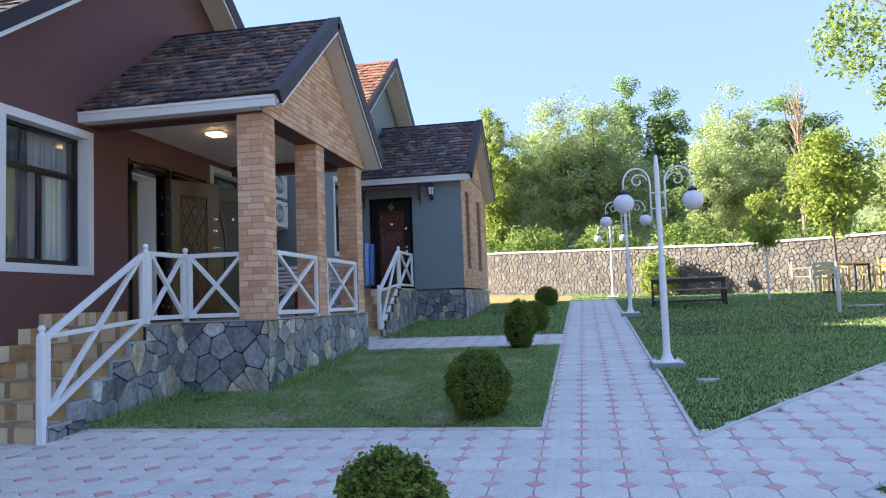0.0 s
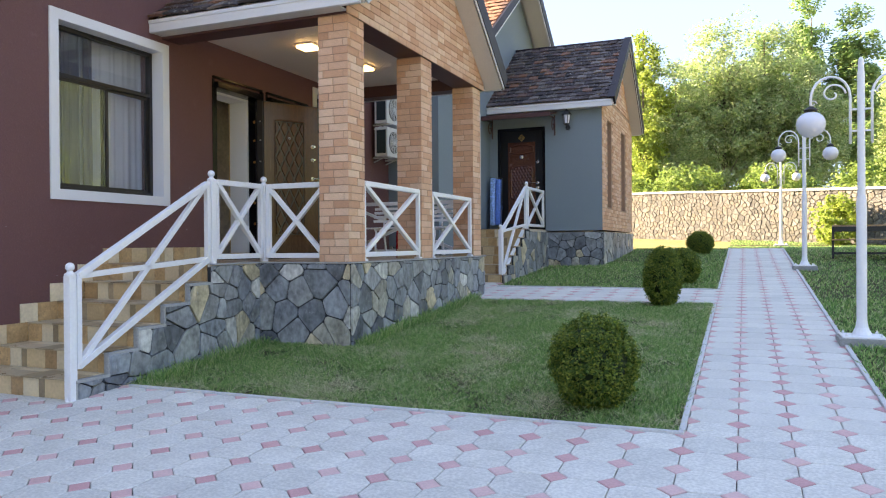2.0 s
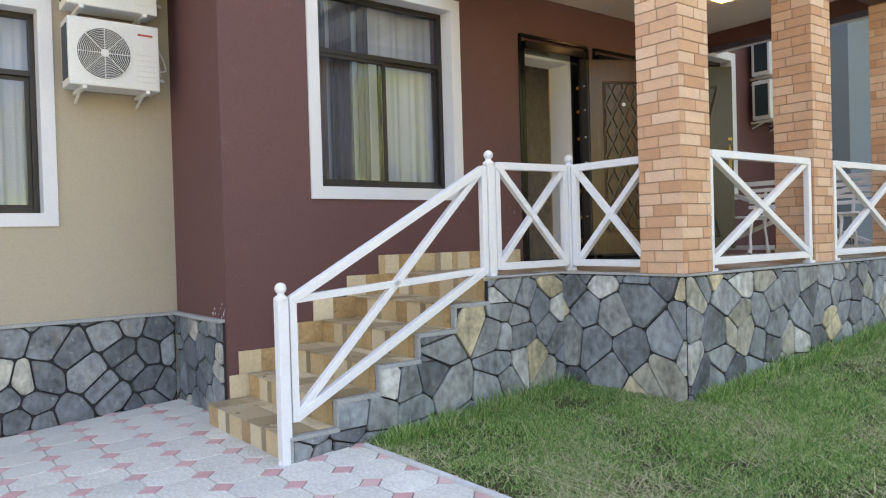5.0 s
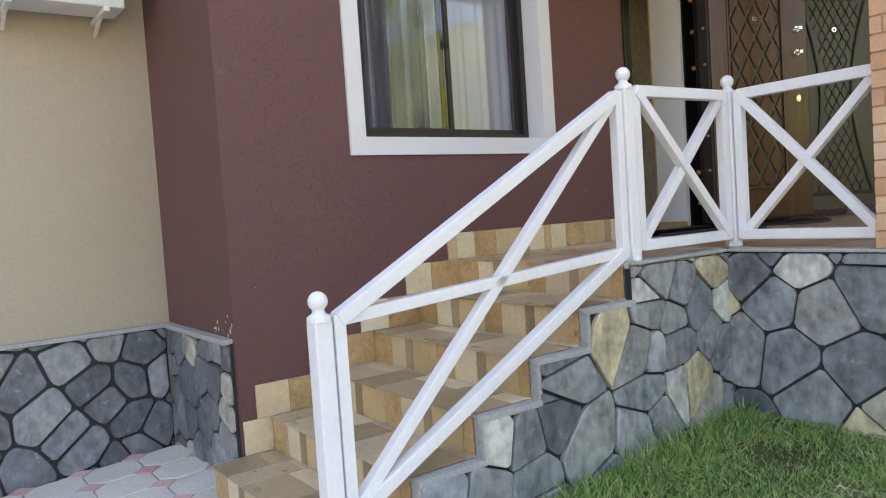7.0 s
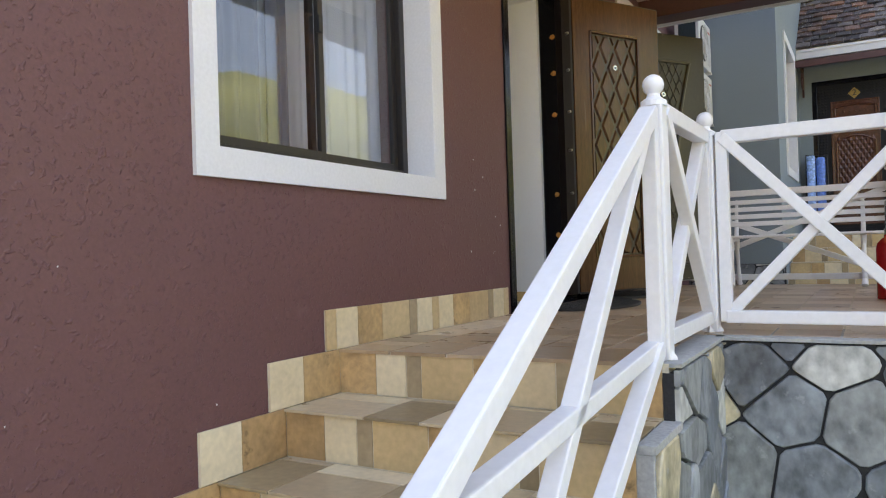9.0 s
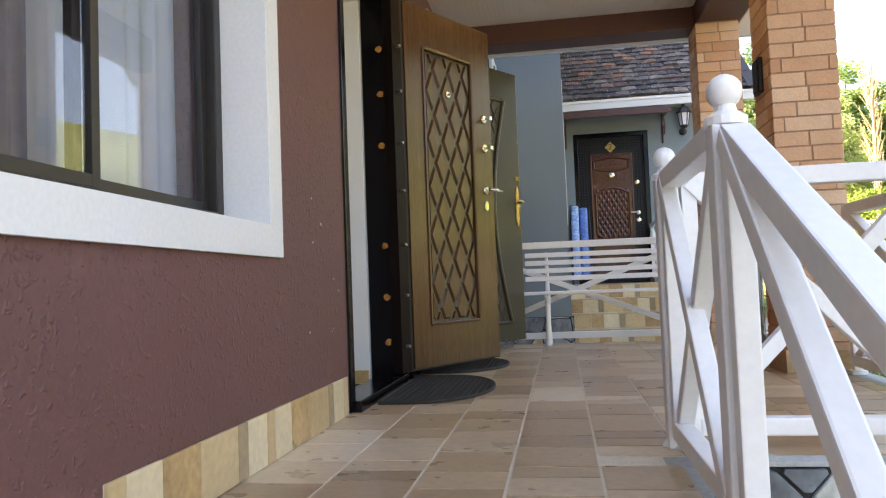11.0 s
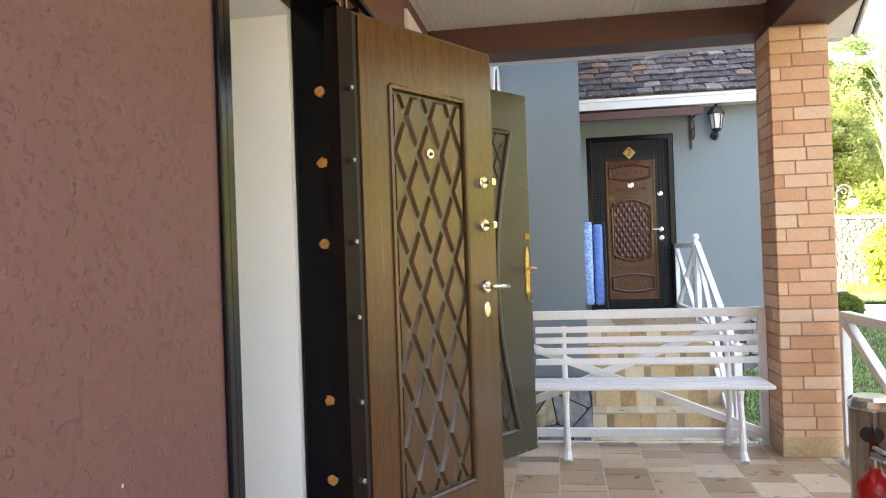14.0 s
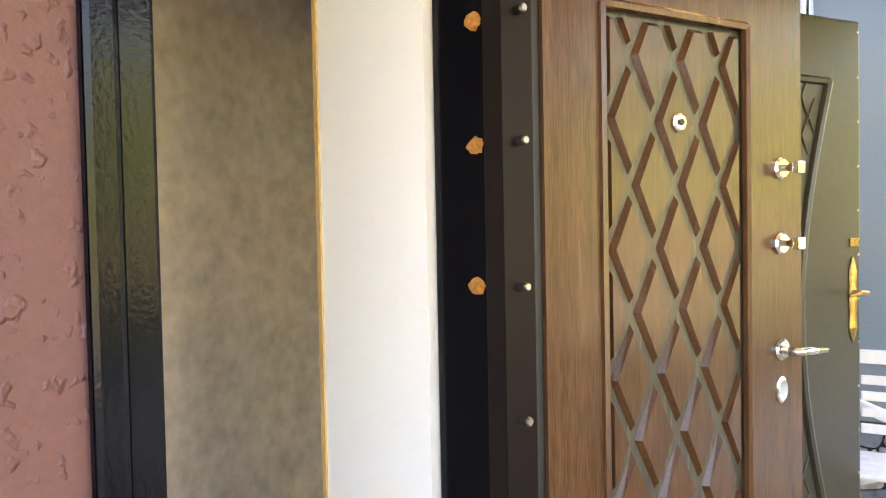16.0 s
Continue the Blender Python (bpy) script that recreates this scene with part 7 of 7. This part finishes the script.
# ---- garden furniture on the wide lawn ----
def picnic_table(x, y, turn):
    t = thing("picnic_table", "long black-framed wooden table with two benches on the lawn", "table", (x, y, ground_z(x, y)))
    t.rotation_euler.z = radians(turn)
    t.scale.z = 0.87
    for k in range(5):
        part("top_board", boxes((-0.80, 0.80, -0.36 + 0.146 * k, -0.222 + 0.146 * k, 0.70, 0.735), bevel=0.004), TABLE_WOOD, t)
    for s in (-1, 1):
        for k in range(2):
            part("bench_board", boxes((-0.80, 0.80, s * 0.62 - 0.13 + 0.135 * k, s * 0.62 - 0.005 + 0.135 * k, 0.40, 0.43), bevel=0.004), TABLE_WOOD, t)
    part("apron", boxes((-0.76, 0.76, -0.37, -0.34, 0.60, 0.698), (-0.76, 0.76, 0.34, 0.37, 0.60, 0.698)), BLACK_MATT, t, "black steel apron")
    for sx in (-0.78, 0.78):
        bm = bmesh.new()
        for y2 in (-0.35, 0.35):
            bar(bm, (sx, y2, 0), (sx, y2, 0.70), 0.04, 0.04, up=(0, 1, 0))
        bar(bm, (sx, -0.38, 0.68), (sx, 0.38, 0.68), 0.04, 0.04)
        part("table_leg_frame", bm, BLACK_MATT, t, "black steel leg frame")
        for s in (-1, 1):
            bm = bmesh.new()
            for d in (-0.11, 0.11):
                bar(bm, (sx, s * 0.62 + d, 0), (sx, s * 0.62 + d, 0.40), 0.03, 0.03, up=(0, 1, 0))
            bar(bm, (sx, s * 0.62 - 0.12, 0.385), (sx, s * 0.62 + 0.12, 0.385), 0.03, 0.03)
            bar(bm, (sx, s * 0.62 - 0.12, 0.12), (sx, s * 0.35, 0.12), 0.03, 0.03)
            part("bench_leg_frame", bm, BLACK_MATT, t, "black steel leg frame")
    part("stretcher", boxes((-0.78, 0.78, -0.015, 0.015, 0.10, 0.13), (-0.78, 0.78, -0.635, -0.605, 0.10, 0.13), (-0.78, 0.78, 0.605, 0.635, 0.10, 0.13)), BLACK_MATT, t)


picnic_table(2.36, 17.9, -6)


def garden_chair(x, y, turn, mat, label):
    c = thing("garden_chair", label, "chair", (x, y, ground_z(x, y)), "garden chairs")
    c.rotation_euler.z = radians(turn)
    part("seat", boxes((-0.26, 0.26, -0.25, 0.25, 0.40, 0.43), bevel=0.01), mat, c)
    for k in range(3):
        part("back_slat", boxes((-0.25, 0.25, 0.22 + 0.02 * k, 0.245 + 0.02 * k, 0.50 + 0.11 * k, 0.58 + 0.11 * k), bevel=0.008), mat, c)
    for sx in (-0.25, 0.25):
        for sy in (-0.22, 0.22):
            bm = bmesh.new()
            bar(bm, (sx, sy, 0), (sx * 0.97, sy * 0.95, 0.62 if sy < 0 else 0.82), 0.04, 0.04, up=(0, 1, 0))
            part("leg", bm, mat, c)
        bm = bmesh.new()
        bar(bm, (sx, -0.26, 0.63), (sx, 0.26, 0.65), 0.05, 0.025)
        part("armrest", bm, mat, c)
    return c


def garden_table(x, y, turn, label):
    t = thing("garden_table", label, "table", (x, y, ground_z(x, y)))
    t.rotation_euler.z = radians(turn)
    for k in range(4):
        part("top_board", boxes((-0.5, 0.5, -0.34 + 0.172 * k, -0.175 + 0.172 * k, 0.70, 0.73), bevel=0.004), YELLOW_WOOD, t)
    for sx in (-0.46, 0.46):
        bm = bmesh.new()
        for sy in (-0.3, 0.3):
            bar(bm, (sx, sy, 0), (sx, sy, 0.70), 0.04, 0.04, up=(0, 1, 0))
        bar(bm, (sx, -0.3, 0.03), (sx, 0.3, 0.03), 0.04, 0.04)
        bar(bm, (sx, -0.3, 0.68), (sx, 0.3, 0.68), 0.04, 0.04)
        part("leg_frame", bm, BLACK_MATT, t, "black steel leg frame")


garden_table(6.45, 20.2, 12, "wooden-topped garden table with black steel legs")
for x, y, r, mat, lab in ((5.55, 20.6, 75, PLASTIC, "cream garden armchair on the lawn"), (5.9, 19.6, 150, PLASTIC, "cream garden armchair beside the table"), (6.5, 21.0, 0, YELLOW_WOOD, "yellow varnished garden chair beside the table"),
                          (7.35, 20.6, -80, YELLOW_WOOD, "yellow varnished garden chair at the far table end"), (7.6, 19.8, -110, PLASTIC, "cream garden armchair beyond the table")):
    garden_chair(x, y, r, mat, lab)
# flat stones in the lawn
for x, y, s in ((1.25, 8.2, 0.12), (5.6, 16.4, 0.35)):
    st = thing("flat_stone", "pale flat stone lying in the grass", "stone", (x, y, ground_z(x, y)))
    bm = bmesh.new()
    prism(bm, [(s * math.cos(a) * (1 + 0.2 * math.sin(3 * a)), 0.6 * s * math.sin(a), -0.03) for a in [k * 0.628 for k in range(10)]], (0, 0, 0.05))
    part("block", bm, KERB, st)

# ---- rubble wall at the far end ----
far = thing("wall_garden", "long rubble stone garden wall with a flat coping", "wall", kind="structure")
W0, W1 = Vector((-14.0, 36.15, 0)), Vector((22.0, 14.46, 0))
wd = (W1 - W0).normalized()
wout = Vector((wd.y, -wd.x, 0))
wout = wout if wout.y < 0 else -wout
WL = (W1 - W0).length


def wall_base(s):
    p = W0 + wd * s
    return 1.57 + max(-0.02, min(0.5, (4.5 - p.x) * 0.047))


bm = bmesh.new()
for k in range(20):
    s0, s1 = WL * k / 20, WL * (k + 1) / 20
    a, b = W0 + wd * s0, W0 + wd * s1
    za, zb = wall_base(s0), wall_base(s1)
    prism(bm, [a + Vector((0, 0, za - 0.8)), b + Vector((0, 0, zb - 0.8)), b + Vector((0, 0, zb + 1.42)), a + Vector((0, 0, za + 1.42))], -wout * 0.4)
part("mortar_core", bm, RUBBLE_JOINT, far, "grey-brown mortar")
for k in range(44):
    s0, s1 = WL * k / 44 + 0.006, WL * (k + 1) / 44 - 0.006
    a, b = W0 + wd * s0 + wout * 0.07, W0 + wd * s1 + wout * 0.07
    za, zb = wall_base(s0) + random.uniform(-0.012, 0.012), wall_base(s1) + random.uniform(-0.012, 0.012)
    bm = bmesh.new()
    prism(bm, [a + Vector((0, 0, za + 1.42)), b + Vector((0, 0, zb + 1.42)), b + Vector((0, 0, zb + 1.50)), a + Vector((0, 0, za + 1.50))], -wout * 0.54)
    part("coping_slab", bm, COPING, far)
mw = plane(W0, wd, wout)
rng = random.Random(77)
jv, jf, count = [], [], 0
for poly in crazy(WL, -0.35, 1.42, 0.14, rng, 0.008):
    sc = sum(p[0] for p in poly) / len(poly)
    poly = [(p[0], p[1] + wall_base(p[0])) for p in poly]
    v, f = slab_mesh("stone", poly, mw, 0.035, rng, RUBBLE)
    if 12 < sc < 24 and count < 300:
        ochre = 19.3 < sc < 20.0
        raw("stone", v, f, OCHRE_STONE if ochre else RUBBLE, far)
        count += 1
    else:
        base = len(jv)
        jv += v
        jf += [tuple(base + i for i in q) for q in f]
raw("far_stones", jv, jf, RUBBLE_I, far)["kind"] = "stuff"

# ---- hills ----
def skyline(b):
    """Height of the hills in degrees, by the bearing from north towards east."""
    pts = ((-180, 5), (-120, 6), (-60, 5), (-20, 2), (5, 2.5), (14, 6), (20, 11), (28, 15), (45, 17), (70, 14), (95, 12), (120, 9), (150, 6), (180, 5))
    for (a, ea), (c, ec) in zip(pts, pts[1:]):
        if a <= b <= c:
            s = (b - a) / (c - a)
            return ea + (ec - ea) * s * s * (3 - 2 * s)
    return 5


hv, hf = [], []
NB, NR = 120, 12
for i in range(NB):
    b = -180 + 360 * i / NB
    for j in range(NR):
        s = j / (NR - 1)
        r = 140 + 560 * s
        e = math.tan(radians(skyline(b)))
        h = e * 560 * (s ** 1.3) * (1 + 0.16 * noise.noise((b * 0.05, s * 3, 1)) + 0.05 * noise.noise((b * 0.3, s * 9, 4)))
        hv.append((r * math.sin(radians(b)), 10 + r * math.cos(radians(b)), h + 0.5 - 2.5 * (j == 0)))
for i in range(NB):
    for j in range(NR - 1):
        a, c = i * NR + j, ((i + 1) % NB) * NR + j
        hf.append((a, c, c + 1, a + 1))
tagged(raw("backdrop_hills", hv, hf, HILL, None, True), "green hills round the valley", "hill", kind="structure")
# woods on the hill foot towards the east, seen between the columns
wood_rng = np.random.default_rng(71)
pts, nrm = [], []
for k in range(260):
    b, r = radians(wood_rng.uniform(8, 130)), wood_rng.uniform(62, 135)
    c = np.array((r * math.sin(b), 10 + r * math.cos(b), 1.6))
    rad = wood_rng.uniform(2.0, 4.0)
    hh = wood_rng.uniform(4, 8)
    q = wood_rng.normal(0, 1, (70, 3))
    q /= np.linalg.norm(q, axis=1, keepdims=True)
    pts.append(c + q * np.array((rad, rad, hh / 2)) * wood_rng.uniform(0.7, 1.0, (70, 1)) + np.array((0, 0, hh / 2)))
    nrm.append(q)
v, f = leaves(np.concatenate(pts), np.concatenate(nrm), 0.75, wood_rng, 0.7)
tagged(raw("far_woods", v.tolist(), f.tolist(), LEAF_POPLAR), "distant woods at the foot of the hills", "woods", kind="stuff")


# ---- grass ----
def grass(name, outline, count, h, w, mat, seed, label, lean=0.5, near=None):
    rng = np.random.default_rng(seed)
    x0, x1 = min(p[0] for p in outline), max(p[0] for p in outline)
    y0, y1 = min(p[1] for p in outline), max(p[1] for p in outline)
    pts = []
    while len(pts) < count:
        x, y = rng.uniform(x0, x1), rng.uniform(y0, y1)
        if near and rng.random() > near(x, y):
            continue
        if within(outline, x, y):
            pts.append((x, y, ground_z(x, y) - 0.008))
    p = np.array(pts)
    n = len(p)
    a = rng.uniform(0, 6.283, n)
    side = np.stack([np.cos(a), np.sin(a), np.zeros(n)], 1) * (w * rng.uniform(0.6, 1.3, (n, 1)))
    patch = np.array([0.8 + 0.5 * noise.noise((q[0] * 0.9, q[1] * 0.9, seed)) + 0.5 * noise.noise((q[0] * 5, q[1] * 5, seed)) for q in pts])[:, None].clip(0.3, 1.6)
    tip = np.stack([rng.normal(0, lean, n), rng.normal(0, lean, n), np.ones(n)], 1) * (h * rng.uniform(0.5, 1.3, (n, 1)) * patch)
    mid = tip * 0.55 + np.stack([np.zeros(n), np.zeros(n), h * 0.12 * np.ones(n)], 1)
    v = np.stack([p - side, p + side, p + mid + side * 0.6, p + mid - side * 0.6, p + tip], 1).reshape(-1, 3)
    base = np.arange(n)[:, None] * 5
    quads = (base + np.array([0, 1, 2, 3])).tolist()
    tris = (base + np.array([3, 2, 4])).tolist()
    return tagged(raw(name, v.tolist(), quads + tris, mat), label, "grass", kind="stuff")


grass("grass", LAWN_A, 150000, 0.042, 0.0032, GRASS, 1, "short mown grass before the porch", 0.8, lambda x, y: max(0.12, 0.6 + 0.9 * noise.noise((x * 2.2, y * 2.2, 12)) + 0.5 * noise.noise((x * 7, y * 7, 5))))
grass("grass", LAWN_B, 26000, 0.05, 0.005, GRASS, 2, "short mown grass beside the grey house", 0.6, lambda x, y: 1.0 if y < 17 else 0.4)
grass("grass", LAWN_C, 110000, 0.045, 0.0065, GRASS, 3, "mown grass of the wide lawn", 0.6, lambda x, y: 1.0 if y < 12 else 0.35)
grass("grass", LAWN_D, 6000, 0.05, 0.005, GRASS, 4, "mown grass at the paving corner", 0.6)
grass("straw", LAWN_A, 26000, 0.045, 0.0026, STRAW, 5, "dry cut grass lying on the lawn", 2.8, lambda x, y: max(0.04, 0.35 + 1.5 * noise.noise((x * 1.6, y * 1.6, 3)) + 0.5 * noise.noise((x * 5, y * 5, 8))))
grass("tufts", [(-4.55, 6.2), (-4.50, 7.9), (-4.30, 7.9), (-4.30, 6.2)], 1800, 0.11, 0.004, GRASS, 6, "taller grass along the stone wall", 0.5)
grass("tufts", [(-3.50, 8.0), (-3.50, 11.3), (-3.36, 11.3), (-3.36, 8.0)], 3200, 0.12, 0.004, GRASS, 7, "taller grass along the stone plinth", 0.5)
grass("tufts", [(-0.46, 6.2), (-0.42, 6.2), (-0.42, 11.2), (-0.46, 11.2)], 500, 0.07, 0.004, GRASS, 8, "grass leaning over the kerb", 0.7)

# ---- porch floor tiles ----
rng = random.Random(9)
floor = bpy.data.objects["floor_porch"]
x = WX + 0.006
col = 0
while x < FX - 0.12:
    x1 = min(x + 0.2335, FX - 0.10)
    y = 7.19
    while y < 11.86:
        step = rng.choice((0.30, 0.235, 0.235, 0.165, 0.11))
        a, b = max(7.190, y), min(y + step, 11.86)
        y += step
        e = x1
        if a < 8.0 and x1 > -4.66:                       # the floor ends at the stair side before the first column
            if b > 8.1:
                a = 8.0
            else:
                e, b = -4.66, min(b, 8.0)
        if b - a < 0.03 or e - x < 0.03:
            continue
        part("floor_tile", boxes((x + 0.0045, e - 0.0045, a + 0.0045, b - 0.0045, FLOOR - 0.012, FLOOR)), FLOOR_TILE, floor)
    x = x1
    col += 1

# ---- paving blocks ----
P, HD = 0.28, 0.07
X0, Y0 = -0.057, 0.255


def block(poly, gap, top):
    """A paving block from its outline: verts and faces with an eased rim."""
    cx, cy = sum(p[0] for p in poly) / len(poly), sum(p[1] for p in poly) / len(poly)
    n = len(poly)
    v = []
    for g, dz in ((gap, -0.03), (gap, top - 0.004), (gap + 0.005, top)):
        for p in poly:
            d = math.hypot(p[0] - cx, p[1] - cy)
            k = (d - g * 1.15) / d
            v.append((cx + (p[0] - cx) * k, cy + (p[1] - cy) * k, dz))
    f = [(r * n + i, r * n + (i + 1) % n, (r + 1) * n + (i + 1) % n, (r + 1) * n + i) for r in range(2) for i in range(n)]
    return v, f + [tuple(2 * n + i for i in range(n))]


OCT = [(HD, 0), (P - HD, 0), (P, HD), (P, P - HD), (P - HD, P), (HD, P), (0, P - HD), (0, HD)]
SQ = [(HD, 0), (0, HD), (-HD, 0), (0, -HD)]
ov, of = block(OCT, 0.0025, 0.0)
sv, sf = block(SQ, 0.0025, 0.0)
shear = lambda v: [(a, b, c + 0.066 * b) for a, b, c in v]
oct_me = bpy.data.meshes.new("paving_block")
oct_me.from_pydata(shear(ov), [], of)
oct_me.materials.append(PAVER)
sq_me = bpy.data.meshes.new("pink_block")
sq_me.from_pydata(shear(sv), [], sf)
sq_me.materials.append(PINK)
rng = random.Random(2)
wv, wf, pv, pf, n_oct, n_sq = [], [], [], [], 0, 0
for j in range(-22, 82):
    for i in range(-27, 34):
        x, y = X0 + i * P, Y0 + j * P
        near = -5.9 < x < 0.9 and 2.5 < y < 6.2
        lift = rng.uniform(-0.002, 0.002)
        if paved(x + P / 2, y + P / 2):
            if near and n_oct < 300:
                ob = new("paving_block", oct_me)
                ob.parent, ob.location = pavement, (x, y, ground_z(x, y) + lift)
                n_oct += 1
            else:
                base = len(wv)
                wv += [(x + a, y + b, c + ground_z(x + a, y + b) + lift) for a, b, c in ov]
                wf += [tuple(base + q for q in f) for f in of]
        if paved(x, y):
            if near and n_sq < 300:
                ob = new("pink_block", sq_me)
                ob.parent, ob.location = pavement, (x, y, ground_z(x, y) + lift)
                n_sq += 1
            else:
                base = len(pv)
                pv += [(x + a, y + b, c + ground_z(x + a, y + b) + lift) for a, b, c in sv]
                pf += [tuple(base + q for q in f) for f in sf]
raw("paving_blocks", wv, wf, PAVER_I, pavement)["kind"] = "stuff"
raw("pink_blocks", pv, pf, PINK_I, pavement)["kind"] = "stuff"
